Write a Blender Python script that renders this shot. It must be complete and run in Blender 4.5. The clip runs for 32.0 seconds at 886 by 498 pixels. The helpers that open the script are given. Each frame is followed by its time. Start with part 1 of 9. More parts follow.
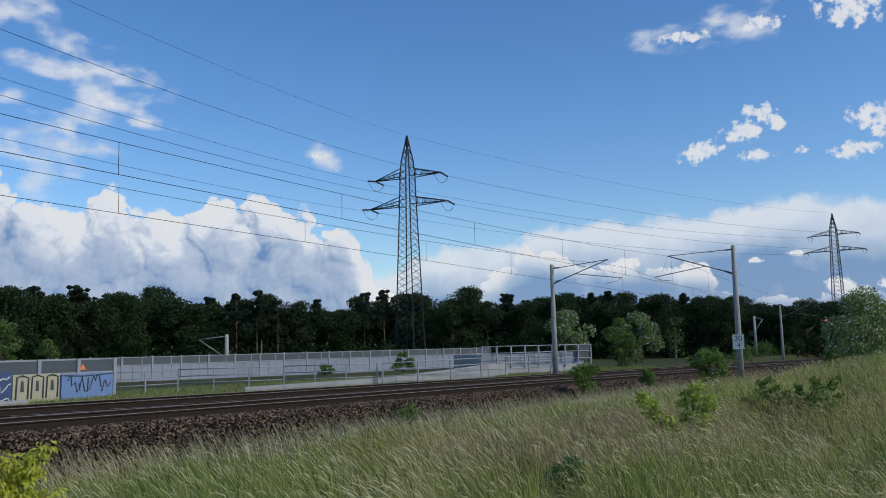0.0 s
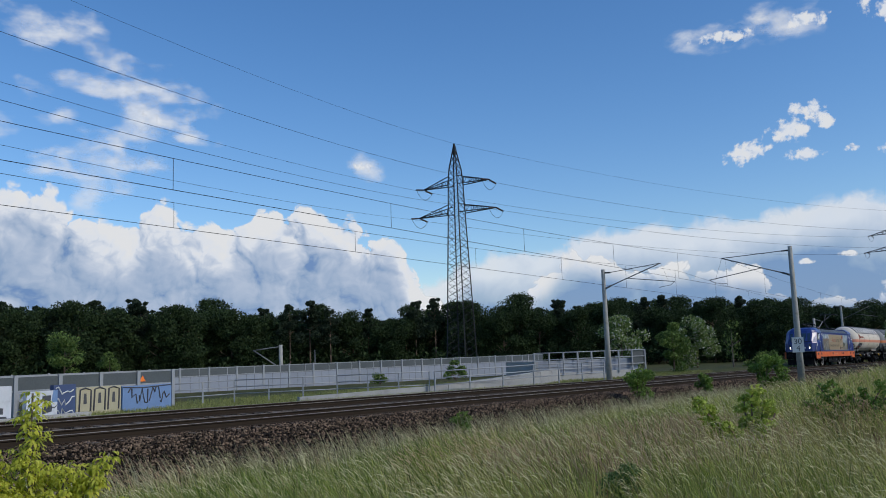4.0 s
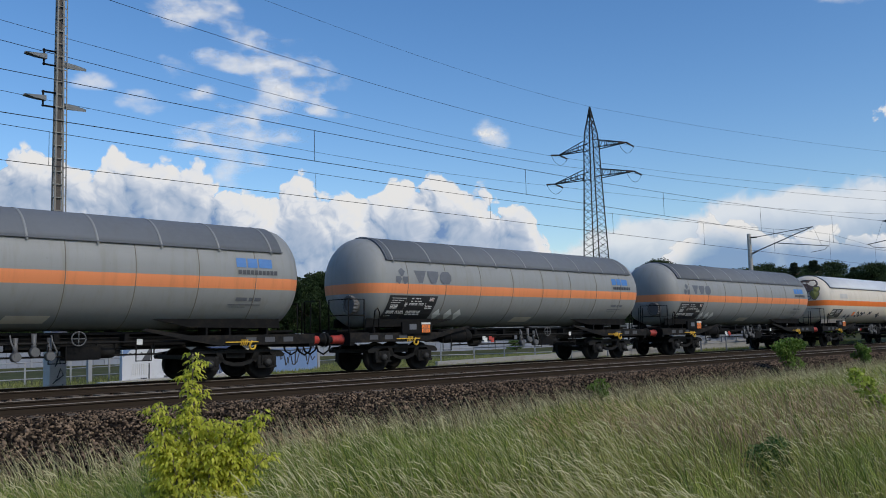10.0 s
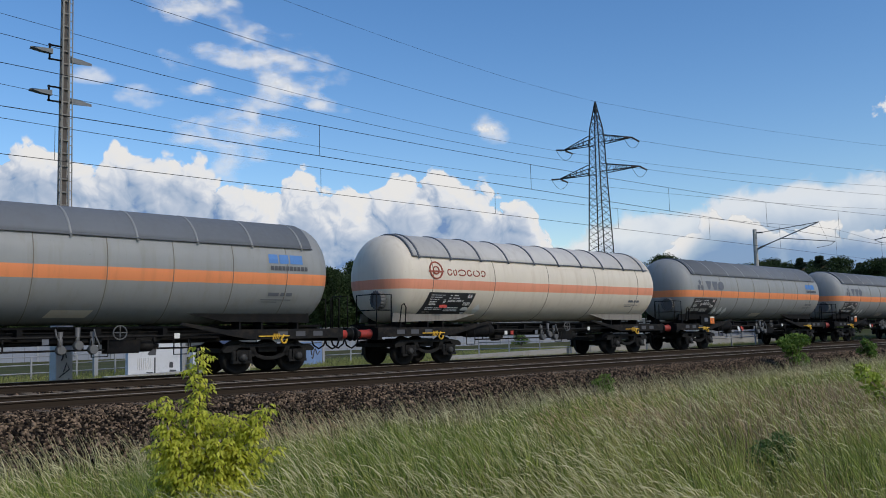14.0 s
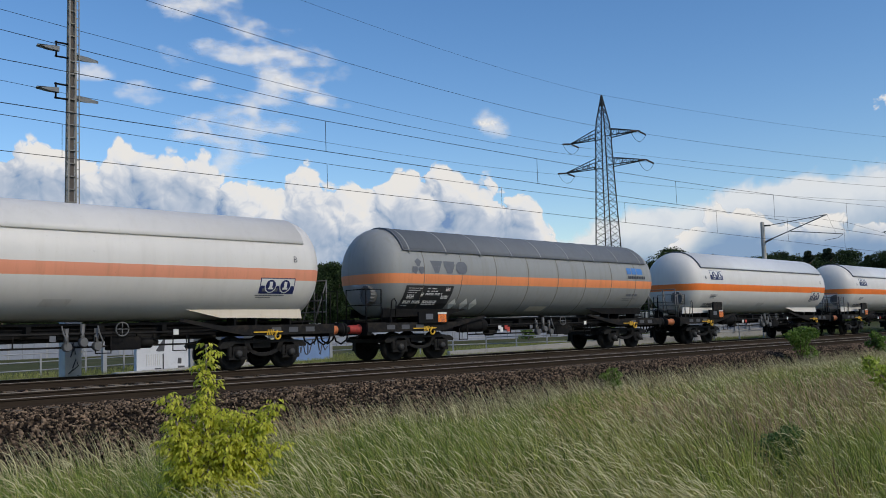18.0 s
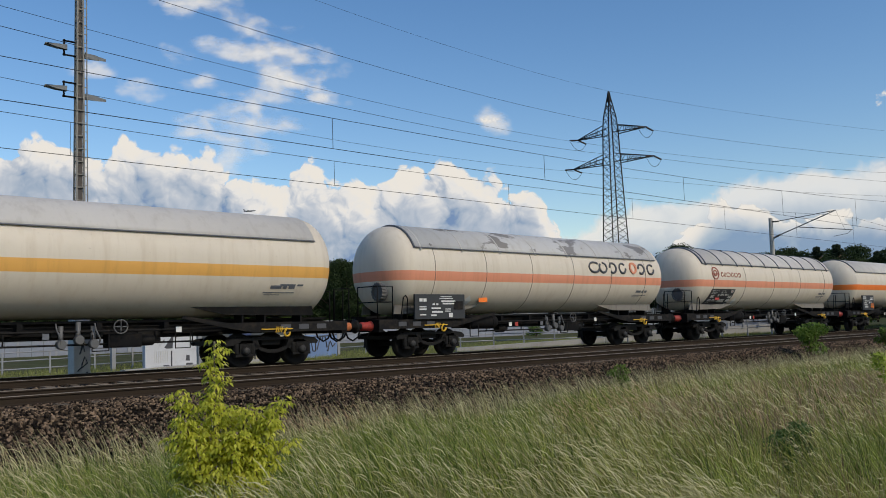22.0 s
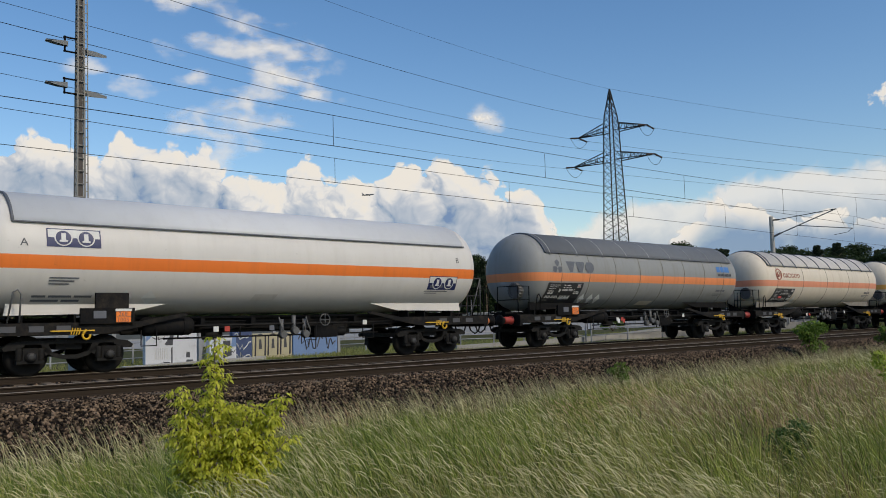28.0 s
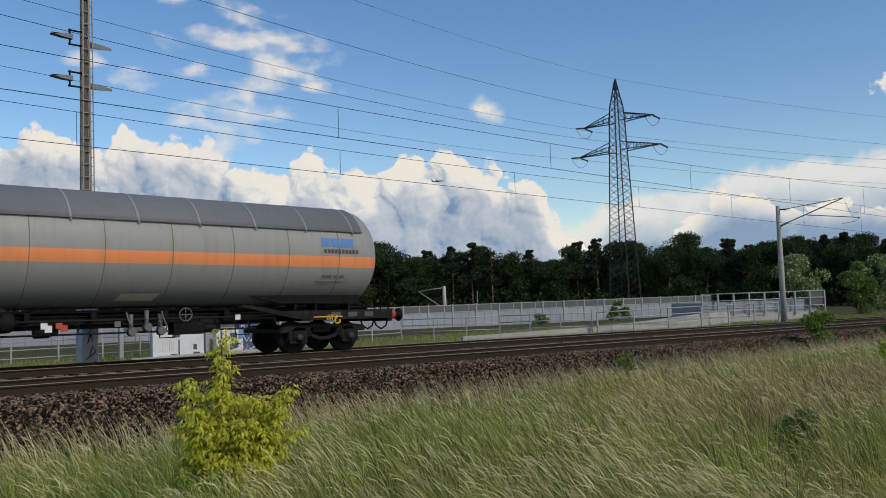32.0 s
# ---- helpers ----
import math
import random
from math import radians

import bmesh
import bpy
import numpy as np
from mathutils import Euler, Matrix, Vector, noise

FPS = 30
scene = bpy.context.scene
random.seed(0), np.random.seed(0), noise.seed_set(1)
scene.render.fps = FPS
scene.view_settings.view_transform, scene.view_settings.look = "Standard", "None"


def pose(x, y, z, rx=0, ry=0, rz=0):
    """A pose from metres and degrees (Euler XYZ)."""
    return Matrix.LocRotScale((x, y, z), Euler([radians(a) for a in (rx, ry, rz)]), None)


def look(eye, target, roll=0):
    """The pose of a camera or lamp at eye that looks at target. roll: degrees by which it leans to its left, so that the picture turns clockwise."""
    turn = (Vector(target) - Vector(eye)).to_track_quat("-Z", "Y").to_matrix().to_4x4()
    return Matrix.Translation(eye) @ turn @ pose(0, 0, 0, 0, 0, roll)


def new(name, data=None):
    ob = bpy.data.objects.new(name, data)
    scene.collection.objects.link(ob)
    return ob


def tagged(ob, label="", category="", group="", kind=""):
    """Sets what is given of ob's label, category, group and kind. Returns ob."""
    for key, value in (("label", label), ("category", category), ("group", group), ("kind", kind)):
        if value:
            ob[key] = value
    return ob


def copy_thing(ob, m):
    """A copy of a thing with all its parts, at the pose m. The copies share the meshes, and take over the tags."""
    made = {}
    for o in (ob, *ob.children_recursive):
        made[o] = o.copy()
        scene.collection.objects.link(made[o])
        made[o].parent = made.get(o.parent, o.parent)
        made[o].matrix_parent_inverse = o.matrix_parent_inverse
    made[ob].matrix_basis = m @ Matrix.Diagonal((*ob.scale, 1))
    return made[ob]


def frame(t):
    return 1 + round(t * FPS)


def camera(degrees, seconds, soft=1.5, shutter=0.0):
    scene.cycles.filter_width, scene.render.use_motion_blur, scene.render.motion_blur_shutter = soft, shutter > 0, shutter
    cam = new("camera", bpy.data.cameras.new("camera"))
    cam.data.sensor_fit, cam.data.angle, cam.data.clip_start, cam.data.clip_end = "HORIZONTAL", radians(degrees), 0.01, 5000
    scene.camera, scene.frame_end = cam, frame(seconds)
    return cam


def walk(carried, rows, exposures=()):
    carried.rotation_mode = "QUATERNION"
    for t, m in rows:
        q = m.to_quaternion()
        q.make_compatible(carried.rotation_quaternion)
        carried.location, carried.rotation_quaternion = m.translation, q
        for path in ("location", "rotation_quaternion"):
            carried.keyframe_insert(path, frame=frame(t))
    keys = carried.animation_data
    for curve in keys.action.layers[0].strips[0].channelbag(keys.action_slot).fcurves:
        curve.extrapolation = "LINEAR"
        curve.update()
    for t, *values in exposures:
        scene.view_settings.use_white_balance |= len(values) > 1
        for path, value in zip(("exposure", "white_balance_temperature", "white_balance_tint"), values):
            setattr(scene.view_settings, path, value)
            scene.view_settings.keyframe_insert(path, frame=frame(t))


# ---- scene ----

# ---- camera ----
LENS = 56.77
EYE = (0.0, 0.0, 1.2)
PATH = [
    (0.0, 96.627, 1.262, -56.157),
    (0.5, 96.614, 1.339, -56.089),
    (1.0, 96.609, 1.332, -56.004),
    (1.5, 96.574, 1.369, -55.814),
    (2.0, 96.509, 1.469, -55.599),
    (2.5, 96.435, 1.576, -55.299),
    (3.0, 96.565, 1.744, -54.516),
    (3.5, 96.971, 1.958, -53.525),
    (5.5, 96.746, 1.761, -49.555),
    (6.0, 96.105, 1.578, -48.276),
    (6.5, 95.686, 1.563, -46.845),
    (7.0, 95.416, 1.608, -45.135),
    (7.5, 95.299, 1.679, -43.930),
    (8.0, 95.265, 1.683, -43.386),
    (8.5, 95.243, 1.673, -43.109),
    (9.0, 95.228, 1.706, -43.117),
    (9.5, 95.216, 1.617, -43.133),
    (10.0, 95.224, 1.590, -43.145),
    (10.5, 95.224, 1.583, -43.154),
    (11.0, 95.167, 1.562, -43.077),
    (11.5, 95.148, 1.483, -43.094),
    (12.0, 95.122, 1.560, -43.102),
    (12.5, 94.939, 1.521, -42.884),
    (13.0, 94.882, 1.495, -42.769),
    (13.5, 94.883, 1.494, -42.776),
    (14.0, 94.882, 1.501, -42.808),
    (14.5, 94.882, 1.509, -42.828),
    (16.5, 94.784, 1.561, -42.698),
    (17.0, 94.768, 1.587, -42.613),
    (17.5, 94.647, 1.679, -42.440),
    (18.0, 94.536, 1.783, -42.312),
    (18.5, 94.485, 1.766, -42.292),
    (19.0, 94.529, 1.789, -42.302),
    (19.5, 94.529, 1.797, -42.316),
    (20.0, 94.528, 1.805, -42.323),
    (20.5, 94.517, 1.759, -42.357),
    (21.0, 94.506, 1.832, -42.253),
    (21.5, 94.450, 1.795, -42.061),
    (22.0, 94.332, 1.887, -41.802),
    (22.5, 94.228, 1.895, -41.671),
    (23.0, 94.181, 1.924, -41.609),
    (23.5, 94.161, 1.849, -41.610),
    (24.0, 94.167, 1.819, -41.640),
    (24.5, 94.156, 1.787, -41.655),
    (25.0, 94.166, 1.826, -41.647),
    (25.5, 94.181, 1.799, -41.693),
    (27.5, 94.159, 1.734, -41.780),
    (28.0, 94.158, 1.738, -41.787),
    (28.5, 94.149, 1.702, -41.802),
    (29.0, 94.158, 1.746, -41.809),
    (29.5, 94.157, 1.747, -41.827),
    (30.0, 93.925, 1.858, -41.630),
    (30.5, 93.624, 1.980, -41.413),
    (31.0, 93.561, 1.987, -41.355),
    (31.5, 93.561, 1.982, -41.371),
    (32.0, 93.561, 1.982, -41.371),
]

cam = camera(LENS, 32.0, soft=0.95)
walk(cam, [(t, pose(*EYE, rx, ry, rz)) for t, rx, ry, rz in PATH], exposures=[(0.0, -0.08, 6200, 10), (6.0, -0.07, 6350, 10), (9.0, -0.03, 6500, 10), (17.5, 0.0, 6700, 10), (19.0, 0.0, 6900, 10), (23.0, 0.0, 7200, 10), (32.0, 0.0, 7300, 10)])

# ---- plan numbers ----
GRADE = -0.01607          # the line falls towards +x
Y_FAR, Y_NEAR = 21.78, 16.96   # centre lines of the two tracks
GAUGE = 1.507


def rail_z(x):
    return GRADE * x


def smooth(a, b, v):
    u = min(1.0, max(0.0, (v - a) / (b - a)))
    return u * u * (3 - 2 * u)


# ---- world, sun ----
SUN_AZ, SUN_EL = radians(279), radians(39)   # azimuth from +x, counterclockwise
world = bpy.data.worlds.new("sky")
scene.world = world
world.use_nodes = True
wn = world.node_tree
wn.nodes.clear()
sky = wn.nodes.new("ShaderNodeTexSky")
sky.sky_type = "NISHITA"
sky.sun_disc = False
sky.sun_elevation = SUN_EL
sky.sun_rotation = radians(90) - SUN_AZ
sky.air_density, sky.dust_density, sky.ozone_density = 1.0, 0.6, 2.5
bg = wn.nodes.new("ShaderNodeBackground")
bg.inputs["Strength"].default_value = 0.147
wout = wn.nodes.new("ShaderNodeOutputWorld")
tone = wn.nodes.new("ShaderNodeHueSaturation")
tone.inputs["Hue"].default_value, tone.inputs["Saturation"].default_value = 0.504, 1.25
wn.links.new(sky.outputs[0], tone.inputs["Color"])
wn.links.new(tone.outputs[0], bg.inputs[0])
wn.links.new(bg.outputs[0], wout.inputs[0])
sun_data = bpy.data.lights.new("sun", "SUN")
sun_data.energy, sun_data.angle, sun_data.color = 2.05, radians(8), (1.0, 0.93, 0.8)
sun = new("sun", sun_data)
sun.matrix_world = look((0, 0, 60), (-math.cos(SUN_AZ) * math.cos(SUN_EL), -math.sin(SUN_AZ) * math.cos(SUN_EL), 60 - math.sin(SUN_EL)))


# ---- materials ----
def nodes_of(name):
    m = bpy.data.materials.new(name)
    m.use_nodes = True
    t = m.node_tree
    return m, t, t.nodes["Principled BSDF"], t.nodes["Material Output"]


def surface(name, base, rough=0.7, metal=0.0, vary=0.25, scale=3.0, fine=40.0, bump=0.2, dirt=None, dirt_at=0.6, stretch=(1, 1, 1), random_tint=0.0, spec=0.5, space="Object"):
    """A painted, mineral or metal surface: base colour broken up at two scales, stains and fine relief."""
    m, t, p, out = nodes_of(name)
    L = t.links
    tc = t.nodes.new("ShaderNodeTexCoord")
    mp = t.nodes.new("ShaderNodeMapping")
    mp.inputs["Scale"].default_value = stretch
    L.new(tc.outputs[space], mp.inputs[0])
    big = t.nodes.new("ShaderNodeTexNoise")
    big.inputs["Scale"].default_value, big.inputs["Detail"].default_value = scale, 4
    L.new(mp.outputs[0], big.inputs["Vector"])
    small = t.nodes.new("ShaderNodeTexNoise")
    small.inputs["Scale"].default_value, small.inputs["Detail"].default_value = fine, 3
    L.new(mp.outputs[0], small.inputs["Vector"])
    mix = t.nodes.new("ShaderNodeMix")
    mix.data_type = "RGBA"
    lo = [c * (1 - vary) for c in base]
    hi = [min(1, c * (1 + vary)) for c in base]
    mix.inputs[6].default_value, mix.inputs[7].default_value = (*lo, 1), (*hi, 1)
    L.new(big.outputs["Fac"], mix.inputs[0])
    col = mix.outputs[2]
    m2 = t.nodes.new("ShaderNodeMix")
    m2.data_type, m2.blend_type = "RGBA", "OVERLAY"
    m2.inputs[0].default_value = min(1, vary * 1.2)
    L.new(col, m2.inputs[6])
    L.new(small.outputs["Fac"], m2.inputs[7])
    col = m2.outputs[2]
    if dirt:
        st = t.nodes.new("ShaderNodeTexNoise")
        st.inputs["Scale"].default_value, st.inputs["Detail"].default_value = scale * 2.3, 6
        st.inputs["Roughness"].default_value = 0.7
        L.new(mp.outputs[0], st.inputs["Vector"])
        rp = t.nodes.new("ShaderNodeMapRange")
        rp.inputs[1].default_value, rp.inputs[2].default_value = dirt_at - 0.08, dirt_at + 0.15
        L.new(st.outputs["Fac"], rp.inputs[0])
        m3 = t.nodes.new("ShaderNodeMix")
        m3.data_type = "RGBA"
        L.new(rp.outputs[0], m3.inputs[0])
        L.new(col, m3.inputs[6])
        m3.inputs[7].default_value = (*dirt, 1)
        col = m3.outputs[2]
    if random_tint:
        oi = t.nodes.new("ShaderNodeObjectInfo")
        mr = t.nodes.new("ShaderNodeMapRange")
        mr.inputs[3].default_value, mr.inputs[4].default_value = 1 - random_tint, 1 + random_tint
        L.new(oi.outputs["Random"], mr.inputs[0])
        hv = t.nodes.new("ShaderNodeHueSaturation")
        L.new(mr.outputs[0], hv.inputs["Value"])
        L.new(col, hv.inputs["Color"])
        col = hv.outputs[0]
    L.new(col, p.inputs["Base Color"])
    rr = t.nodes.new("ShaderNodeMapRange")
    rr.inputs[3].default_value, rr.inputs[4].default_value = max(0.05, rough - 0.12), min(1, rough + 0.12)
    L.new(small.outputs["Fac"], rr.inputs[0])
    L.new(rr.outputs[0], p.inputs["Roughness"])
    p.inputs["Metallic"].default_value = metal
    p.inputs["Specular IOR Level"].default_value = spec
    if bump:
        b = t.nodes.new("ShaderNodeBump")
        b.inputs["Strength"].default_value, b.inputs["Distance"].default_value = bump, 0.02
        L.new(small.outputs["Fac"], b.inputs["Height"])
        L.new(b.outputs[0], p.inputs["Normal"])
    return m


def island_leaf(name, dark, light, trans=0.35, rough=0.55, spec=0.15, skew=1.0):
    """Leaves or blades: colour differs from island to island, light comes through."""
    m, t, p, out = nodes_of(name)
    L = t.links
    g = t.nodes.new("ShaderNodeNewGeometry")
    ramp = t.nodes.new("ShaderNodeMix")
    ramp.data_type = "RGBA"
    ramp.inputs[6].default_value, ramp.inputs[7].default_value = (*dark, 1), (*light, 1)
    few = t.nodes.new("ShaderNodeMath")
    few.operation = "POWER"
    few.inputs[1].default_value = skew
    L.new(g.outputs["Random Per Island"], few.inputs[0])
    L.new(few.outputs[0], ramp.inputs[0])
    L.new(ramp.outputs[2], p.inputs["Base Color"])
    p.inputs["Roughness"].default_value = rough
    p.inputs["Specular IOR Level"].default_value = spec
    tr = t.nodes.new("ShaderNodeBsdfTranslucent")
    L.new(ramp.outputs[2], tr.inputs["Color"])
    mx = t.nodes.new("ShaderNodeMixShader")
    mx.inputs[0].default_value = trans
    L.new(p.outputs[0], mx.inputs[1])
    L.new(tr.outputs[0], mx.inputs[2])
    L.new(mx.outputs[0], out.inputs[0])
    return m


def glow(name, colour, strength):
    m, t, p, out = nodes_of(name)
    e = t.nodes.new("ShaderNodeEmission")
    e.inputs[0].default_value, e.inputs[1].default_value = (*colour, 1), strength
    t.links.new(e.outputs[0], out.inputs[0])
    return m


# bed colour is near-black to stand in for shade between the loose stones
M_BALLAST_SHADED = surface("shaded_ballast_bed", (0.014, 0.0105, 0.008), 0.9, spec=0.1, vary=0.5, scale=1.2, fine=9, bump=0.9, dirt=(0.025, 0.019, 0.014), dirt_at=0.58)
M_RAIL_RUST = surface("rusty_rail", (0.034, 0.025, 0.018), 0.9, spec=0.06, vary=0.15, scale=0.6, fine=8, bump=0.05, stretch=(0.15, 1, 1))
M_RAIL_TOP = surface("polished_rail_head", (0.24, 0.2, 0.155), 0.5, metal=0.25, vary=0.1, scale=3, fine=60, bump=0.05)
M_SLEEPER = surface("concrete_sleeper", (0.15, 0.125, 0.1), 0.9, spec=0.15, vary=0.3, scale=4, fine=40, dirt=(0.05, 0.038, 0.028), random_tint=0.25)
M_STONE = surface("ballast_single", (0.1, 0.078, 0.064), 0.9, vary=0.4, scale=8, fine=40, random_tint=0.0)
M_CONCRETE = surface("weathered_concrete", (0.36, 0.35, 0.33), 0.85, vary=0.22, scale=0.8, fine=25, dirt=(0.2, 0.19, 0.17), dirt_at=0.62, random_tint=0.08)
M_MASTC = surface("spun_concrete_mast", (0.33, 0.32, 0.29), 0.8, vary=0.2, scale=1.5, fine=30, dirt=(0.2, 0.19, 0.16), dirt_at=0.6)
M_GALV = surface("galvanised_steel", (0.17, 0.175, 0.18), 0.6, metal=0.4, vary=0.2, scale=3, fine=40, bump=0.05)
M_LATTICE = surface("pylon_steel_grey_green", (0.045, 0.046, 0.046), 0.8, spec=0.1, vary=0.2, scale=1, fine=20, bump=0.05)
M_WIRE = surface("dark_wire", (0.02, 0.021, 0.023), 0.7, spec=0.15, vary=0.2, scale=1, fine=10, bump=0)
M_WALLPANEL = surface("pale_noise_wall", (0.25, 0.27, 0.31), 0.85, vary=0.12, scale=0.7, fine=20, dirt=(0.24, 0.25, 0.27), dirt_at=0.62, random_tint=0.08)
M_FRAME = surface("zinc_frame", (0.3, 0.31, 0.32), 0.6, metal=0.2, vary=0.15, scale=2, fine=30, bump=0.05)
M_BLACK = surface("black_frame_paint", (0.008, 0.008, 0.0085), 0.75, spec=0.1, vary=0.4, scale=2, fine=30, dirt=(0.022, 0.018, 0.014), dirt_at=0.58)
M_BOGIE = surface("grimy_bogie_steel", (0.0095, 0.009, 0.0085), 0.7, spec=0.2, vary=0.4, scale=4, fine=40, dirt=(0.024, 0.021, 0.018), dirt_at=0.6)
M_WHEEL = surface("wheel_steel", (0.012, 0.011, 0.01), 0.75, spec=0.15, vary=0.3, scale=5, fine=40)
M_SOIL = surface("meadow_soil", (0.055, 0.062, 0.02), 0.95, spec=0.1, vary=0.35, scale=0.25, fine=6, bump=0.5, dirt=(0.1, 0.085, 0.045), dirt_at=0.55)


# ---- mesh helpers ----
def mesh_ob(name, bm, mats, parent=None, label="", smooth_faces=False):
    me = bpy.data.meshes.new(name)
    bm.to_mesh(me)
    bm.free()
    for m in (mats if isinstance(mats, (list, tuple)) else [mats]):
        me.materials.append(m)
    if smooth_faces:
        for poly in me.polygons:
            poly.use_smooth = True
    ob = new(name, me)
    if parent:
        ob.parent = parent
    if label:
        ob["label"] = label
    return ob


def part(name, bm, material, parent, label="", smooth_faces=False):
    return mesh_ob(name, bm, material, parent, label, smooth_faces)


def empty(name, m=None):
    ob = new(name)
    if m is not None:
        ob.matrix_basis = m
    return ob


def box(bm, x0, x1, y0, y1, z0, z1, mat=0):
    v = [bm.verts.new((x, y, z)) for x in (x0, x1) for y in (y0, y1) for z in (z0, z1)]
    for f in ((0, 1, 3, 2), (4, 6, 7, 5), (0, 4, 5, 1), (2, 3, 7, 6), (0, 2, 6, 4), (1, 5, 7, 3)):
        bm.faces.new([v[i] for i in f]).material_index = mat
    return v


def bar(bm, a, b, r, n=6, r2=None, mat=0, caps=True):
    """A round or square bar from a to b."""
    a, b = Vector(a), Vector(b)
    d = (b - a).normalized()
    u = d.cross(Vector((0, 0, 1)) if abs(d.z) < 0.95 else Vector((1, 0, 0))).normalized()
    w = d.cross(u)
    r2 = r if r2 is None else r2
    rings = []
    for c, q in ((a, r), (b, r2)):
        rings.append([bm.verts.new(c + (u * math.cos(2 * math.pi * (i + 0.5) / n) + w * math.sin(2 * math.pi * (i + 0.5) / n)) * q) for i in range(n)])
    for i in range(n):
        f = bm.faces.new((rings[0][i], rings[0][(i + 1) % n], rings[1][(i + 1) % n], rings[1][i]))
        f.material_index = mat
        f.smooth = n > 5
    if caps:
        bm.faces.new(rings[0][::-1]).material_index = mat
        bm.faces.new(rings[1]).material_index = mat


def tube(bm, pts, r, n=5, mat=0):
    """One continuous round bar through the points."""
    pts = [Vector(p) for p in pts]
    rings = []
    for i, p in enumerate(pts):
        d = (pts[min(i + 1, len(pts) - 1)] - pts[max(i - 1, 0)]).normalized()
        ref = Vector((0, 0, 1)) if abs((pts[-1] - pts[0]).normalized().z) < 0.6 and abs(d.z) < 0.97 else Vector((0.3, 1, 0))
        u = d.cross(ref).normalized()
        w = d.cross(u)
        if rings:
            # keep the rings from twisting against each other
            best = max(range(n), key=lambda s: sum((rings[-1][k].co - pts[i - 1]).normalized().dot(u * math.cos(2 * math.pi * (k + s) / n) + w * math.sin(2 * math.pi * (k + s) / n)) for k in range(n)))
        else:
            best = 0
        rings.append([bm.verts.new(p + (u * math.cos(2 * math.pi * (k + best) / n) + w * math.sin(2 * math.pi * (k + best) / n)) * r) for k in range(n)])
    for a, b in zip(rings, rings[1:]):
        for k in range(n):
            f = bm.faces.new((a[k], a[(k + 1) % n], b[(k + 1) % n], b[k]))
            f.material_index, f.smooth = mat, n > 4
    bm.faces.new(rings[0][::-1]).material_index = mat
    bm.faces.new(rings[-1]).material_index = mat


def lathe(bm, profile, n, axis="x", mat=0, closed=False, smooth_faces=True):
    """Profile of (along, radius) pairs turned round an axis."""
    rings = []
    for s, r in profile:
        ring = []
        for i in range(n):
            c, d = math.cos(2 * math.pi * i / n) * r, math.sin(2 * math.pi * i / n) * r
            ring.append(bm.verts.new((s, c, d) if axis == "x" else (c, s, d) if axis == "y" else (c, d, s)))
        rings.append(ring)
    for a, b in zip(rings, rings[1:]):
        for i in range(n):
            f = bm.faces.new((a[i], a[(i + 1) % n], b[(i + 1) % n], b[i]))
            f.material_index, f.smooth = mat, smooth_faces
    for ring, (s, r) in ((rings[0][::-1], profile[0]), (rings[-1], profile[-1])):
        if r > 1e-4:
            bm.faces.new(ring).material_index = mat
    return rings


def sheet(bm, xs, ys, height, mat=0):
    g = [[bm.verts.new((x, y, height(x, y))) for y in ys] for x in xs]
    for i in range(len(xs) - 1):
        for j in range(len(ys) - 1):
            f = bm.faces.new((g[i][j], g[i + 1][j], g[i + 1][j + 1], g[i][j + 1]))
            f.material_index, f.smooth = mat, True


def fixed(bm):
    bmesh.ops.recalc_face_normals(bm, faces=bm.faces)
    return bm


# ---- ground ----
def ground_z(x, y):
    """Meadow bank on the near side, ditch, track bed, low ground beyond."""
    base = rail_z(max(-60, min(x, 160)))
    near = -0.45 - 0.6 * smooth(3, 12, y) + base * smooth(5, 11, y) * 0.75
    near += 0.2 * smooth(9, 28, x) * (1 - smooth(3, 9, y))
    near -= 0.25 * (1 - smooth(2, 22, x)) * smooth(9, 13, y)
    near += 0.06 * noise.noise((x * 0.25, y * 0.25, 0))
    bed = base - 1.15
    far = base * 0.4 - 0.75 - 0.25 * smooth(26, 40, y)
    z = near + (bed - near) * smooth(12.0, 14.5, y)
    z = z + (far - z) * smooth(24, 27, y)
    return z


def axis(points):
    out = []
    for a, b, n in points:
        out += [a + (b - a) * i / n for i in range(n)]
    return out + [points[-1][1]]


bm = bmesh.new()
sheet(bm, axis([(-4000, -200, 6), (-200, -20, 12), (-20, 80, 100), (80, 240, 30), (240, 4000, 8)]),
      axis([(-4000, -200, 6), (-200, -20, 10), (-20, 34, 72), (34, 200, 24), (200, 4000, 8)]), ground_z)
ground = tagged(mesh_ob("ground", bm, M_SOIL), "sandy meadow ground with dry and green grass", "ground", kind="structure")

# ballast beds with shoulders
X0, X1 = -60.0, 330.0


def bed_mesh(name, profile, mat, step=2.0, wob=0.03):
    bm = bmesh.new()
    n = int((X1 - X0) / step)
    prev = None
    for i in range(n + 1):
        x = X0 + i * step
        row = [bm.verts.new((x, y + noise.noise((x, y, 3)) * wob, z + rail_z(x) + noise.noise((x * 1.3, y * 2, 0)) * wob)) for y, z in profile]
        if prev:
            for a in range(len(row) - 1):
                bm.faces.new((prev[a], row[a], row[a + 1], prev[a + 1])).smooth = True
        prev = row
    return mesh_ob(name, bm, mat)


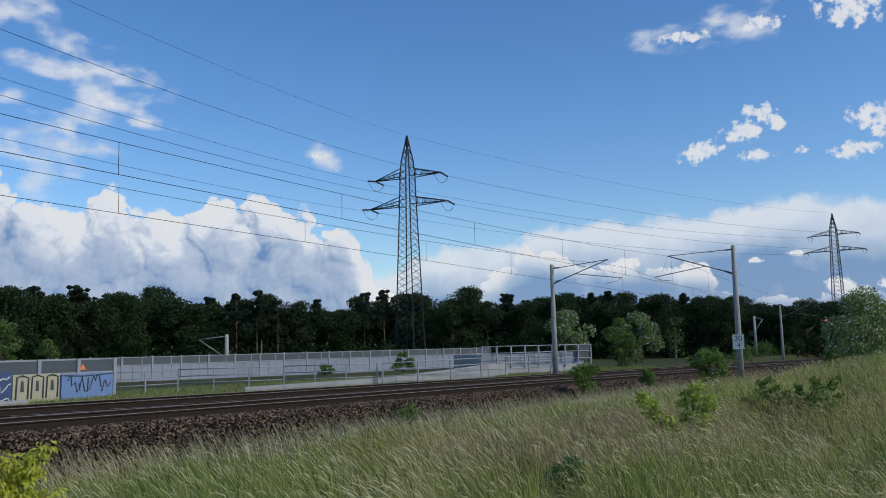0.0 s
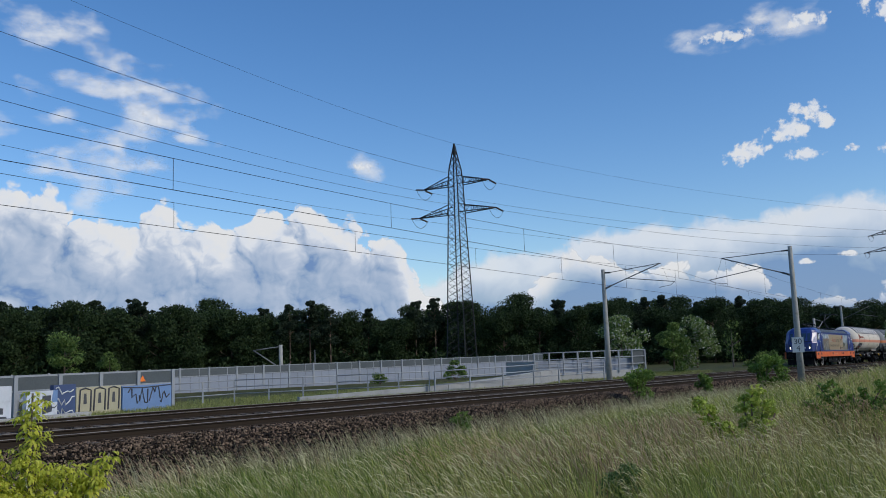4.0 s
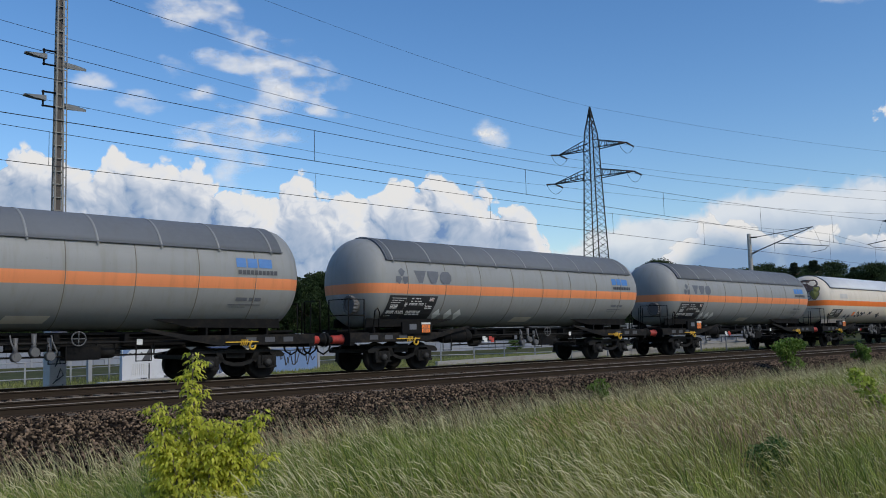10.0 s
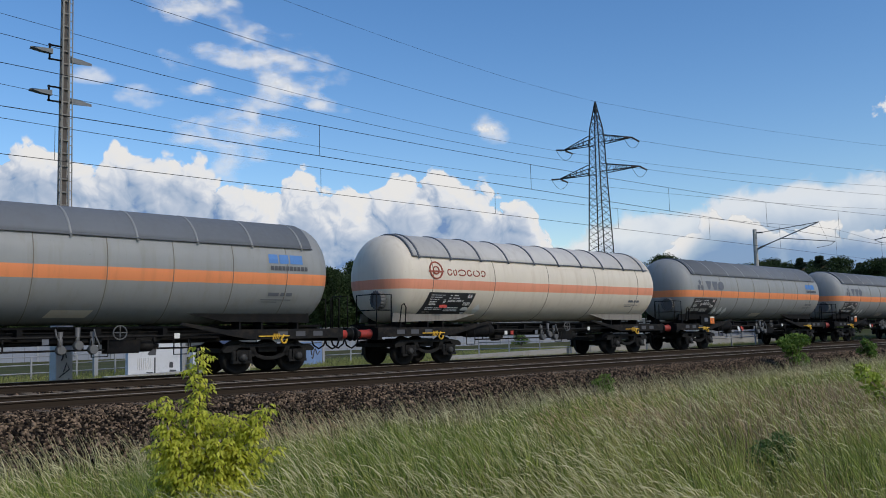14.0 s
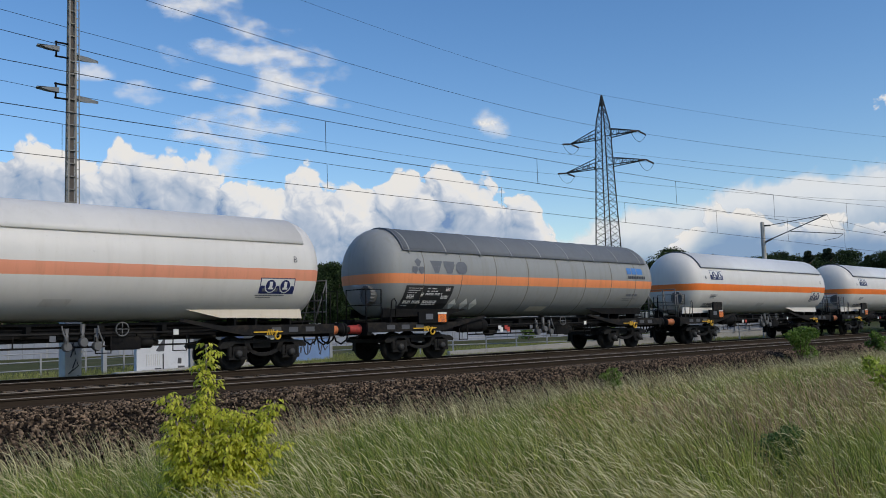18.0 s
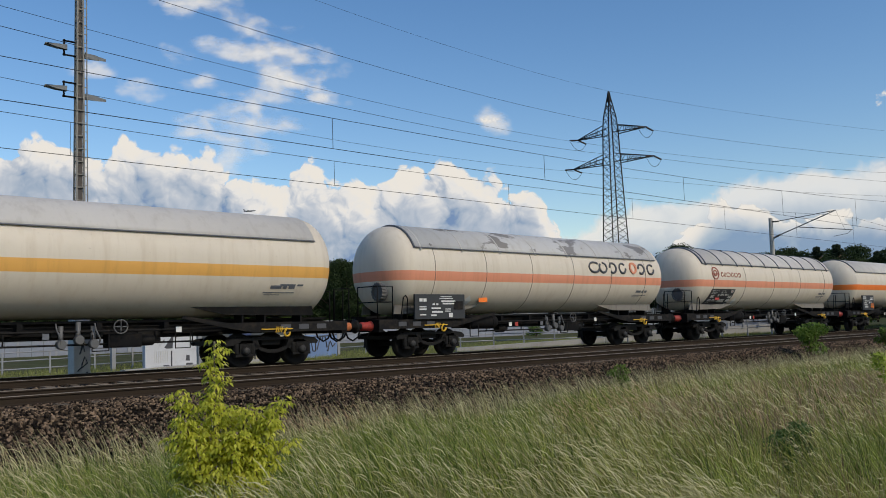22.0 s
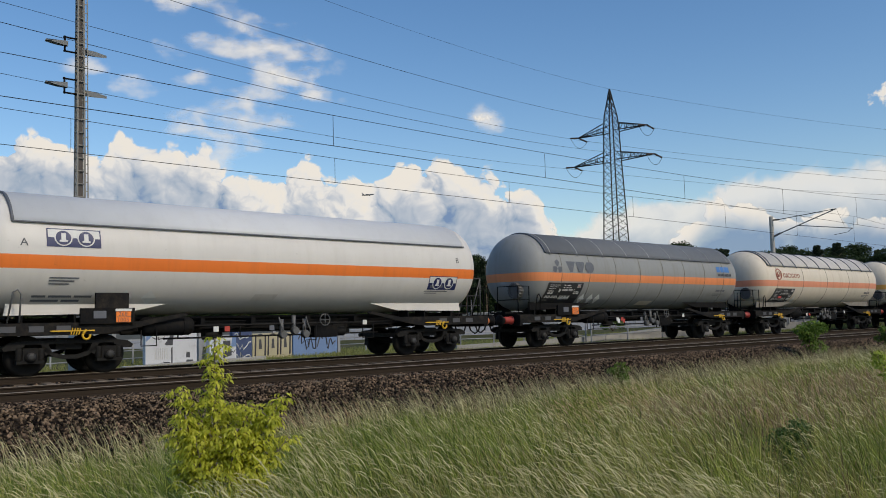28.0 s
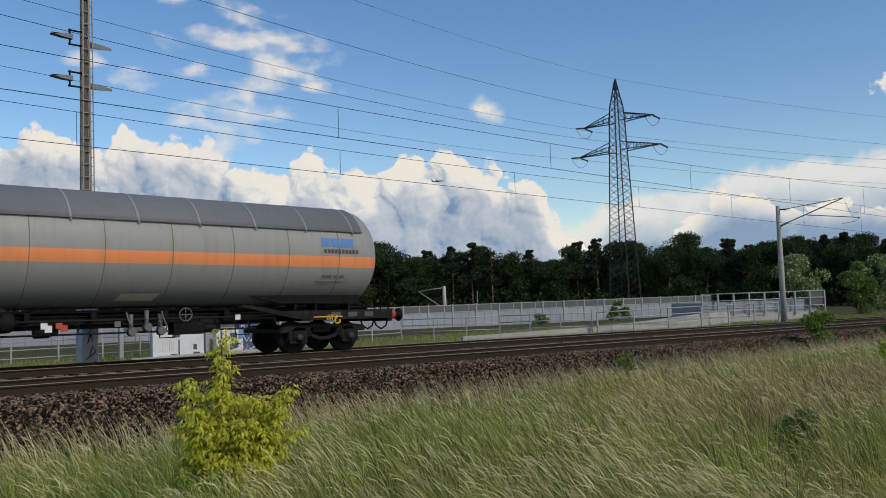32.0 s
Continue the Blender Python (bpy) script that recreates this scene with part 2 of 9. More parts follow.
ballast = bed_mesh("ballast_bed", [(13.3, -1.15), (14.0, -0.85), (15.2, -0.28), (15.62, -0.21), (16.3, -0.19), (16.96, -0.2), (18.3, -0.19), (19.4, -0.24), (20.4, -0.2), (21.78, -0.2), (23.2, -0.2), (23.8, -0.3), (25.2, -1.0)], M_BALLAST_SHADED)
tagged(ballast, "crushed stone ballast bed under two tracks, near-black for the shade between stones", "ballast", kind="structure")

# rails
RAIL_PROFILE = [(-0.075, -0.172), (0.075, -0.172), (0.07, -0.155), (0.012, -0.135), (0.009, -0.05), (0.034, -0.035), (0.036, -0.008), (0.028, 0.0), (-0.028, 0.0), (-0.036, -0.008), (-0.034, -0.035), (-0.009, -0.05), (-0.012, -0.135), (-0.07, -0.155)]


def rail(name, y, x0, x1):
    bm = bmesh.new()
    ends = []
    for x in (x0, x1):
        ends.append([bm.verts.new((x, y + a, rail_z(x) + b)) for a, b in RAIL_PROFILE])
    n = len(RAIL_PROFILE)
    for i in range(n):
        f = bm.faces.new((ends[0][i], ends[0][(i + 1) % n], ends[1][(i + 1) % n], ends[1][i]))
        f.material_index = 1 if i in (6, 7, 8) else 0
    return fixed(bm)


for yc, nm in ((Y_NEAR, "nearer"), (Y_FAR, "farther")):
    tr = tagged(empty("railway_track"), "straight railway track with rusty rails on concrete sleepers", "track", "railway tracks")
    tr.location = (0, 0, 0)
    for sy in (-1, 1):
        part("rail", rail("rail", yc + sy * GAUGE / 2, X0, X1), [M_RAIL_RUST, M_RAIL_TOP], tr)


# ---- train ----
TRAIN = []   # (thing, offset of its centre behind the front buffers)
WAGON_LEN, LOCO_LEN = 17.5, 18.9


def paint(name, base, stains, rough=0.42, streak=0.5, patches=None):
    """Tank paint: fine mottling, downward grime streaks, optional flaked patches."""
    m, t, p, out = nodes_of(name)
    L = t.links
    tc = t.nodes.new("ShaderNodeTexCoord")

    def noise_at(scale, stretch, detail=5, rough_n=0.6):
        mp = t.nodes.new("ShaderNodeMapping")
        mp.inputs["Scale"].default_value = stretch
        L.new(tc.outputs["Object"], mp.inputs[0])
        n = t.nodes.new("ShaderNodeTexNoise")
        n.inputs["Scale"].default_value, n.inputs["Detail"].default_value, n.inputs["Roughness"].default_value = scale, detail, rough_n
        L.new(mp.outputs[0], n.inputs["Vector"])
        return n.outputs["Fac"]

    def ranged(v, a, b, c, d):
        r = t.nodes.new("ShaderNodeMapRange")
        for i, q in enumerate((a, b, c, d)):
            r.inputs[i + 1].default_value = q
        L.new(v, r.inputs[0])
        return r.outputs[0]

    def put(v, socket):
        if isinstance(v, bpy.types.NodeSocket):
            L.new(v, socket)
        else:
            socket.default_value = (*v, 1)

    def blend(f, a, b, mode="MIX"):
        x = t.nodes.new("ShaderNodeMix")
        x.data_type, x.blend_type = "RGBA", mode
        L.new(f, x.inputs[0])
        put(a, x.inputs[6])
        put(b, x.inputs[7])
        return x.outputs[2]

    soft = noise_at(0.7, (1, 1, 1))
    col = blend(soft, [c * 0.88 for c in base], [min(1, c * 1.1) for c in base])
    run = ranged(noise_at(3.0, (1.6, 1, 0.12)), 0.5, 0.78, 0.0, streak)
    col = blend(run, col, stains)
    speck = ranged(noise_at(14, (1, 1, 1)), 0.66, 0.75, 0.0, 0.35)
    col = blend(speck, col, [c * 0.5 for c in stains])
    if patches:
        pk = ranged(noise_at(0.9, (0.8, 1, 1.6), 7, 0.55), 0.57, 0.6, 0.0, 0.85)
        col = blend(pk, col, patches)
    L.new(col, p.inputs["Base Color"])
    L.new(ranged(noise_at(6, (1, 1, 1)), 0.2, 0.8, rough, rough + 0.2), p.inputs["Roughness"])
    p.inputs["Specular IOR Level"].default_value = 0.3
    b = t.nodes.new("ShaderNodeBump")
    b.inputs["Strength"].default_value, b.inputs["Distance"].default_value = 0.08, 0.02
    L.new(noise_at(1.6, (1, 1, 1), 3), b.inputs["Height"])
    L.new(b.outputs[0], p.inputs["Normal"])
    return m


GREY, CREAM, WHITE = (0.255, 0.26, 0.255), (0.63, 0.56, 0.46), (0.62, 0.595, 0.56)
M_T_GREY = paint("grey_tank_paint", GREY, (0.2, 0.19, 0.16), streak=0.6)
M_S_GREY = paint("grey_shield_paint", (0.14, 0.15, 0.163), (0.12, 0.12, 0.12), streak=0.4, rough=0.6)
M_T_CREAM = paint("cream_tank_paint", CREAM, (0.42, 0.32, 0.21), streak=0.36)
M_S_CREAM = paint("cream_shield_paint", (0.52, 0.495, 0.46), (0.33, 0.3, 0.27), streak=0.5, rough=0.55)
M_S_FLAKED = paint("flaking_shield_paint", (0.5, 0.49, 0.47), (0.33, 0.29, 0.24), streak=0.5, patches=(0.17, 0.155, 0.14))
M_T_WHITE = paint("white_tank_paint", WHITE, (0.5, 0.47, 0.42), streak=0.3, rough=0.34)
M_S_WHITE = paint("white_shield_paint", (0.6, 0.61, 0.62), (0.5, 0.5, 0.5), streak=0.25, rough=0.34)
M_ST_ORANGE = paint("orange_stripe_paint", (0.74, 0.25, 0.1), (0.35, 0.14, 0.06), streak=0.4)
M_ST_SALMON = paint("salmon_stripe_paint", (0.7, 0.28, 0.17), (0.36, 0.17, 0.09), streak=0.4)
M_ST_VIVID = paint("vivid_orange_stripe", (0.8, 0.19, 0.035), (0.42, 0.13, 0.05), streak=0.3)
M_ST_YELLOW = paint("yellow_stripe_paint", (0.72, 0.38, 0.1), (0.4, 0.24, 0.07), streak=0.4)
M_SEAM = surface("dark_weld_seam", (0.165, 0.14, 0.11), 0.8, vary=0.3, scale=3, fine=30)
M_PANEL = surface("black_data_panel", (0.025, 0.026, 0.028), 0.5, vary=0.3, scale=2, fine=30, bump=0.03)
M_MARKW = surface("white_marking", (0.62, 0.62, 0.6), 0.6, vary=0.15, scale=5, fine=40, bump=0)
M_MARKD = surface("dark_marking", (0.06, 0.062, 0.07), 0.6, vary=0.15, scale=5, fine=40, bump=0)
M_MARKG = surface("grey_marking", (0.105, 0.112, 0.13), 0.6, vary=0.15, scale=5, fine=40, bump=0)
M_MARKR = surface("red_brown_marking", (0.3, 0.07, 0.04), 0.6, vary=0.15, scale=5, fine=40, bump=0)
M_MARKO = surface("orange_plate", (0.85, 0.2, 0.02), 0.5, vary=0.1, scale=5, fine=40, bump=0)
M_MARKB = surface("blue_marking", (0.05, 0.17, 0.42), 0.5, vary=0.15, scale=5, fine=40, bump=0)
M_NAVY = surface("navy_marking", (0.012, 0.02, 0.09), 0.5, vary=0.15, scale=5, fine=40, bump=0)
M_YELLOW = surface("yellow_paint", (0.62, 0.36, 0.02), 0.5, vary=0.2, scale=6, fine=40, bump=0.03)
M_BUF_RED = surface("red_buffer_sleeve", (0.42, 0.045, 0.03), 0.5, vary=0.3, scale=5, fine=40, dirt=(0.1, 0.05, 0.04), bump=0.05)
M_BUF_ORANGE = surface("orange_buffer_sleeve", (0.55, 0.17, 0.06), 0.5, vary=0.3, scale=5, fine=40, dirt=(0.16, 0.09, 0.06), bump=0.05)
M_SOLE = surface("grey_sole_bar", (0.012, 0.012, 0.0125), 0.75, spec=0.1, vary=0.3, scale=2, fine=30, dirt=(0.03, 0.025, 0.02), dirt_at=0.52)
M_PIPE = surface("galvanised_pipe", (0.12, 0.12, 0.12), 0.6, metal=0.4, vary=0.2, scale=4, fine=30, bump=0.03)

# cover colour is lighter than the bogie steel to paint in its highlight
M_AXLE = surface("highlit_axle_cover", (0.035, 0.034, 0.033), 0.5, spec=0.3, vary=0.4, scale=8, fine=40, bump=0.05)
M_SADDLE = paint("grimy_skirt_paint", (0.2, 0.185, 0.165), (0.06, 0.05, 0.04), rough=0.65, streak=0.8)

TANK_R, TANK_Z = 1.49, 2.89
LIFT = 0.16
TANK_A, TANK_B, DISH = -6.78, 7.05, 0.8
STRIPE = (2.5, 2.82)


def skin_y(z, off=0.0):
    """The near flank of the tank at height z."""
    return -math.sqrt(max(0.0, (TANK_R + off) ** 2 - (z - TANK_Z) ** 2))


def decal(bm, x0, x1, z0, z1, lean=0.0, off=0.006, mat=0, nz=5):
    """A thin marking laid on the near flank; lean shifts its lower edge along x."""
    cols = []
    z0, z1 = z0 + LIFT, z1 + LIFT
    for i in range(nz + 1):
        z = z0 + (z1 - z0) * i / nz
        sh = lean * (1 - i / nz)
        cols.append([bm.verts.new((x + sh, skin_y(z, off), z)) for x in (x0, x1)])
    for a, b in zip(cols, cols[1:]):
        f = bm.faces.new((a[0], a[1], b[1], b[0]))
        f.material_index = mat


def letters(text, size, mat, parent, place, name="lettering", wrap=False, extrude=0.0, shear=0.0, squeeze=1.0):
    """Words in the built-in font on a flat or curved near side (facing -y); place is the lower left corner."""
    cu = bpy.data.curves.new(name, "FONT")
    cu.body, cu.size, cu.shear, cu.resolution_u, cu.extrude = text, size, shear, 2, extrude
    tmp = bpy.data.objects.new(name, cu)
    me = bpy.data.meshes.new_from_object(tmp)
    bpy.data.objects.remove(tmp)
    bpy.data.curves.remove(cu)
    for v in me.vertices:
        x, y = v.co.x * squeeze + place[0], v.co.y + place[2]
        v.co = (x, skin_y(y, 0.008) if wrap else place[1] - v.co.z, y)
    me.materials.clear()
    me.materials.append(mat)
    ob = new(name, me)
    ob.parent = parent
    return ob


def tank_mesh(n_x=12):
    """Tank barrel with dished ends; the stripe is a band of its own material round the barrel and the ends."""
    bm = bmesh.new()
    a0 = math.asin((STRIPE[0] - TANK_Z) / TANK_R)
    a1 = math.asin((STRIPE[1] - TANK_Z) / TANK_R)
    angles = [math.pi + a for a in (-a0, -a1)]
    ang = sorted({round(x % (2 * math.pi), 5) for x in [a0, a1, math.pi - a0, math.pi - a1] + [math.radians(7.5 * i) for i in range(48) if min(abs((math.radians(7.5 * i) - q + math.pi) % (2 * math.pi) - math.pi) for q in (a0, a1, math.pi - a0, math.pi - a1)) > 0.05]})
    prof = [(TANK_A - DISH * math.sin(math.radians(q)), math.cos(math.radians(q))) for q in (89.18, 86, 81.06, 76, 64, 52, 40, 28, 16, 7)]
    prof += [(TANK_A + (TANK_B - TANK_A) * i / n_x, 1.0) for i in range(n_x + 1)]
    prof += [(TANK_B + DISH * math.sin(math.radians(q)), math.cos(math.radians(q))) for q in (7, 16, 28, 40, 52, 64, 76, 81.06, 86, 89.18)]
    rings = []
    knots = [-math.pi / 2, a0, a1, math.pi / 2]
    for s, k in prof:
        rho = TANK_R * k ** 0.72
        to = [-math.pi / 2] + [math.asin(max(-1.0, min(1.0, (q - TANK_Z) / rho))) for q in STRIPE] + [math.pi / 2]
        ring = []
        for a in ang:
            # the stripe keeps its height while the dished end narrows
            right = math.cos(a) >= 0
            e = math.asin(max(-1.0, min(1.0, math.sin(a))))
            for i in range(3):
                if knots[i] - 1e-6 <= e <= knots[i + 1] + 1e-6:
                    e = to[i] + (to[i + 1] - to[i]) * (e - knots[i]) / (knots[i + 1] - knots[i])
                    break
            ring.append(bm.verts.new((s, (1 if right else -1) * math.cos(e) * rho, math.sin(e) * rho)))
        rings.append(ring)
    n = len(ang)
    for r0, r1 in zip(rings, rings[1:]):
        for i in range(n):
            f = bm.faces.new((r0[i], r0[(i + 1) % n], r1[(i + 1) % n], r1[i]))
            f.smooth = True
            mid = (ang[i] + (ang[(i + 1) % n] + (2 * math.pi if i == n - 1 else 0))) / 2
            z = math.sin(mid) * TANK_R + TANK_Z
            f.material_index = 1 if STRIPE[0] < z < STRIPE[1] else 0
    bm.faces.new(rings[0][::-1])
    bm.faces.new(rings[-1])
    for v in bm.verts:
        v.co.z += TANK_Z
    return fixed(bm)


def arc_band(bm, x0, x1, a0, a1, r0, r1, n=14, mat=0):
    """A curved plate over the tank between two angles, with thickness."""
    rows = []
    for i in range(n + 1):
        a = a0 + (a1 - a0) * i / n
        c, s = math.cos(a), math.sin(a)
        rows.append([bm.verts.new((x, c * r, TANK_Z + s * r)) for x, r in ((x0, r0), (x0, r1), (x1, r1), (x1, r0))])
    for p, q in zip(rows, rows[1:]):
        for k in range(4):
            f = bm.faces.new((p[k], p[(k + 1) % 4], q[(k + 1) % 4], q[k]))
            f.material_index, f.smooth = mat, k == 1
    bm.faces.new(rows[0])
    bm.faces.new(rows[-1][::-1])


def shared(name, key, build, mats, parent, cache={}, smooth_faces=False):
    """A part whose mesh is built once and shared by all like it."""
    if key not in cache:
        bm = build()
        me = bpy.data.meshes.new(name)
        bm.to_mesh(me)
        bm.free()
        for m in (mats if isinstance(mats, (list, tuple)) else [mats]):
            me.materials.append(m)
        cache[key] = me
    ob = new(name, cache[key])
    ob.parent = parent
    return ob


def wheelset_mesh(r=0.46):
    bm = bmesh.new()
    lathe(bm, [(-0.98, 0.06), (-0.83, 0.065), (-0.822, r * 0.86), (-0.82, r), (-0.7, r), (-0.685, r + 0.028), (-0.655, r + 0.028), (-0.655, r * 0.84), (-0.71, r * 0.8), (-0.68, 0.12), (-0.6, 0.085),
               (0.6, 0.085), (0.68, 0.12), (0.71, r * 0.8), (0.655, r * 0.84), (0.655, r + 0.028), (0.685, r + 0.028), (0.7, r), (0.82, r), (0.822, r * 0.86), (0.83, 0.065), (0.98, 0.06)], 28, axis="y")
    return fixed(bm)


def side_frame_mesh(sy):
    """One side of a bogie frame: dropped beam with horn guides, springs and a hanging centre."""
    bm = bmesh.new()
    y0, y1 = sorted((sy * 0.93, sy * 1.07))

    def slab(pts):
        a = [bm.verts.new((x, y0, z)) for x, z in pts]
        b = [bm.verts.new((x, y1, z)) for x, z in pts]
        bm.faces.new(a)
        bm.faces.new(b[::-1])
        for i in range(len(a)):
            bm.faces.new((a[i], b[i], b[(i + 1) % len(a)], a[(i + 1) % len(a)]))

    # flat upper beam, noses over the axles, and a lower chord that sags between them
    slab([(-1.02, 0.74), (-1.02, 0.82), (1.02, 0.82), (1.02, 0.74)])
    for sx in (-1, 1):
        slab([(sx * 1.02, 0.70), (sx * 1.02, 0.82), (sx * 1.36, 0.78), (sx * 1.5, 0.68), (sx * 1.46, 0.6), (sx * 1.22, 0.62)])
        slab([(sx * 0.42, 0.56), (sx * 0.5, 0.74), (sx * 0.66, 0.74), (sx * 0.56, 0.46)])
    sag = [(-0.62, 0.66), (-0.4, 0.5), (-0.15, 0.43), (0.15, 0.43), (0.4, 0.5), (0.62, 0.66)]
    slab([(x, z - 0.055) for x, z in sag] + [(x, z + 0.045) for x, z in sag[::-1]])
    return fixed(bm)


def axlebox_mesh():
    bm = bmesh.new()
    lathe(bm, [(-0.16, 0.1), (-0.15, 0.13), (-0.02, 0.15), (0.1, 0.15)], 12, axis="y")
    box(bm, -0.3, 0.3, -0.1, 0.06, -0.16, -0.09)
    box(bm, -0.17, 0.17, -0.09, 0.06, -0.1, 0.2)
    for sx in (-0.24, 0.24):
        lathe_at = [(-0.1, 0.075), (-0.05, 0.085), (0.0, 0.075), (0.05, 0.085), (0.1, 0.075), (0.15, 0.085), (0.2, 0.07)]
        n0 = len(bm.verts)
        lathe(bm, lathe_at, 10, axis="z")
        bm.verts.ensure_lookup_table()
        for v in bm.verts[n0:]:
            v.co.x += sx
            v.co.y -= 0.02
    return fixed(bm)


def bogie(parent, x):
    bg_ob = shared("bogie_bolster", "bolster", lambda: (lambda b: (box(b, -0.3, 0.3, -0.93, 0.93, 0.6, 0.86), fixed(b))[-1])(bmesh.new()), M_BOGIE, parent)
    bg_ob.location = (x, 0, 0)
    for dx in (-1.4, 1.4):
        eb = shared("end_beam", "end_beam", lambda: (lambda b: (box(b, -0.05, 0.05, -0.93, 0.93, 0.6, 0.72), fixed(b))[-1])(bmesh.new()), M_BOGIE, bg_ob)
        eb.location = (dx, 0, 0)
    for sy in (-1, 1):
        ob = shared("side_frame", ("side", sy), lambda: side_frame_mesh(sy), M_BOGIE, bg_ob)
        for dx in (-0.9, 0.9):
            ax = shared("axle_box", "axlebox", axlebox_mesh, M_BOGIE, bg_ob)
            ax.matrix_basis = pose(dx, sy * 1.02, 0.46, 0, 0, 0 if sy < 0 else 180)
            cv = shared("axle_cover", "axlecover", lambda: (lambda b: (lathe(b, [(-0.2, 0.03), (-0.2, 0.085), (-0.165, 0.1), (-0.15, 0.1)], 12, axis="y"), fixed(b))[-1])(bmesh.new()), M_AXLE, bg_ob)
            cv.matrix_basis = ax.matrix_basis.copy()
    for dx in (-0.9, 0.9):
        ws = shared("wheelset", "wheelset", wheelset_mesh, M_WHEEL, bg_ob)
        ws.location = (dx, 0, 0.46)
    return bg_ob


def buffer_mesh():
    bm = bmesh.new()
    lathe(bm, [(0.0, 0.16), (0.04, 0.16), (0.045, 0.135), (0.4, 0.13), (0.41, 0.1)], 16, axis="x")
    lathe(bm, [(0.41, 0.1), (0.55, 0.095), (0.565, 0.2), (0.6, 0.215), (0.62, 0.19), (0.625, 0.02)], 16, axis="x", mat=1)
    return fixed(bm)


def railing(bm, x0, x1, z0, z1, y, mids=1, posts=2, r=0.022):
    for i in range(posts):
        x = x0 + (x1 - x0) * i / (posts - 1)
        bar(bm, (x, y, z0), (x, y, z1), r)
    for k in range(mids + 1):
        z = z1 - (z1 - z0) * k * 0.45
        bar(bm, (x0, y, z), (x1, y, z), r)


def wagon(kind):
    """A four-axle gas tank wagon; the front end is towards -x, the near flank towards -y."""
    spec = KINDS[kind]
    w = empty("tank_wagon")
    tagged(w, spec["label"], "tank wagon", "train of tank wagons")
    tank = shared("tank", ("tank", kind), tank_mesh, [spec["tank"], spec["stripe"]], w)
    # sun shield over the top with its own thickness
    bm = bmesh.new()
    a = math.radians(27)
    arc_band(bm, TANK_A + 0.12, TANK_B - 0.1, a, math.pi - a, TANK_R + 0.012, TANK_R + 0.05, 22)
    shield = part("sun_shield", fixed(bm), spec["shield"], w, "curved sun shield over the tank")
    bm = bmesh.new()
    for sy in (1, -1):
        bar(bm, (TANK_A + 0.1, sy * math.cos(a) * (TANK_R + 0.05), TANK_Z + math.sin(a) * (TANK_R + 0.05)), (TANK_B - 0.08, sy * math.cos(a) * (TANK_R + 0.05), TANK_Z + math.sin(a) * (TANK_R + 0.05)), 0.022, 5)
    arc_band(bm, TANK_A + 0.07, TANK_A + 0.125, a, math.pi - a, TANK_R + 0.01, TANK_R + 0.062, 22)
    if spec["edge"]:
        part("shield_edge", fixed(bm), M_MARKG, shield)
    else:
        bm.free()
    for i in range(spec["ribs"]):
        x = TANK_A + 0.35 + (TANK_B - TANK_A - 0.8) * i / max(1, spec["ribs"] - 1)
        rib = shared("strap", ("strap", spec["ribmat"].name), lambda: (lambda b: (arc_band(b, -0.03, 0.03, a - 0.06, math.pi - a + 0.06, TANK_R + 0.05, TANK_R + spec["ribh"], 18), fixed(b))[-1])(bmesh.new()), spec["ribmat"], shield)
        rib.location = (x, 0, 0)
    for i in range(spec["seams"]):
        x = TANK_A + 0.9 + (TANK_B - TANK_A - 1.9) * i / max(1, spec["seams"] - 1)
        sm = shared("weld_seam", "seam", lambda: (lambda b: (arc_band(b, -0.009, 0.009, math.pi - a - 0.02, math.pi + 1.35, TANK_R - 0.01, TANK_R + 0.007, 18), fixed(b))[-1])(bmesh.new()), M_SEAM, tank)
        sm.location = (x, 0, 0)
    # manhole ring on the front end
    if spec["hatch"]:
        def hatch():
            bm = bmesh.new()
            lathe(bm, [(-0.2, 0.2), (-0.2, 0.26), (-0.1, 0.3), (0.0, 0.3)], 20, axis="x")
            # toothed flange of bolt heads
            rims = []
            for x in (-0.24, -0.06):
                rims.append([bm.verts.new((x, math.cos(i * math.pi / 32) * (0.31 if i % 4 < 2 else 0.285), math.sin(i * math.pi / 32) * (0.31 if i % 4 < 2 else 0.285))) for i in range(64)])
                rims.append([bm.verts.new((x, math.cos(i * math.pi / 32) * 0.24, math.sin(i * math.pi / 32) * 0.24)) for i in range(64)])
            for p, q in ((0, 1), (2, 3), (0, 2), (1, 3)):
                for i in range(64):
                    bm.faces.new((rims[p][i], rims[p][(i + 1) % 64], rims[q][(i + 1) % 64], rims[q][i]))
            return fixed(bm)
        hb = shared("manhole_cover", "hatch", hatch, M_PIPE, w)
        hb.location = (TANK_A - 0.6, -0.55, 2.15)
    # underframe: centre sill, head stocks, sole bars over the bogies, saddles
    def sill():
        bm = bmesh.new()
        # deep welded centre sill with flanges
        for y0, y1, z0, z1 in ((-0.2, 0.2, 0.98, 1.3), (-0.42, 0.42, 1.3, 1.36), (-0.3, 0.3, 0.93, 0.98)):
            box(bm, -7.95, 7.95, y0, y1, z0, z1)
        return fixed(bm)
    uf = shared("centre_sill", "underframe", sill, M_BLACK, w)
    for sx in (-1, 1):
        hs = shared("head_stock", "headstock", lambda: (lambda b: (box(b, -0.085, 0.085, -1.3, 1.3, 0.86, 1.22), fixed(b))[-1])(bmesh.new()), M_BLACK, uf)
        hs.location = (sx * 8.035, 0, 0)
        dk = shared("deck_plate", "deck", lambda: (lambda b: (box(b, -1.67, 1.67, -1.25, 1.25, 1.16, 1.24), fixed(b))[-1])(bmesh.new()), M_BLACK, uf)
        dk.location = (sx * 6.27, 0, 0)
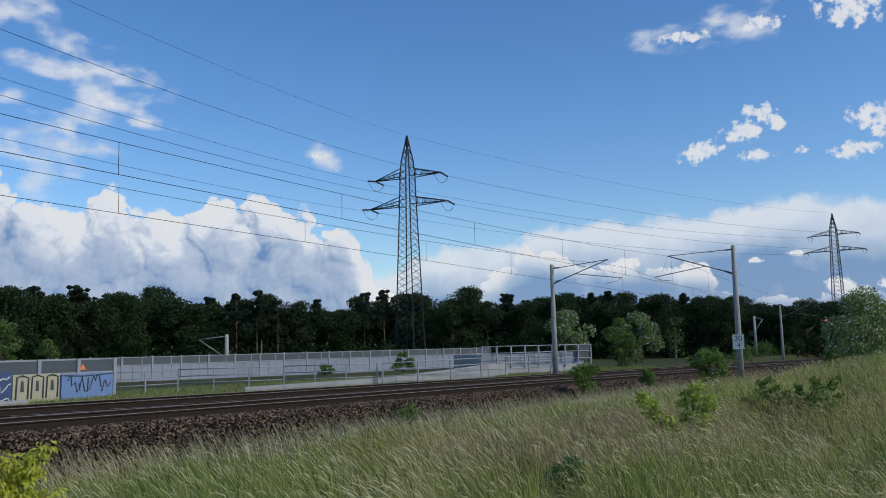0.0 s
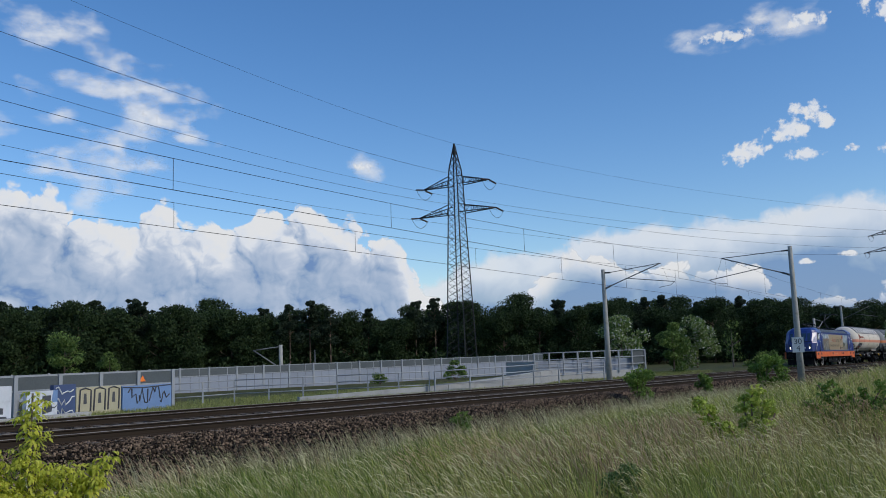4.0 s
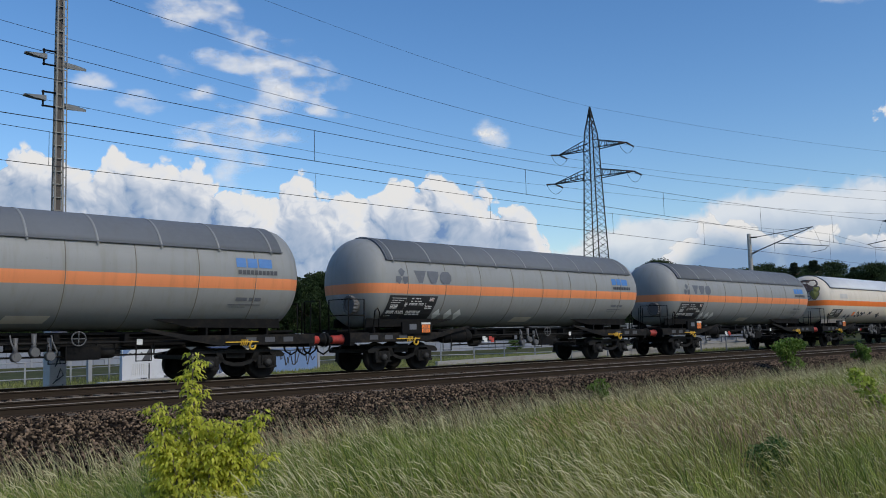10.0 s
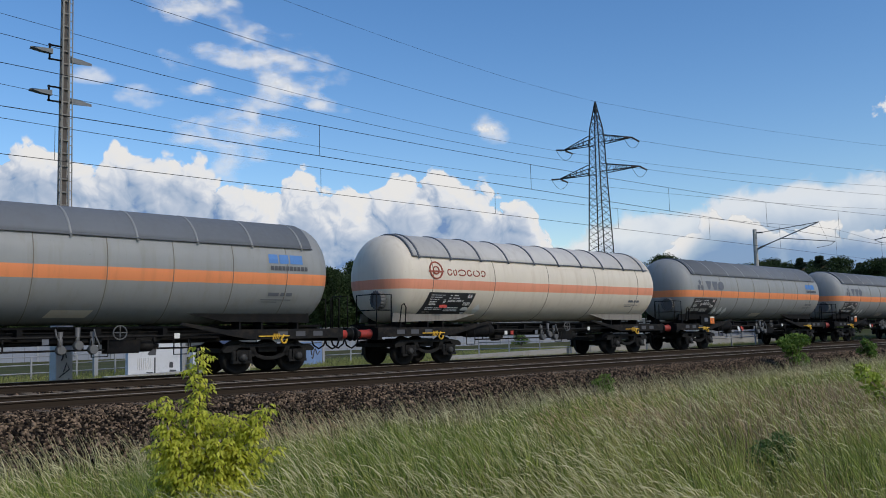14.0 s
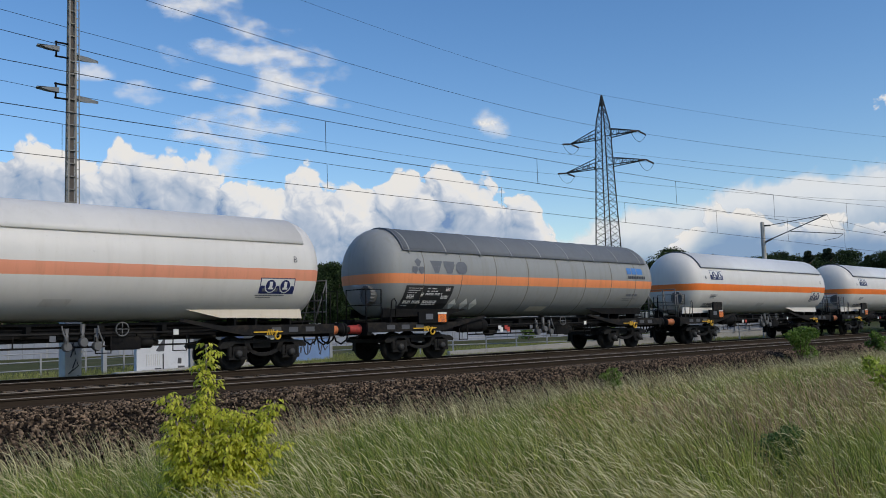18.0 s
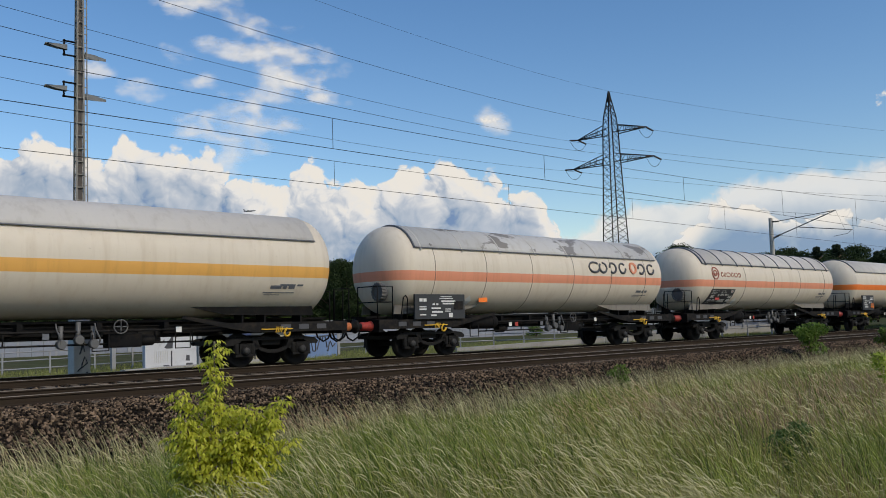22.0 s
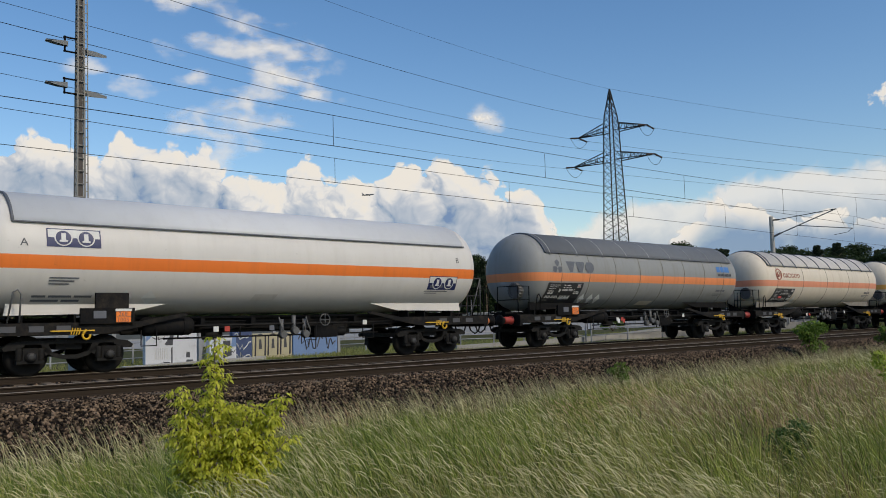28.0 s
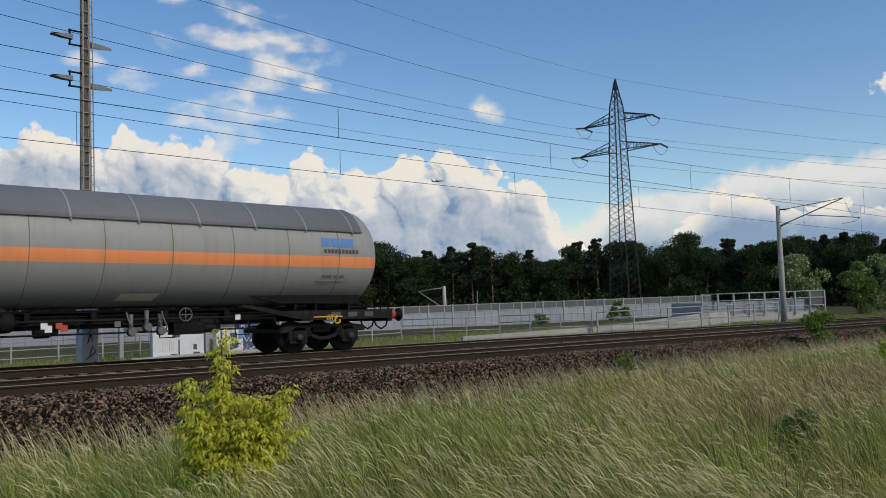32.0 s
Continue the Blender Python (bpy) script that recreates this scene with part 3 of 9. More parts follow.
    # long equipment beam and cross bearers between the bogies
    for yb0 in (-0.78, 0.7):
        eb = shared("side_beam", "side_beam", lambda: (lambda b: (box(b, -3.4, 4.3, 0.0, 0.08, 1.02, 1.2), box(b, -3.4, 4.3, -0.05, 0.13, 1.2, 1.225), fixed(b))[-1])(bmesh.new()), M_BLACK, uf)
        eb.location = (0, yb0, 0)
    for xb in (-2.4, -0.9, 0.9, 2.6):
        cb = shared("cross_bearer", "bearer", lambda: (lambda b: (box(b, -0.06, 0.06, -1.1, 1.1, 1.06, 1.3), fixed(b))[-1])(bmesh.new()), M_BLACK, uf)
        cb.location = (xb, 0, 0)
    for sx in (-1, 1):
        for sy in (-1, 1):
            def sole():
                bm = bmesh.new()
                y0, y1 = sorted((sy * 1.33, sy * 1.25))
                pts = [(8.12, 0.96), (8.12, 1.24), (4.2, 1.24), (3.0, 1.44), (2.9, 1.38), (4.3, 1.08), (5.0, 0.96)]
                aa = [bm.verts.new((sx * x, y0, z)) for x, z in pts]
                bb = [bm.verts.new((sx * x, y1, z)) for x, z in pts]
                bm.faces.new(aa)
                bm.faces.new(bb[::-1])
                for i in range(len(aa)):
                    bm.faces.new((aa[i], bb[i], bb[(i + 1) % len(aa)], aa[(i + 1) % len(aa)]))
                return fixed(bm)
            shared("sole_bar", ("sole", sx, sy), sole, M_SOLE, uf)
            bmat = M_BUF_ORANGE if kind.startswith("blue") or (sx > 0 and kind in ("yellow", "strapped")) else M_BUF_RED
            b = shared("buffer", bmat.name, buffer_mesh, [bmat, M_BOGIE], w)
            b.matrix_basis = pose(sx * 8.12, sy * 0.875, 1.05, 0, 0, 180 if sx < 0 else 0)
            # saddle plates under the tank end
            def saddle():
                bm = bmesh.new()
                y0, y1 = sorted((sy * 0.86, sy * 0.4))
                z_in = TANK_Z - math.sqrt(TANK_R ** 2 - 0.4 ** 2) + 0.03
                z_out = TANK_Z - math.sqrt(TANK_R ** 2 - 0.86 ** 2) + 0.02
                for x in (sx * 6.8, sx * 5.6, sx * 4.9):
                    v = [bm.verts.new((x + d, y, z)) for d in (-0.03, 0.03) for y, z in ((sy * 0.4, 1.22), (sy * 0.86, 1.22), (sy * 0.86, z_out), (sy * 0.4, z_in))]
                    fs = [bm.faces.new(v[:4]), bm.faces.new(v[4:][::-1])]
                    fs += [bm.faces.new((v[i], v[4 + i], v[4 + (i + 1) % 4], v[(i + 1) % 4])) for i in range(4)]
                    for f in fs:
                        f.material_index = 1
                pl = [(sx * 4.4, 1.46), (sx * 7.2, 1.42), (sx * 7.15, z_out + 0.02), (sx * 3.2, z_out + 0.02)]
                ya, yb = sorted((sy * 0.85, sy * 0.88))
                aa = [bm.verts.new((x, ya, z)) for x, z in pl]
                bb = [bm.verts.new((x, yb, z)) for x, z in pl]
                bm.faces.new(aa)
                bm.faces.new(bb[::-1])
                for i in range(4):
                    bm.faces.new((aa[i], bb[i], bb[(i + 1) % 4], aa[(i + 1) % 4]))
                return fixed(bm)
            shared("saddle", ("saddle", sx, sy, spec["saddle"].name), saddle, [spec["saddle"], M_BLACK], w)
    # brake gear and pipes along the middle
    def pipes():
        bm = bmesh.new()
        bar(bm, (-4.6, -1.12, 1.1), (4.6, -1.12, 1.1), 0.03)
        bar(bm, (-3.4, -0.9, 0.78), (3.6, -0.9, 0.78), 0.024)
        bar(bm, (-4.4, -0.6, 0.95), (4.4, -0.6, 0.95), 0.05)
        for x in (-3.0, -1.2, 0.6, 2.4, 3.4):
            bar(bm, (x, -0.9, 0.76), (x, -0.9, 1.12), 0.02)
        return fixed(bm)
    shared("brake_pipe", "pipes", pipes, M_BOGIE, w)
    def reservoir():
        bm = bmesh.new()
        lathe(bm, [(-0.72, 0.06), (-0.68, 0.19), (-0.6, 0.24), (0.6, 0.24), (0.68, 0.19), (0.72, 0.06)], 16, axis="x")
        for x in (-0.4, 0.4):
            bm2 = [(x - 0.02, 0.247), (x + 0.02, 0.247)]
            lathe(bm, bm2, 16, axis="x")
        return fixed(bm)
    rs = shared("air_reservoir", "reservoir", reservoir, M_BLACK, w)
    rs.location = (-3.35, -0.98, 1.1)
    def cylinder():
        bm = bmesh.new()
        lathe(bm, [(-0.2, 0.15), (0.14, 0.15), (0.2, 0.1), (0.35, 0.05)], 14, axis="x")
        box(bm, -0.25, 0.4, -0.03, 0.03, 0.1, 0.28)
        return fixed(bm)
    for x, y in ((2.2, -0.8), (-1.9, -0.5)):
        c = shared("brake_cylinder", "cylinder", cylinder, M_BOGIE, w)
        c.location = (x, y, 0.85)
    def valves():
        bm = bmesh.new()
        for i, x in enumerate((0.0,)):
            bar(bm, (x, 0, -0.3), (x, 0, 0.22), 0.06, 8)
            lathe_y = [(-0.16, 0.1), (-0.1, 0.12), (0.0, 0.12)]
            n0 = len(bm.verts)
            lathe(bm, lathe_y, 12, axis="y")
            bm.verts.ensure_lookup_table()
            for v in bm.verts[n0:]:
                v.co.x += x
                v.co.z -= 0.22 - 0.1 * (i % 2)
        return fixed(bm)
    mf = shared("valve_manifold", "manifold", lambda: (lambda b: (box(b, -0.7, 0.5, 0.05, 0.25, -0.05, 0.05), fixed(b))[-1])(bmesh.new()), M_BOGIE, w)
    mf.location = (0.5, -1.1, 1.02)
    for i, x in enumerate((-0.5, -0.1, 0.25)):
        vg = shared("valve", "valves", valves, M_PIPE, mf)
        vg.location = (x, 0, 0.1 * (i % 2))
    vb = shared("equipment_box", "eqbox", lambda: (lambda b: (box(b, -0.4, 0.4, -0.2, 0.2, -0.22, 0.12), box(b, -0.42, 0.42, -0.215, -0.2, -0.18, 0.08), fixed(b))[-1])(bmesh.new()), M_BLACK, w)
    vb.location = (1.55, -0.85, 0.9)
    for x, mt in ((-2.05, M_MARKW), (-1.72, M_BUF_RED), (2.9, M_MARKW), (-0.35, M_MARKG)):
        tg = shared("tag", ("tag", mt.name), lambda: (lambda b: (box(b, -0.075, 0.075, -0.012, 0.0, -0.07, 0.07), fixed(b))[-1])(bmesh.new()), mt, w)
        tg.location = (x, -1.16, 1.0 if x < 0 else 1.1)
    for x in (-0.15, 0.75):
        lv_ = shared("brake_lever", "lever", lambda: (lambda b: (tube(b, [(0, 0, 0.16), (0.02, -0.04, 0.0), (0.12, -0.05, -0.22), (0.1, -0.04, -0.34)], 0.022), fixed(b))[-1])(bmesh.new()), M_PIPE, w)
        lv_.location = (x, -1.2, 1.14)
    def handwheel():
        bm = bmesh.new()
        pts = [(math.cos(i * math.pi / 8) * 0.17, 0, math.sin(i * math.pi / 8) * 0.17) for i in range(17)]
        tube(bm, pts, 0.018)
        for i in (0, 4, 8, 12):
            bar(bm, (0, 0, 0), pts[i], 0.014)
        bar(bm, (0, 0, 0), (0, 0.2, 0), 0.025)
        return fixed(bm)
    hw = shared("handwheel", "handwheel", handwheel, M_PIPE, w)
    hw.location = (1.35 if kind != "leased_blue" else 0.1, -1.3, 1.2)
    for x, nm in ((-3.9, 0), (3.0, 0), (0.9, 1)):
        st = shared("step_iron", "step", lambda: (lambda b: (tube(b, [(-0.2, 0, 0.4), (-0.2, 0, 0), (0.2, 0, 0), (0.2, 0, 0.4)], 0.018), fixed(b))[-1])(bmesh.new()), M_BLACK, w)
        st.location = (x, -1.2, 0.62)
    # yellow tow hook and lifting mark at each bogie
    for sx in (-1, 1):
        def hook():
            bm = bmesh.new()
            box(bm, -0.55, 0.45, -0.02, 0.0, 0.1, 0.13)
            for i in range(4):
                bar(bm, (-0.1 + i * 0.06, -0.02, 0.02), (-0.06 + i * 0.06, -0.02, 0.18), 0.014, 5)
            pts = [(0.25 + 0.09 * math.cos(q), -0.04, 0.0 + 0.09 * math.sin(q)) for q in [math.pi * (0.9 + 1.2 * i / 8) for i in range(9)]]
            tube(bm, [(0.25, -0.03, 0.14)] + pts[:1], 0.03)
            tube(bm, pts, 0.03)
            return fixed(bm)
        hk = shared("tow_hook", "hook", hook, M_YELLOW, w)
        hk.location = (sx * 5.75, -1.36, 0.93)
        for dx in (-0.6, 0.0, 0.6):
            pl = shared("marking", "soleplate", lambda: (lambda b: (box(b, -0.16, 0.16, -0.006, 0.0, -0.07, 0.07), fixed(b))[-1])(bmesh.new()), M_MARKD, uf)
            pl.location = (sx * (6.6 + dx), -1.335, 1.1)
    # front platform with handrails and ladders
    def platform():
        bm = bmesh.new()
        box(bm, -8.15, -7.3, -1.2, 1.2, 1.24, 1.27)
        return fixed(bm)
    pf = shared("end_platform", "platform", platform, M_BLACK, w)
    def rails():
        bm = bmesh.new()
        tube(bm, [(-7.5, -1.22, 1.27), (-7.5, -1.22, 2.3), (-8.1, -1.22, 2.3), (-8.12, -0.2, 2.3), (-8.12, -0.2, 1.27)], 0.022)
        return fixed(bm)
    shared("handrail", ("rails", spec["railmat"].name), rails, spec["railmat"], pf)
    shared("handrail", ("rails2", spec["railmat"].name), lambda: (lambda b: (tube(b, [(-8.1, 1.2, 1.27), (-8.1, 1.2, 2.3), (-8.12, 0.3, 2.3), (-8.12, 0.3, 1.27)], 0.022), fixed(b))[-1])(bmesh.new()), spec["railmat"], pf)
    shared("knee_rail", ("knee", spec["railmat"].name), lambda: (lambda b: (tube(b, [(-7.5, -1.22, 1.8), (-8.1, -1.22, 1.8), (-8.12, -0.2, 1.8)], 0.02), fixed(b))[-1])(bmesh.new()), spec["railmat"], pf)
    shared("rail_post", ("rpost", spec["railmat"].name), lambda: (lambda b: (bar(b, (-8.1, -1.22, 1.27), (-8.1, -1.22, 2.3), 0.022), fixed(b))[-1])(bmesh.new()), spec["railmat"], pf)
    if kind.startswith("blue"):
        # tall braced guard cages at both ends
        for sx in (-1, 1):
            for y in (-1.05, -0.4, 0.4, 1.05):
                gp = shared("guard_post", ("gpost", sx), lambda: (lambda b: (tube(b, [(sx * 8.02, 0, 1.24), (sx * 8.02, 0, 2.55)], 0.025), fixed(b))[-1])(bmesh.new()), M_PIPE, w)
                gp.location = (0, y, 0)
                gb = shared("guard_brace", ("gbrace", sx), lambda: (lambda b: (tube(b, [(sx * 8.02, 0, 2.5), (sx * 7.55, 0, 1.24)], 0.022), fixed(b))[-1])(bmesh.new()), M_PIPE, w)
                gb.location = (0, y, 0)
            for z in (2.55, 1.95, 1.6):
                gr = shared("guard_rail", ("grail", sx), lambda: (lambda b: (tube(b, [(sx * 8.02, -1.05, 0), (sx * 8.02, 1.05, 0)], 0.022), fixed(b))[-1])(bmesh.new()), M_PIPE, w)
                gr.location = (0, 0, z)
    def loop():
        bm = bmesh.new()
        tube(bm, [(-7.2, -1.25, 1.25), (-7.1, -1.27, 1.95), (-7.0, -1.27, 2.02), (-6.92, -1.27, 1.9), (-6.95, -1.25, 1.25)], 0.022)
        return fixed(bm)
    shared("grab_rail", ("loop", spec["railmat"].name), loop, spec["railmat"], pf)
    def rear_rail():
        bm = bmesh.new()
        tube(bm, [(7.75, -1.2, 1.24), (7.75, -1.22, 2.15), (8.05, -1.22, 2.15), (8.05, -1.2, 1.24)], 0.022)
        return fixed(bm)
    shared("rear_rail", "rear_rail", rear_rail, M_BLACK, w)
    shared("rear_rail", "rear_rail_mid", lambda: (lambda b: (tube(b, [(8.05, -0.5, 1.24), (8.05, -0.5, 2.15), (8.05, 0.6, 2.15), (8.05, 0.6, 1.24)], 0.022), fixed(b))[-1])(bmesh.new()), M_BLACK, w)
    shared("coupling", "coupling", lambda: (lambda b: (bar(b, (8.1, 0, 1.05), (8.75, 0, 0.9), 0.06), fixed(b))[-1])(bmesh.new()), M_BLACK, w)
    shared("draw_hook", "draw_hook", lambda: (lambda b: (bar(b, (-8.6, 0, 1.0), (-8.1, 0, 1.05), 0.06), fixed(b))[-1])(bmesh.new()), M_BLACK, w)
    for sx, yh in ((1, -0.35), (-1, -0.3), (1, 0.4), (-1, 0.45)):
        shared("brake_hose", ("hose", sx, yh), lambda: (lambda b: (tube(b, [(sx * 8.1, yh, 1.0), (sx * 8.2, yh, 0.72), (sx * 8.4, yh, 0.6), (sx * 8.6, yh, 0.7), (sx * 8.7, yh, 0.95)], 0.03), fixed(b))[-1])(bmesh.new()), M_BLACK, w)
    bogie(w, -5.75)
    bogie(w, 5.75)
    dress(kind, w, tank)
    return w


def bars_row(bm, x, z, widths, h, gap=0.06, lean=0.0, mat=0):
    for wd in widths:
        decal(bm, x, x + wd, z, z + h, lean, 0.011, mat, 2)
        x += wd + gap


def data_panel(w, tank, lean=0.28, x0=-6.6, x1=-4.5, z0=1.32, z1=2.28):
    bm = bmesh.new()
    decal(bm, x0, x1, z0, z1, -lean, 0.006)
    pn = part("data_panel", bm, M_PANEL, w, "black data panel with white markings")
    bm = bmesh.new()
    def fine_row(bm, x, z, widths, h):
        """Lines of small marks that fill a block of writing."""
        lines = 3 if h > 0.12 else 2 if h > 0.07 else 1
        for wd in widths:
            for q in range(lines):
                at, zz = x, z + h * q / lines
                while at < x + wd - 0.015:
                    w1 = min(0.045 + 0.05 * ((int(at * 37) + q) % 3), x + wd - at)
                    decal(bm, at, at + w1, zz, zz + h / lines * 0.66, 0.0, 0.011, 0, 1)
                    at += w1 + 0.022
            x += wd + 0.06

    k = (x1 - x0) / 2.1
    fine_row(bm, x0 + 0.12, z1 - 0.1, (0.62 * k,), 0.03)
    fine_row(bm, x0 + 0.12, z1 - 0.17, (0.5 * k,), 0.03)
    fine_row(bm, x0 + 0.1, z1 - 0.24, (0.4 * k,), 0.03)
    fine_row(bm, x0 + 0.95 * k, z1 - 0.11, (0.12, 0.2), 0.05)
    fine_row(bm, x0 + 0.93 * k, z1 - 0.2, (0.12, 0.3), 0.05)
    fine_row(bm, x0 + 0.9 * k, z1 - 0.31, (0.35, 0.22, 0.05), 0.08)
    fine_row(bm, x0 + 0.7 * k, z1 - 0.35, (0.12,), 0.13)
    fine_row(bm, x0 + 0.12, z1 - 0.42, (0.3 * k,), 0.14)
    fine_row(bm, x0 + 0.05, z1 - 0.58, (0.32 * k, 0.36 * k), 0.11)
    fine_row(bm, x0 + 0.02, z1 - 0.66, (0.3 * k,), 0.03)
    fine_row(bm, x0 + 0.88 * k, z1 - 0.62, (0.62 * k,), 0.15)
    fine_row(bm, x0 + 1.62 * k, z1 - 0.42, (0.32 * k,), 0.12)
    fine_row(bm, x0 + 1.75 * k, z1 - 0.17, (0.2 * k,), 0.13)
    tagged(part("marking", bm, M_MARKW, pn), "small white lines of writing", kind="stuff")
    bm = bmesh.new()
    fine_row(bm, x0 + 1.78 * k, z1 - 0.14, (0.14 * k,), 0.07)
    part("red_mark", bm, M_BUF_RED, pn)
    return pn


def plate(w, name, x, y, z, wd, h, mat, label=""):
    bm = bmesh.new()
    box(bm, x - wd / 2, x + wd / 2, y - 0.012, y, z - h / 2, z + h / 2)
    return part(name, fixed(bm), mat, w, label)


def codes(parent, x, y, z, size=0.15):
    """The two danger numbers on an orange plate, over and under a dark line."""
    letters("268", size, M_MARKD, parent, (x - size * 0.86, y, z + 0.02), name="danger_code")
    letters("1005", size, M_MARKD, parent, (x - size * 1.08, y, z - size * 0.82), name="danger_code")
    plate(parent, "code_line", x, y + 0.01, z, 0.36, 0.012, M_MARKD)


def diamond(w, tank, x, z, s, mat):
    bm = bmesh.new()
    z += LIFT
    v = [bm.verts.new((x + dx * s, skin_y(z + dz * s, 0.009), z + dz * s)) for dx, dz in ((-1, 0), (0, -1), (1, 0), (0, 1))]
    bm.faces.new(v)
    return part("hazard_label", bm, mat, tank)


def plate_rack(w, x=-5.2):
    """Small frame with the danger plate and route cards above the front bogie."""
    bm = bmesh.new()
    box(bm, x - 0.9, x + 0.4, -1.42, -1.34, 1.2, 1.58)
    rack = part("plate_rack", fixed(bm), M_BLACK, w)
    plate(rack, "danger_plate", x + 0.12, -1.421, 1.36, 0.36, 0.26, M_MARKO, "orange danger plate")
    codes(rack, x + 0.12, -1.434, 1.36)
    plate(rack, "route_card", x - 0.45, -1.421, 1.42, 0.3, 0.18, M_MARKG)
    plate(rack, "route_card", x + 0.12, -1.421, 1.53, 0.4, 0.06, M_MARKW)
    return rack


def dress(kind, w, tank):
    """Markings of each kind of wagon: plain shapes in the colours of the real ones."""
    bm = bmesh.new()
    bars_row(bm, 5.5, 2.02, (0.35, 0.12, 0.2), 0.09)
    bars_row(bm, 5.3, 1.9, (1.0,), 0.025)
    bars_row(bm, 5.35, 1.84, (0.5,), 0.02)
    part("marking", bm, M_MARKG, tank)
    for x in ((-4.3, -3.75, -3.3) if kind.startswith("grey") else (-4.1, -3.5)):
        diamond(w, tank, x, 1.68, 0.19, M_MARKW if kind != "graffiti" else M_MARKD)
    if kind in ("grey", "grey_yellow"):
        data_panel(w, tank, 0.1)
        bm = bmesh.new()
        decal(bm, -0.2, 0.8, 1.42, 1.6, -0.12)
        part("pale_patch", bm, M_T_CREAM, tank)
        bm = bmesh.new()
        # three-lobed sign and three block shapes in dark grey
        for k in range(3):
            q = math.radians(90 + 120 * k)
            pts = []
            for rr, dq in ((0.06, -0.9), (0.25, -0.62), (0.3, 0.0), (0.25, 0.62), (0.06, 0.9)):
                px, pz = -6.15 + rr * math.cos(q + dq), 3.03 + rr * math.sin(q + dq)
                pts.append(bm.verts.new((px, skin_y(pz, 0.014), pz)))
            bm.faces.new(pts)
        part("company_sign", bm, M_MARKG, tank)
        for x, outline in ((-5.62, ((0.0, 1.0), (0.2, 0.0), (0.36, 0.0), (0.55, 1.0))),
                           (-5.02, ((0.14, 0.0), (0.36, 0.0), (0.5, 0.66), (0.5, 1.0), (0.0, 1.0), (0.0, 0.66))),
                           (-4.46, ((0.12, 0.0), (0.42, 0.0), (0.52, 0.3), (0.52, 0.7), (0.42, 1.0), (0.12, 1.0), (0.0, 0.7), (0.0, 0.3)))):
            bm = bmesh.new()
            bm.faces.new([bm.verts.new((x + u, skin_y(2.86 + 0.41 * v, 0.014), 2.86 + 0.41 * v)) for u, v in outline])
            part("company_sign", bm, M_MARKG, tank)
        for x, mt in ((-1.95, M_MARKW), (-1.6, M_BUF_RED)):
            plate(w, "tag", x, -1.15, 0.93, 0.16, 0.16, mt)
        bm = bmesh.new()
        bars_row(bm, 5.45, 2.94, (0.3, 0.3, 0.42), 0.26, 0.05)
        part("company_sign", bm, M_MARKB, tank, "faded blue block sign")
        bm = bmesh.new()
        bars_row(bm, 5.5, 2.75, (0.1,) * 10, 0.12, 0.025)
        part("company_sign", bm, M_MARKD, tank)
        plate_rack(w)
    elif kind == "strapped":
        data_panel(w, tank, 0.2, -6.0, -3.8, 1.48, 2.24)
        plate(w, "danger_plate", -5.2, skin_y(1.95, 0.02), 2.02, 0.36, 0.26, M_BUF_RED, "orange danger plate")
        bm = bmesh.new()
        pts = [(-5.75 + 0.28 * math.cos(q), 3.14 + 0.28 * math.sin(q)) for q in [math.pi * 2 * i / 20 for i in range(21)]]
        for (xa, za), (xb, zb) in zip(pts, pts[1:]):
            bar(bm, (xa, skin_y(za, 0.01), za), (xb, skin_y(zb, 0.01), zb), 0.03, 4)
        decal(bm, -6.1, -5.4, 2.91, 2.97, 0, 0.02, 0, 1)
        pts = [(-5.75 + 0.13 * math.cos(q), 3.14 + 0.13 * math.sin(q)) for q in [math.pi * 2 * i / 12 for i in range(13)]]
        for (xa, za), (xb, zb) in zip(pts, pts[1:]):
            bar(bm, (xa, skin_y(za, 0.01), za), (xb, skin_y(zb, 0.01), zb), 0.025, 4)
        part("company_sign", fixed(bm), M_MARKR, tank, "red-brown ring sign")
        x = -5.22
        for i, wd in enumerate((0.2, 0.14, 0.36, 0.2, 0.32, 0.2)):
            ring = [(x + wd / 2 + wd / 2 * math.cos(q), 3.09 + 0.1 * math.sin(q)) for q in [math.pi * (0.2 + 0.5 * (i % 3) + 1.75 * j / 8) for j in range(9)]]
            bm = bmesh.new()
            tube(bm, [(xa, skin_y(za, 0.0), za) for xa, za in ring], 0.024, 4)
            part("company_sign", fixed(bm), M_MARKR, tank)
            x += wd + 0.08
    elif kind.startswith("blue"):
        for x, z in ((-6.0, 2.88), (5.4, 1.98)):
            bm = bmesh.new()
            decal(bm, x, x + 1.2, z - 0.02, z + 0.42, 0, 0.006)
            pn = part("company_sign", bm, M_NAVY, w, "navy and white panel with two discs")
            bm = bmesh.new()
            decal(bm, x + 0.03, x + 1.17, z + 0.2, z + 0.395, 0, 0.01, 0, 2)
            part("marking", bm, M_MARKW, pn)

            def disc(cx, cz, rr, off, mat):
                bm = bmesh.new()
                pts = [(cx + rr * math.cos(q), cz + LIFT + rr * math.sin(q)) for q in [math.pi * i / 8 for i in range(16)]]
                bm.faces.new([bm.verts.new((px, skin_y(pz, off), pz)) for px, pz in pts])
                return part("marking", bm, mat, pn)

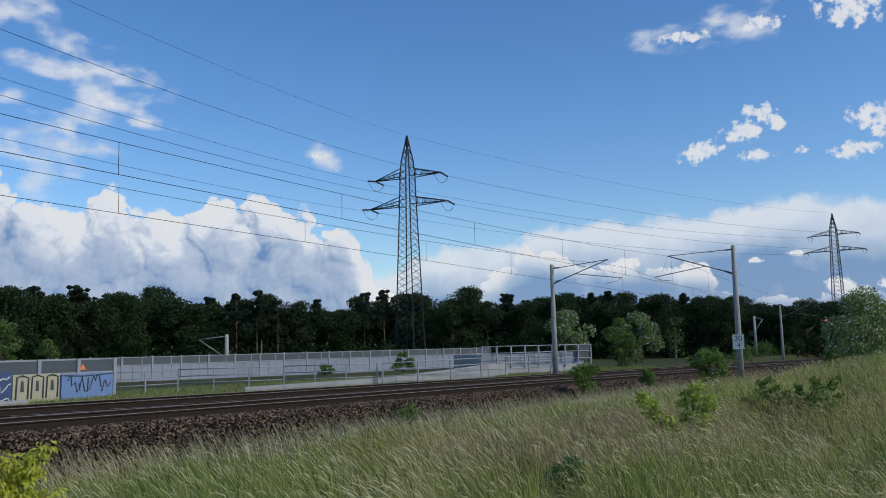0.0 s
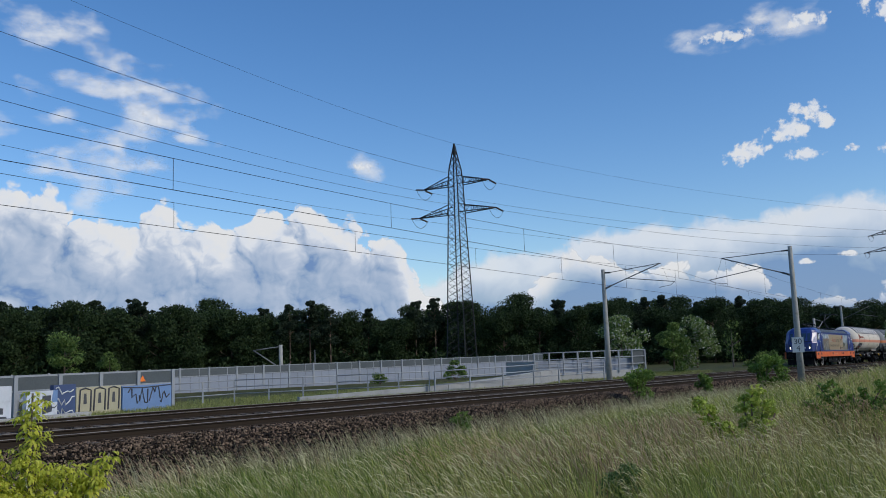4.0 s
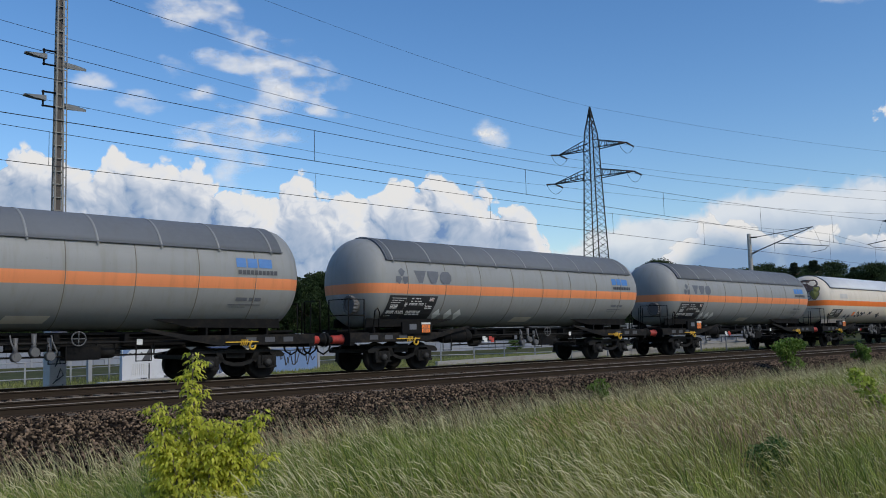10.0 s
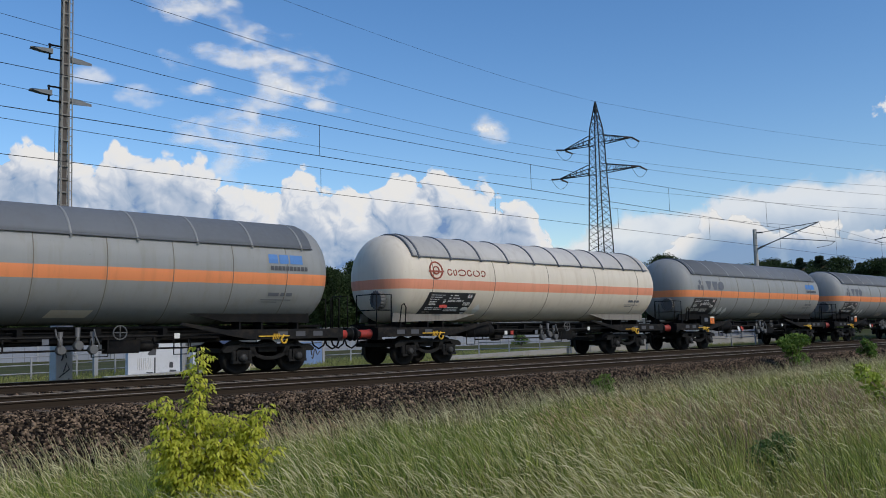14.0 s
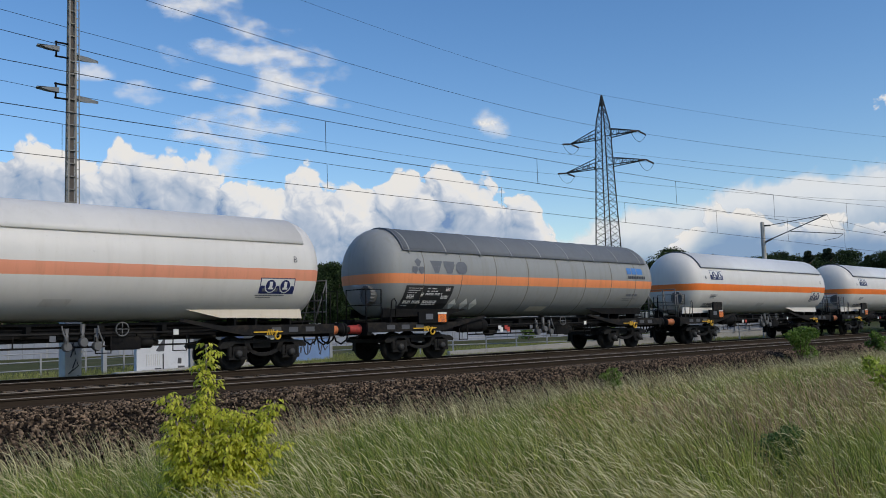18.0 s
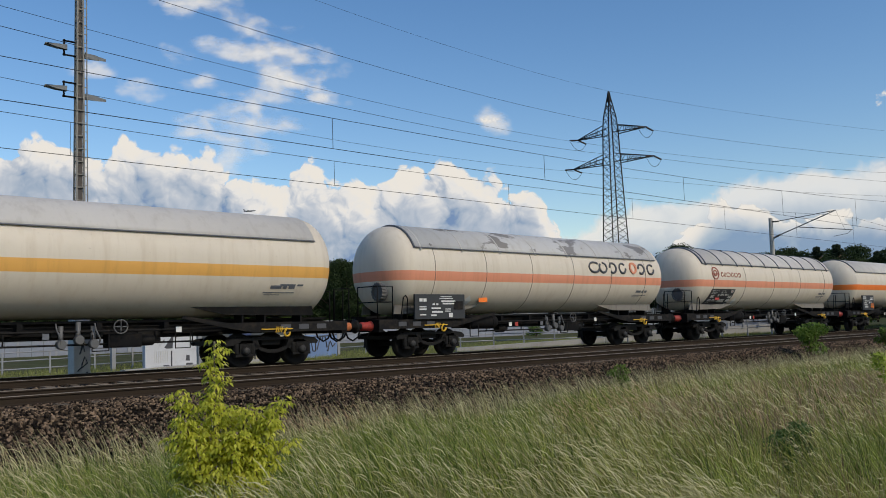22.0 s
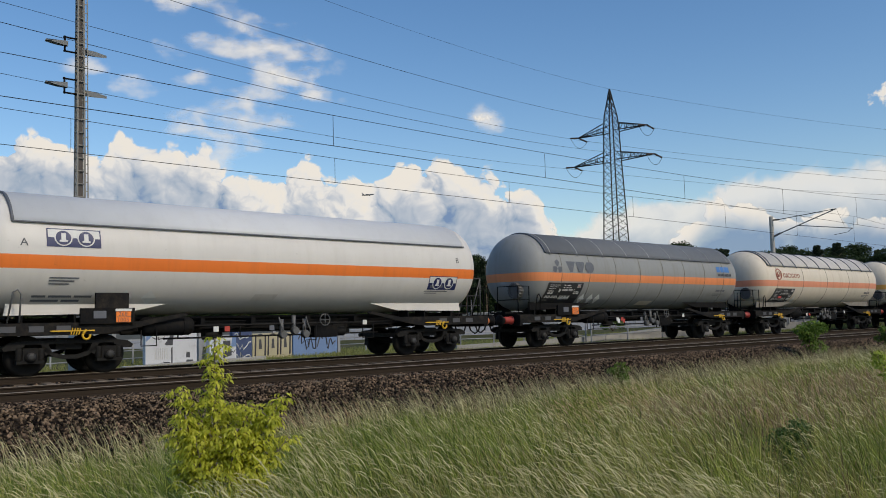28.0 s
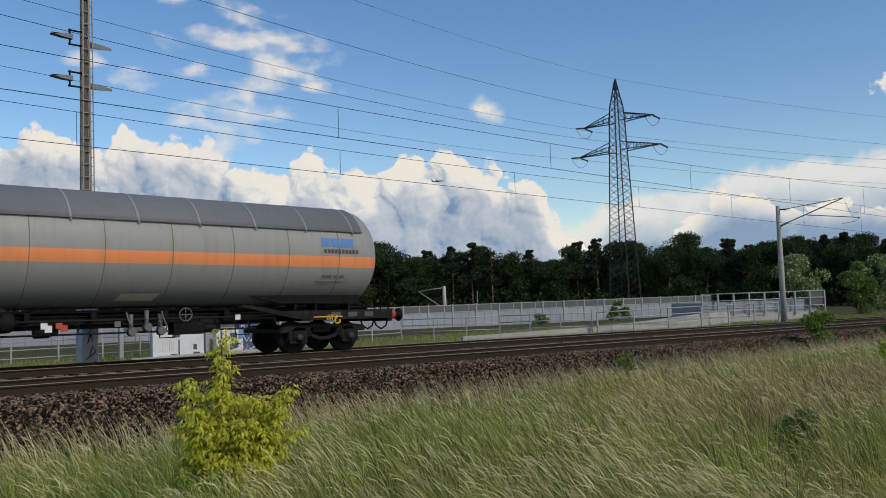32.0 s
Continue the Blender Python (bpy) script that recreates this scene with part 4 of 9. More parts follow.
            for cx in (x + 0.36, x + 0.86):
                disc(cx, z + 0.2, 0.2, 0.016, M_MARKW)
                disc(cx, z + 0.2, 0.17, 0.022, M_NAVY)
                bm = bmesh.new()
                decal(bm, cx - 0.05, cx + 0.05, z + 0.1, z + 0.31, 0, 0.03, 0, 2)
                decal(bm, cx - 0.09, cx + 0.09, z + 0.1, z + 0.145, 0, 0.031, 0, 2)
                part("marking", bm, M_MARKW, pn)
        bm = bmesh.new()
        for i in range(3):
            bars_row(bm, -5.9, 2.12 - i * 0.07, (0.65 - 0.1 * i,), 0.03)
        bars_row(bm, -6.2, 1.68, (0.3, 0.5, 0.4), 0.05)
        bars_row(bm, -6.2, 1.58, (0.6, 0.4), 0.05)
        part("marking", bm, M_MARKG, tank)
        bm = bmesh.new()
        decal(bm, -0.6, 0.1, 1.6, 1.78, -0.1)
        part("faded_patch", bm, M_S_CREAM, tank)
        letters("A", 0.26, M_MARKD, tank, (-6.55, 0, 3.02), wrap=True)
        letters("B", 0.26, M_MARKD, tank, (6.5, 0, 3.02), wrap=True)
        if kind == "blue_sign_old":
            data_panel(w, tank, 0.0, -6.3, -4.1, 1.3, 2.0)
            bm = bmesh.new()
            decal(bm, -3.95, -3.5, 1.86, 2.06, -0.12, 0.007)
            part("danger_plate", bm, M_BUF_RED, tank, "faded red plate")
        else:
            rack = plate_rack(w, -4.75)
            bm = bmesh.new()
            box(bm, -5.3, -4.5, -1.42, -1.34, 1.58, 1.95)
            part("card_box", fixed(bm), M_SOLE, rack)
    elif kind == "big_words":
        for i, wd in enumerate((0.66, 0.46, 0.42, 0.42, 0.0, 0.42, 0.46)):
            if wd:
                # open rounded dark shapes laid on the flank
                cx = 2.25 + i * 0.66 + wd / 2
                ring = [(cx + wd / 2 * math.cos(q), 3.17 + 0.2 * math.sin(q)) for q in [math.pi * (0.25 + 0.5 * (i % 3) + 1.75 * j / 12) for j in range(13)]]
                bm = bmesh.new()
                tube(bm, [(xa, skin_y(za, 0.0), za) for xa, za in ring], 0.05, 5)
                part("company_sign", fixed(bm), M_MARKD, tank, "big dark rounded stroke")
        bm = bmesh.new()
        pts = [(5.16 + 0.2 * math.cos(q), 3.2 + 0.2 * math.sin(q)) for q in [math.pi * 2 * i / 16 for i in range(17)]]
        for (xa, za), (xb, zb) in zip(pts, pts[1:]):
            bar(bm, (xa, skin_y(za, 0.01), za), (xb, skin_y(zb, 0.01), zb), 0.06, 4)
        part("company_sign", fixed(bm), M_ST_SALMON, tank, "orange ring in the sign")
        bm = bmesh.new()
        box(bm, -6.75, -4.55, -1.43, -1.36, 1.24, 2.05)
        pn = part("data_panel", fixed(bm), M_PANEL, w, "large black data board")
        for x, z, wd, h in ((-6.6, 1.86, 0.13, 0.1), (-6.43, 1.86, 0.13, 0.1), (-6.52, 1.64, 0.3, 0.04), (-6.52, 1.56, 0.3, 0.05), (-6.52, 1.38, 0.26, 0.04), (-6.05, 1.72, 0.1, 0.06), (-5.9, 1.72, 0.1, 0.06), (-5.95, 1.59, 0.4, 0.05), (-5.9, 1.47, 0.46, 0.06), (-6.05, 1.36, 0.24, 0.05),
                            (-5.5, 1.97, 0.5, 0.02), (-5.5, 1.91, 0.6, 0.02), (-5.4, 1.82, 0.62, 0.05), (-5.4, 1.74, 0.5, 0.05), (-5.42, 1.56, 0.24, 0.03), (-5.42, 1.49, 0.24, 0.03), (-5.3, 1.36, 0.16, 0.14)):
            plate(pn, "marking", x + 0.1, -1.432, z, wd, h, M_MARKW)
        plate(pn, "card_holder", -4.85, -1.432, 1.68, 0.42, 0.28, M_SOLE)
        plate(w, "danger_plate", -3.4, skin_y(1.92, 0.012), 1.92, 0.42, 0.24, M_MARKO, "orange danger plate")
    elif kind == "graffiti":
        bm = bmesh.new()
        decal(bm, -6.5, -4.9, 1.62, 2.12, -0.15, 0.006)
        pn = part("data_panel", bm, M_PANEL, w, "black data panel with white markings")
        bm = bmesh.new()
        for i in range(4):
            bars_row(bm, -6.42 - 0.03 * i, 2.03 - i * 0.085, (0.1, 0.14 + 0.03 * (i % 3), 0.08), 0.045, 0.04)
            bars_row(bm, -5.75 - 0.03 * i, 2.03 - i * 0.07, (0.16, 0.1, 0.22 - 0.04 * (i % 2)), 0.028, 0.03)
        bars_row(bm, -6.5, 1.67, (0.3, 0.12, 0.2), 0.05, 0.08)
        part("marking", bm, M_MARKW, pn)
        bm = bmesh.new()
        decal(bm, -4.75, -2.6, 1.6, 2.12, -0.1, 0.005)
        part("grey_patch", bm, M_S_CREAM, tank)
        bm = bmesh.new()
        decal(bm, -5.6, -4.4, 2.78, 3.08, 0, 0.005)
        part("grey_patch", bm, M_S_CREAM, tank)
        bm = bmesh.new()
        decal(bm, -3.1, -2.75, 1.74, 1.96, -0.05, 0.009)
        part("danger_plate", bm, M_MARKO, tank, "orange danger plate")
        rnd = random.Random(4)
        bm = bmesh.new()
        for wd0, wd1 in ((-2.6, -1.05), (-0.5, 0.2), (1.0, 1.7)):
            x = wd0
            pts = []
            while x < wd1:
                pts.append((x, 1.98 + rnd.uniform(-0.2, 0.2)))
                x += rnd.uniform(0.08, 0.16)
            for (xa, za), (xb, zb) in zip(pts, pts[1:]):
                bar(bm, (xa, skin_y(za, 0.006), za), (xb, skin_y(zb, 0.006), zb), 0.032, 4)
        part("scrawl", fixed(bm), M_MARKD, tank, "black sprayed scrawl")
        # sprayed blotches on the front end
        for y, z, wd, s, mt in ((-0.3, 3.78, 0.55, 0.36, M_G_BROWN), (-0.72, 3.22, 0.26, 0.3, M_G_OLIVE), (-0.8, 3.5, 0.2, 0.2, M_G_OLIVE), (-0.05, 3.35, 0.3, 0.22, M_G_BROWN), (-0.1, 2.98, 0.42, 0.12, M_MARKW), (0.3, 3.0, 0.2, 0.16, M_MARKB)):
            ring = []
            for i in range(18):
                q = i * math.pi / 9
                yy, zz = y + wd * math.cos(q), z + s * math.sin(q) * (1 + 0.18 * math.sin(3 * q))
                far_out = max(1.0, math.hypot(yy, zz - TANK_Z) / (TANK_R * 0.97))
                yy, zz = yy / far_out, TANK_Z + (zz - TANK_Z) / far_out
                th = math.acos(max(0.0, min(1.0, (math.hypot(yy, zz - TANK_Z) / TANK_R) ** (1 / 0.72))))
                ring.append((TANK_A - DISH * math.sin(th) - 0.02, yy, zz))
            mid = Vector((0, 0, 0))
            for q in ring:
                mid += Vector(q) / len(ring)
            mid.x -= 0.06
            bm = bmesh.new()
            hub = bm.verts.new(mid)
            rim = [bm.verts.new(q) for q in ring]
            for a, b in zip(rim, rim[1:] + rim[:1]):
                bm.faces.new((hub, a, b))
            patch = part("spray_patch", bm, mt, tank)
            bm = bmesh.new()
            tube(bm, ring + ring[:1], 0.022, 4)
            part("outline", bm, M_MARKD, patch)
        plate_rack(w)
    else:
        # flat black data board standing off the flank
        bm = bmesh.new()
        box(bm, -6.25, -4.55, -1.5, -1.44, 1.26, 2.16)
        pn = part("data_panel", fixed(bm), M_PANEL, w, "black data board with white markings")
        for x, z, wd, h in ((-5.95, 2.06, 0.4, 0.06), (-5.95, 1.95, 0.45, 0.04), (-5.6, 1.82, 0.7, 0.04), (-5.85, 1.7, 0.35, 0.05), (-5.8, 1.58, 0.45, 0.05), (-5.75, 1.45, 0.5, 0.06), (-5.25, 1.72, 0.12, 0.1),
                            (-4.85, 2.0, 0.4, 0.05), (-4.9, 1.9, 0.5, 0.04), (-5.0, 1.75, 0.2, 0.05)):
            plate(pn, "marking", x, -1.501, z, wd, h, M_MARKW)
        plate(pn, "danger_plate", -4.82, -1.501, 1.52, 0.36, 0.28, M_MARKO, "orange danger plate")
        codes(pn, -4.82, -1.514, 1.52)
        bm = bmesh.new()
        bars_row(bm, 5.8, 2.3 - 0.2, (0.5, 0.2), 0.05)
        part("marking", bm, M_MARKG, tank)


M_G_OLIVE = surface("olive_spray", (0.2, 0.2, 0.05), 0.6, vary=0.3)
M_G_BROWN = surface("brown_spray", (0.12, 0.07, 0.05), 0.6, vary=0.3)
KINDS = {
    "grey": dict(edge=True, tank=M_T_GREY, stripe=M_ST_ORANGE, shield=M_S_GREY, ribs=9, ribh=0.058, ribmat=M_T_GREY, seams=8, hatch=True, saddle=M_BLACK, railmat=M_BLACK, label="grey gas tank wagon with orange stripe and black data panel"),
    "grey_yellow": dict(edge=True, tank=M_T_GREY, stripe=M_ST_YELLOW, shield=M_S_GREY, ribs=9, ribh=0.058, ribmat=M_T_GREY, seams=8, hatch=True, saddle=M_BLACK, railmat=M_BLACK, label="grey gas tank wagon with a yellow-orange stripe"),
    "strapped": dict(edge=True, tank=M_T_CREAM, stripe=M_ST_SALMON, shield=M_S_CREAM, ribs=10, ribh=0.085, ribmat=M_MARKG, seams=5, hatch=True, saddle=M_SADDLE, railmat=M_BLACK, label="dirty cream gas tank wagon with dark straps and salmon stripe"),
    "blue_sign": dict(edge=True, tank=M_T_WHITE, stripe=M_ST_VIVID, shield=M_S_WHITE, ribs=0, ribh=0.06, ribmat=M_MARKG, seams=0, hatch=True, saddle=M_T_WHITE, railmat=M_PIPE, label="clean white gas tank wagon with orange stripe and navy signs"),
    "blue_sign_old": dict(edge=False, tank=M_T_WHITE, stripe=M_ST_SALMON, shield=M_T_WHITE, ribs=0, ribh=0.06, ribmat=M_MARKG, seams=0, hatch=True, saddle=M_T_CREAM, railmat=M_PIPE, label="weathered white gas tank wagon with salmon stripe and navy signs"),
    "big_words": dict(edge=True, tank=M_T_CREAM, stripe=M_ST_SALMON, shield=M_S_FLAKED, ribs=8, ribh=0.06, ribmat=M_S_CREAM, seams=6, hatch=True, saddle=M_SADDLE, railmat=M_BLACK, label="cream gas tank wagon with flaking shield and big dark sign"),
    "yellow": dict(edge=True, tank=M_T_CREAM, stripe=M_ST_YELLOW, shield=M_S_CREAM, ribs=0, ribh=0.06, ribmat=M_MARKG, seams=0, hatch=True, saddle=M_BLACK, railmat=M_BLACK, label="cream gas tank wagon with a yellow stripe"),
    "plain": dict(edge=True, tank=M_T_CREAM, stripe=M_ST_VIVID, shield=M_S_CREAM, ribs=0, ribh=0.06, ribmat=M_MARKG, seams=0, hatch=False, saddle=M_BLACK, railmat=M_BLACK, label="plain off-white gas tank wagon with orange stripe"),
    "graffiti": dict(edge=True, tank=M_T_CREAM, stripe=M_ST_VIVID, shield=M_S_WHITE, ribs=0, ribh=0.06, ribmat=M_MARKG, seams=0, hatch=False, saddle=M_SADDLE, railmat=M_BLACK, label="off-white gas tank wagon with sprayed scrawls and orange stripe"),
}
KINDS["blue_sign_long"] = dict(KINDS["blue_sign"], label="long white gas tank wagon with orange stripe and navy signs")
ORDER = ["strapped", "grey", "grey", "grey", "graffiti", "grey", "grey", "strapped", "grey", "grey", "grey", "blue_sign_old", "grey", "blue_sign", "blue_sign",
         "grey", "yellow", "big_words", "strapped", "plain", "strapped", "big_words", "strapped", "grey_yellow", "blue_sign_long", "grey", "strapped", "yellow", "blue_sign_old", "grey"]
# small differences in the wagons' coupled lengths
EXTRA = {1: 0.15, 2: 0.2, 3: 0.25, 4: 0.25, 5: 0.2, 6: 0.2, 7: 0.3, 8: 0.2, 9: 0.35, 10: 0.75, 11: 0.3, 12: -0.24, 13: 0.03, 14: 0.42, 15: 0.4, 16: 0.22, 17: 0.18, 18: 0.2,
         19: 0.17, 20: 0.11, 21: 0.18, 22: 0.03, 23: -0.1, 24: 0.35, 25: 0.74, 26: 0.65, 27: 0.58, 28: 0.5, 29: 0.03}
FIRST = {}
for k, kind in enumerate(ORDER):
    if kind in FIRST:
        w = copy_thing(FIRST[kind], Matrix.Identity(4))
    else:
        w = FIRST[kind] = wagon(kind)
        if kind == "blue_sign_old":
            # this older type is built about 1.2 m shorter
            for c in w.children:
                c.matrix_basis = Matrix.Diagonal((0.935, 1, 1, 1)) @ c.matrix_basis
        if kind in ("blue_sign", "blue_sign_long"):
            # one type has a shorter tank behind a deeper front platform, the other a longer one
            short = Matrix.Translation((TANK_B, 0, 0)) @ Matrix.Diagonal((0.965 if kind == "blue_sign" else 1.035, 1, 1, 1)) @ Matrix.Translation((-TANK_B, 0, 0))
            for c in w.children:
                if c.name.split(".")[0] in ("tank", "sun_shield", "company_sign", "manhole_cover"):
                    c.matrix_basis = short @ c.matrix_basis
    TRAIN.append((w, LOCO_LEN + WAGON_LEN * (k + 0.5) + EXTRA.get(k, 0.0)))


# ---- locomotive ----
M_BLUE = surface("deep_blue_loco_paint", (0.019, 0.04, 0.185), 0.33, vary=0.12, scale=0.8, fine=20, bump=0.02, dirt=(0.03, 0.045, 0.13), dirt_at=0.66)
M_ORANGE = surface("orange_sill_paint", (0.66, 0.13, 0.03), 0.45, vary=0.18, scale=1.2, fine=25, bump=0.03, dirt=(0.46, 0.11, 0.035), dirt_at=0.58)
M_ROOF = surface("grey_roof_paint", (0.13, 0.145, 0.155), 0.5, vary=0.2, scale=1.0, fine=20, bump=0.05, dirt=(0.09, 0.095, 0.1))
M_GRILLE = surface("dark_roof_grille", (0.075, 0.084, 0.09), 0.6, vary=0.2, scale=2.0, fine=60, bump=0.2, stretch=(1, 1, 6))
M_GOLD = surface("gold_beige_wrap", (0.34, 0.255, 0.15), 0.4, vary=0.18, scale=0.35, fine=30, bump=0.01, stretch=(0.4, 1, 1))
M_GLASS_DARK = surface("tinted_glass", (0.03, 0.05, 0.08), 0.08, vary=0.2, scale=1, fine=10, bump=0, spec=0.8)
M_GLASS_LIGHT = surface("cab_side_glass", (0.55, 0.58, 0.6), 0.1, vary=0.1, scale=1, fine=10, bump=0, spec=0.8)
M_CHROME = surface("bright_handrail", (0.7, 0.7, 0.7), 0.3, metal=0.7, vary=0.1, scale=4, fine=30, bump=0)
M_LAMP = glow("lit_headlight", (1.0, 0.92, 0.75), 2.2)
M_RIM = surface("pale_brake_disc", (0.45, 0.44, 0.42), 0.5, metal=0.3, vary=0.2, scale=5, fine=40, bump=0.05)
M_PANTO = surface("dark_pantograph", (0.03, 0.03, 0.034), 0.6, metal=0.3, vary=0.2, scale=3, fine=30, bump=0.03)
M_INSUL = surface("brown_insulator", (0.06, 0.035, 0.028), 0.4, vary=0.2, scale=3, fine=30, bump=0.03)


def picture_wrap(name, top, mid, low, level):
    """Printed town view: cloudy sky over roofs and pale ways, broken up by noise."""
    m, t, p, out = nodes_of(name)
    L = t.links
    tc = t.nodes.new("ShaderNodeTexCoord")
    sp = t.nodes.new("ShaderNodeSeparateXYZ")
    L.new(tc.outputs["Object"], sp.inputs[0])
    n1 = t.nodes.new("ShaderNodeTexNoise")
    n1.inputs["Scale"].default_value, n1.inputs["Detail"].default_value = 1.6, 6
    L.new(tc.outputs["Object"], n1.inputs["Vector"])
    vor = t.nodes.new("ShaderNodeTexVoronoi")
    vor.inputs["Scale"].default_value = 6.0
    L.new(tc.outputs["Object"], vor.inputs["Vector"])
    hz = t.nodes.new("ShaderNodeMapRange")
    hz.inputs[1].default_value, hz.inputs[2].default_value = level - 0.06, level + 0.06
    L.new(sp.outputs[2], hz.inputs[0])
    sk = t.nodes.new("ShaderNodeMix")
    sk.data_type = "RGBA"
    sk.inputs[6].default_value, sk.inputs[7].default_value = (*top, 1), (0.5, 0.52, 0.52, 1)
    cl = t.nodes.new("ShaderNodeMapRange")
    cl.inputs[1].default_value, cl.inputs[2].default_value = 0.45, 0.65
    L.new(n1.outputs["Fac"], cl.inputs[0])
    L.new(cl.outputs[0], sk.inputs[0])
    ld = t.nodes.new("ShaderNodeMix")
    ld.data_type = "RGBA"
    ld.inputs[6].default_value, ld.inputs[7].default_value = (*mid, 1), (*low, 1)
    L.new(vor.outputs["Color"], ld.inputs[0])
    mx = t.nodes.new("ShaderNodeMix")
    mx.data_type = "RGBA"
    L.new(hz.outputs[0], mx.inputs[0])
    L.new(ld.outputs[2], mx.inputs[6])
    L.new(sk.outputs[2], mx.inputs[7])
    L.new(mx.outputs[2], p.inputs["Base Color"])
    p.inputs["Roughness"].default_value = 0.35
    return m


M_PIC_A = picture_wrap("town_view_print", (0.12, 0.2, 0.27), (0.2, 0.17, 0.13), (0.1, 0.1, 0.06), 2.75)
M_PIC_B = picture_wrap("tower_view_print", (0.16, 0.24, 0.3), (0.26, 0.2, 0.12), (0.12, 0.12, 0.1), 2.35)
M_PRINT_ROOFS = surface("print_roof_red", (0.21, 0.14, 0.1), 0.4, vary=0.5, scale=3, fine=9, bump=0)
M_PRINT_PALE = surface("print_pale_way", (0.25, 0.24, 0.22), 0.4, vary=0.3, scale=2, fine=9, bump=0)
M_PRINT_GREEN = surface("print_dark_green", (0.05, 0.055, 0.03), 0.4, vary=0.4, scale=3, fine=9, bump=0)
M_PRINT_DARK = surface("dark_print", (0.06, 0.055, 0.05), 0.45, vary=0.1, bump=0)
M_PRINT_RED = surface("red_print", (0.36, 0.04, 0.025), 0.45, vary=0.1, bump=0)
M_PRINT_GREY = surface("pale_grey_print", (0.4, 0.36, 0.31), 0.45, vary=0.1, bump=0)

loco = tagged(empty("electric_locomotive"), "blue electric locomotive with orange sill and town picture wrap", "locomotive", "train of tank wagons")


def loft(bm, sections, mat=0, closed=True, cap=True, smooth_faces=False):
    rings = [[bm.verts.new(v) for v in s] for s in sections]
    n = len(rings[0])
    for a, b in zip(rings, rings[1:]):
        for i in range(n if closed else n - 1):
            f = bm.faces.new((a[i], a[(i + 1) % n], b[(i + 1) % n], b[i]))
            f.material_index, f.smooth = mat, smooth_faces
    if cap:
        bm.faces.new(rings[0][::-1]).material_index = mat
        bm.faces.new(rings[-1]).material_index = mat


def cab(sx):
    """Blue cab: upright lower nose, raked windscreen, chamfered corners, rounded roof edge."""
    bm = bmesh.new()
    secs = []
    #          x at centre, x at side corner, half width, corner half width
    for z, xc, xs, hw, cw in ((1.5, 8.95, 8.45, 1.49, 1.15), (2.3, 8.93, 8.4, 1.49, 1.15), (2.5, 8.85, 8.25, 1.49, 1.12), (3.35, 8.3, 7.75, 1.47, 1.08), (3.58, 8.17, 7.6, 1.36, 1.02), (3.78, 8.0, 7.4, 1.12, 0.9), (3.88, 7.72, 7.1, 0.98, 0.78)):
        secs.append([(sx * xc, -cw * 0.6, z), (sx * (xc - 0.12), -cw, z), (sx * xs, -hw, z), (sx * 6.15, -hw, z), (sx * 6.15, hw, z), (sx * xs, hw, z), (sx * (xc - 0.12), cw, z), (sx * xc, cw * 0.6, z)])
    loft(bm, secs)
    return fixed(bm)


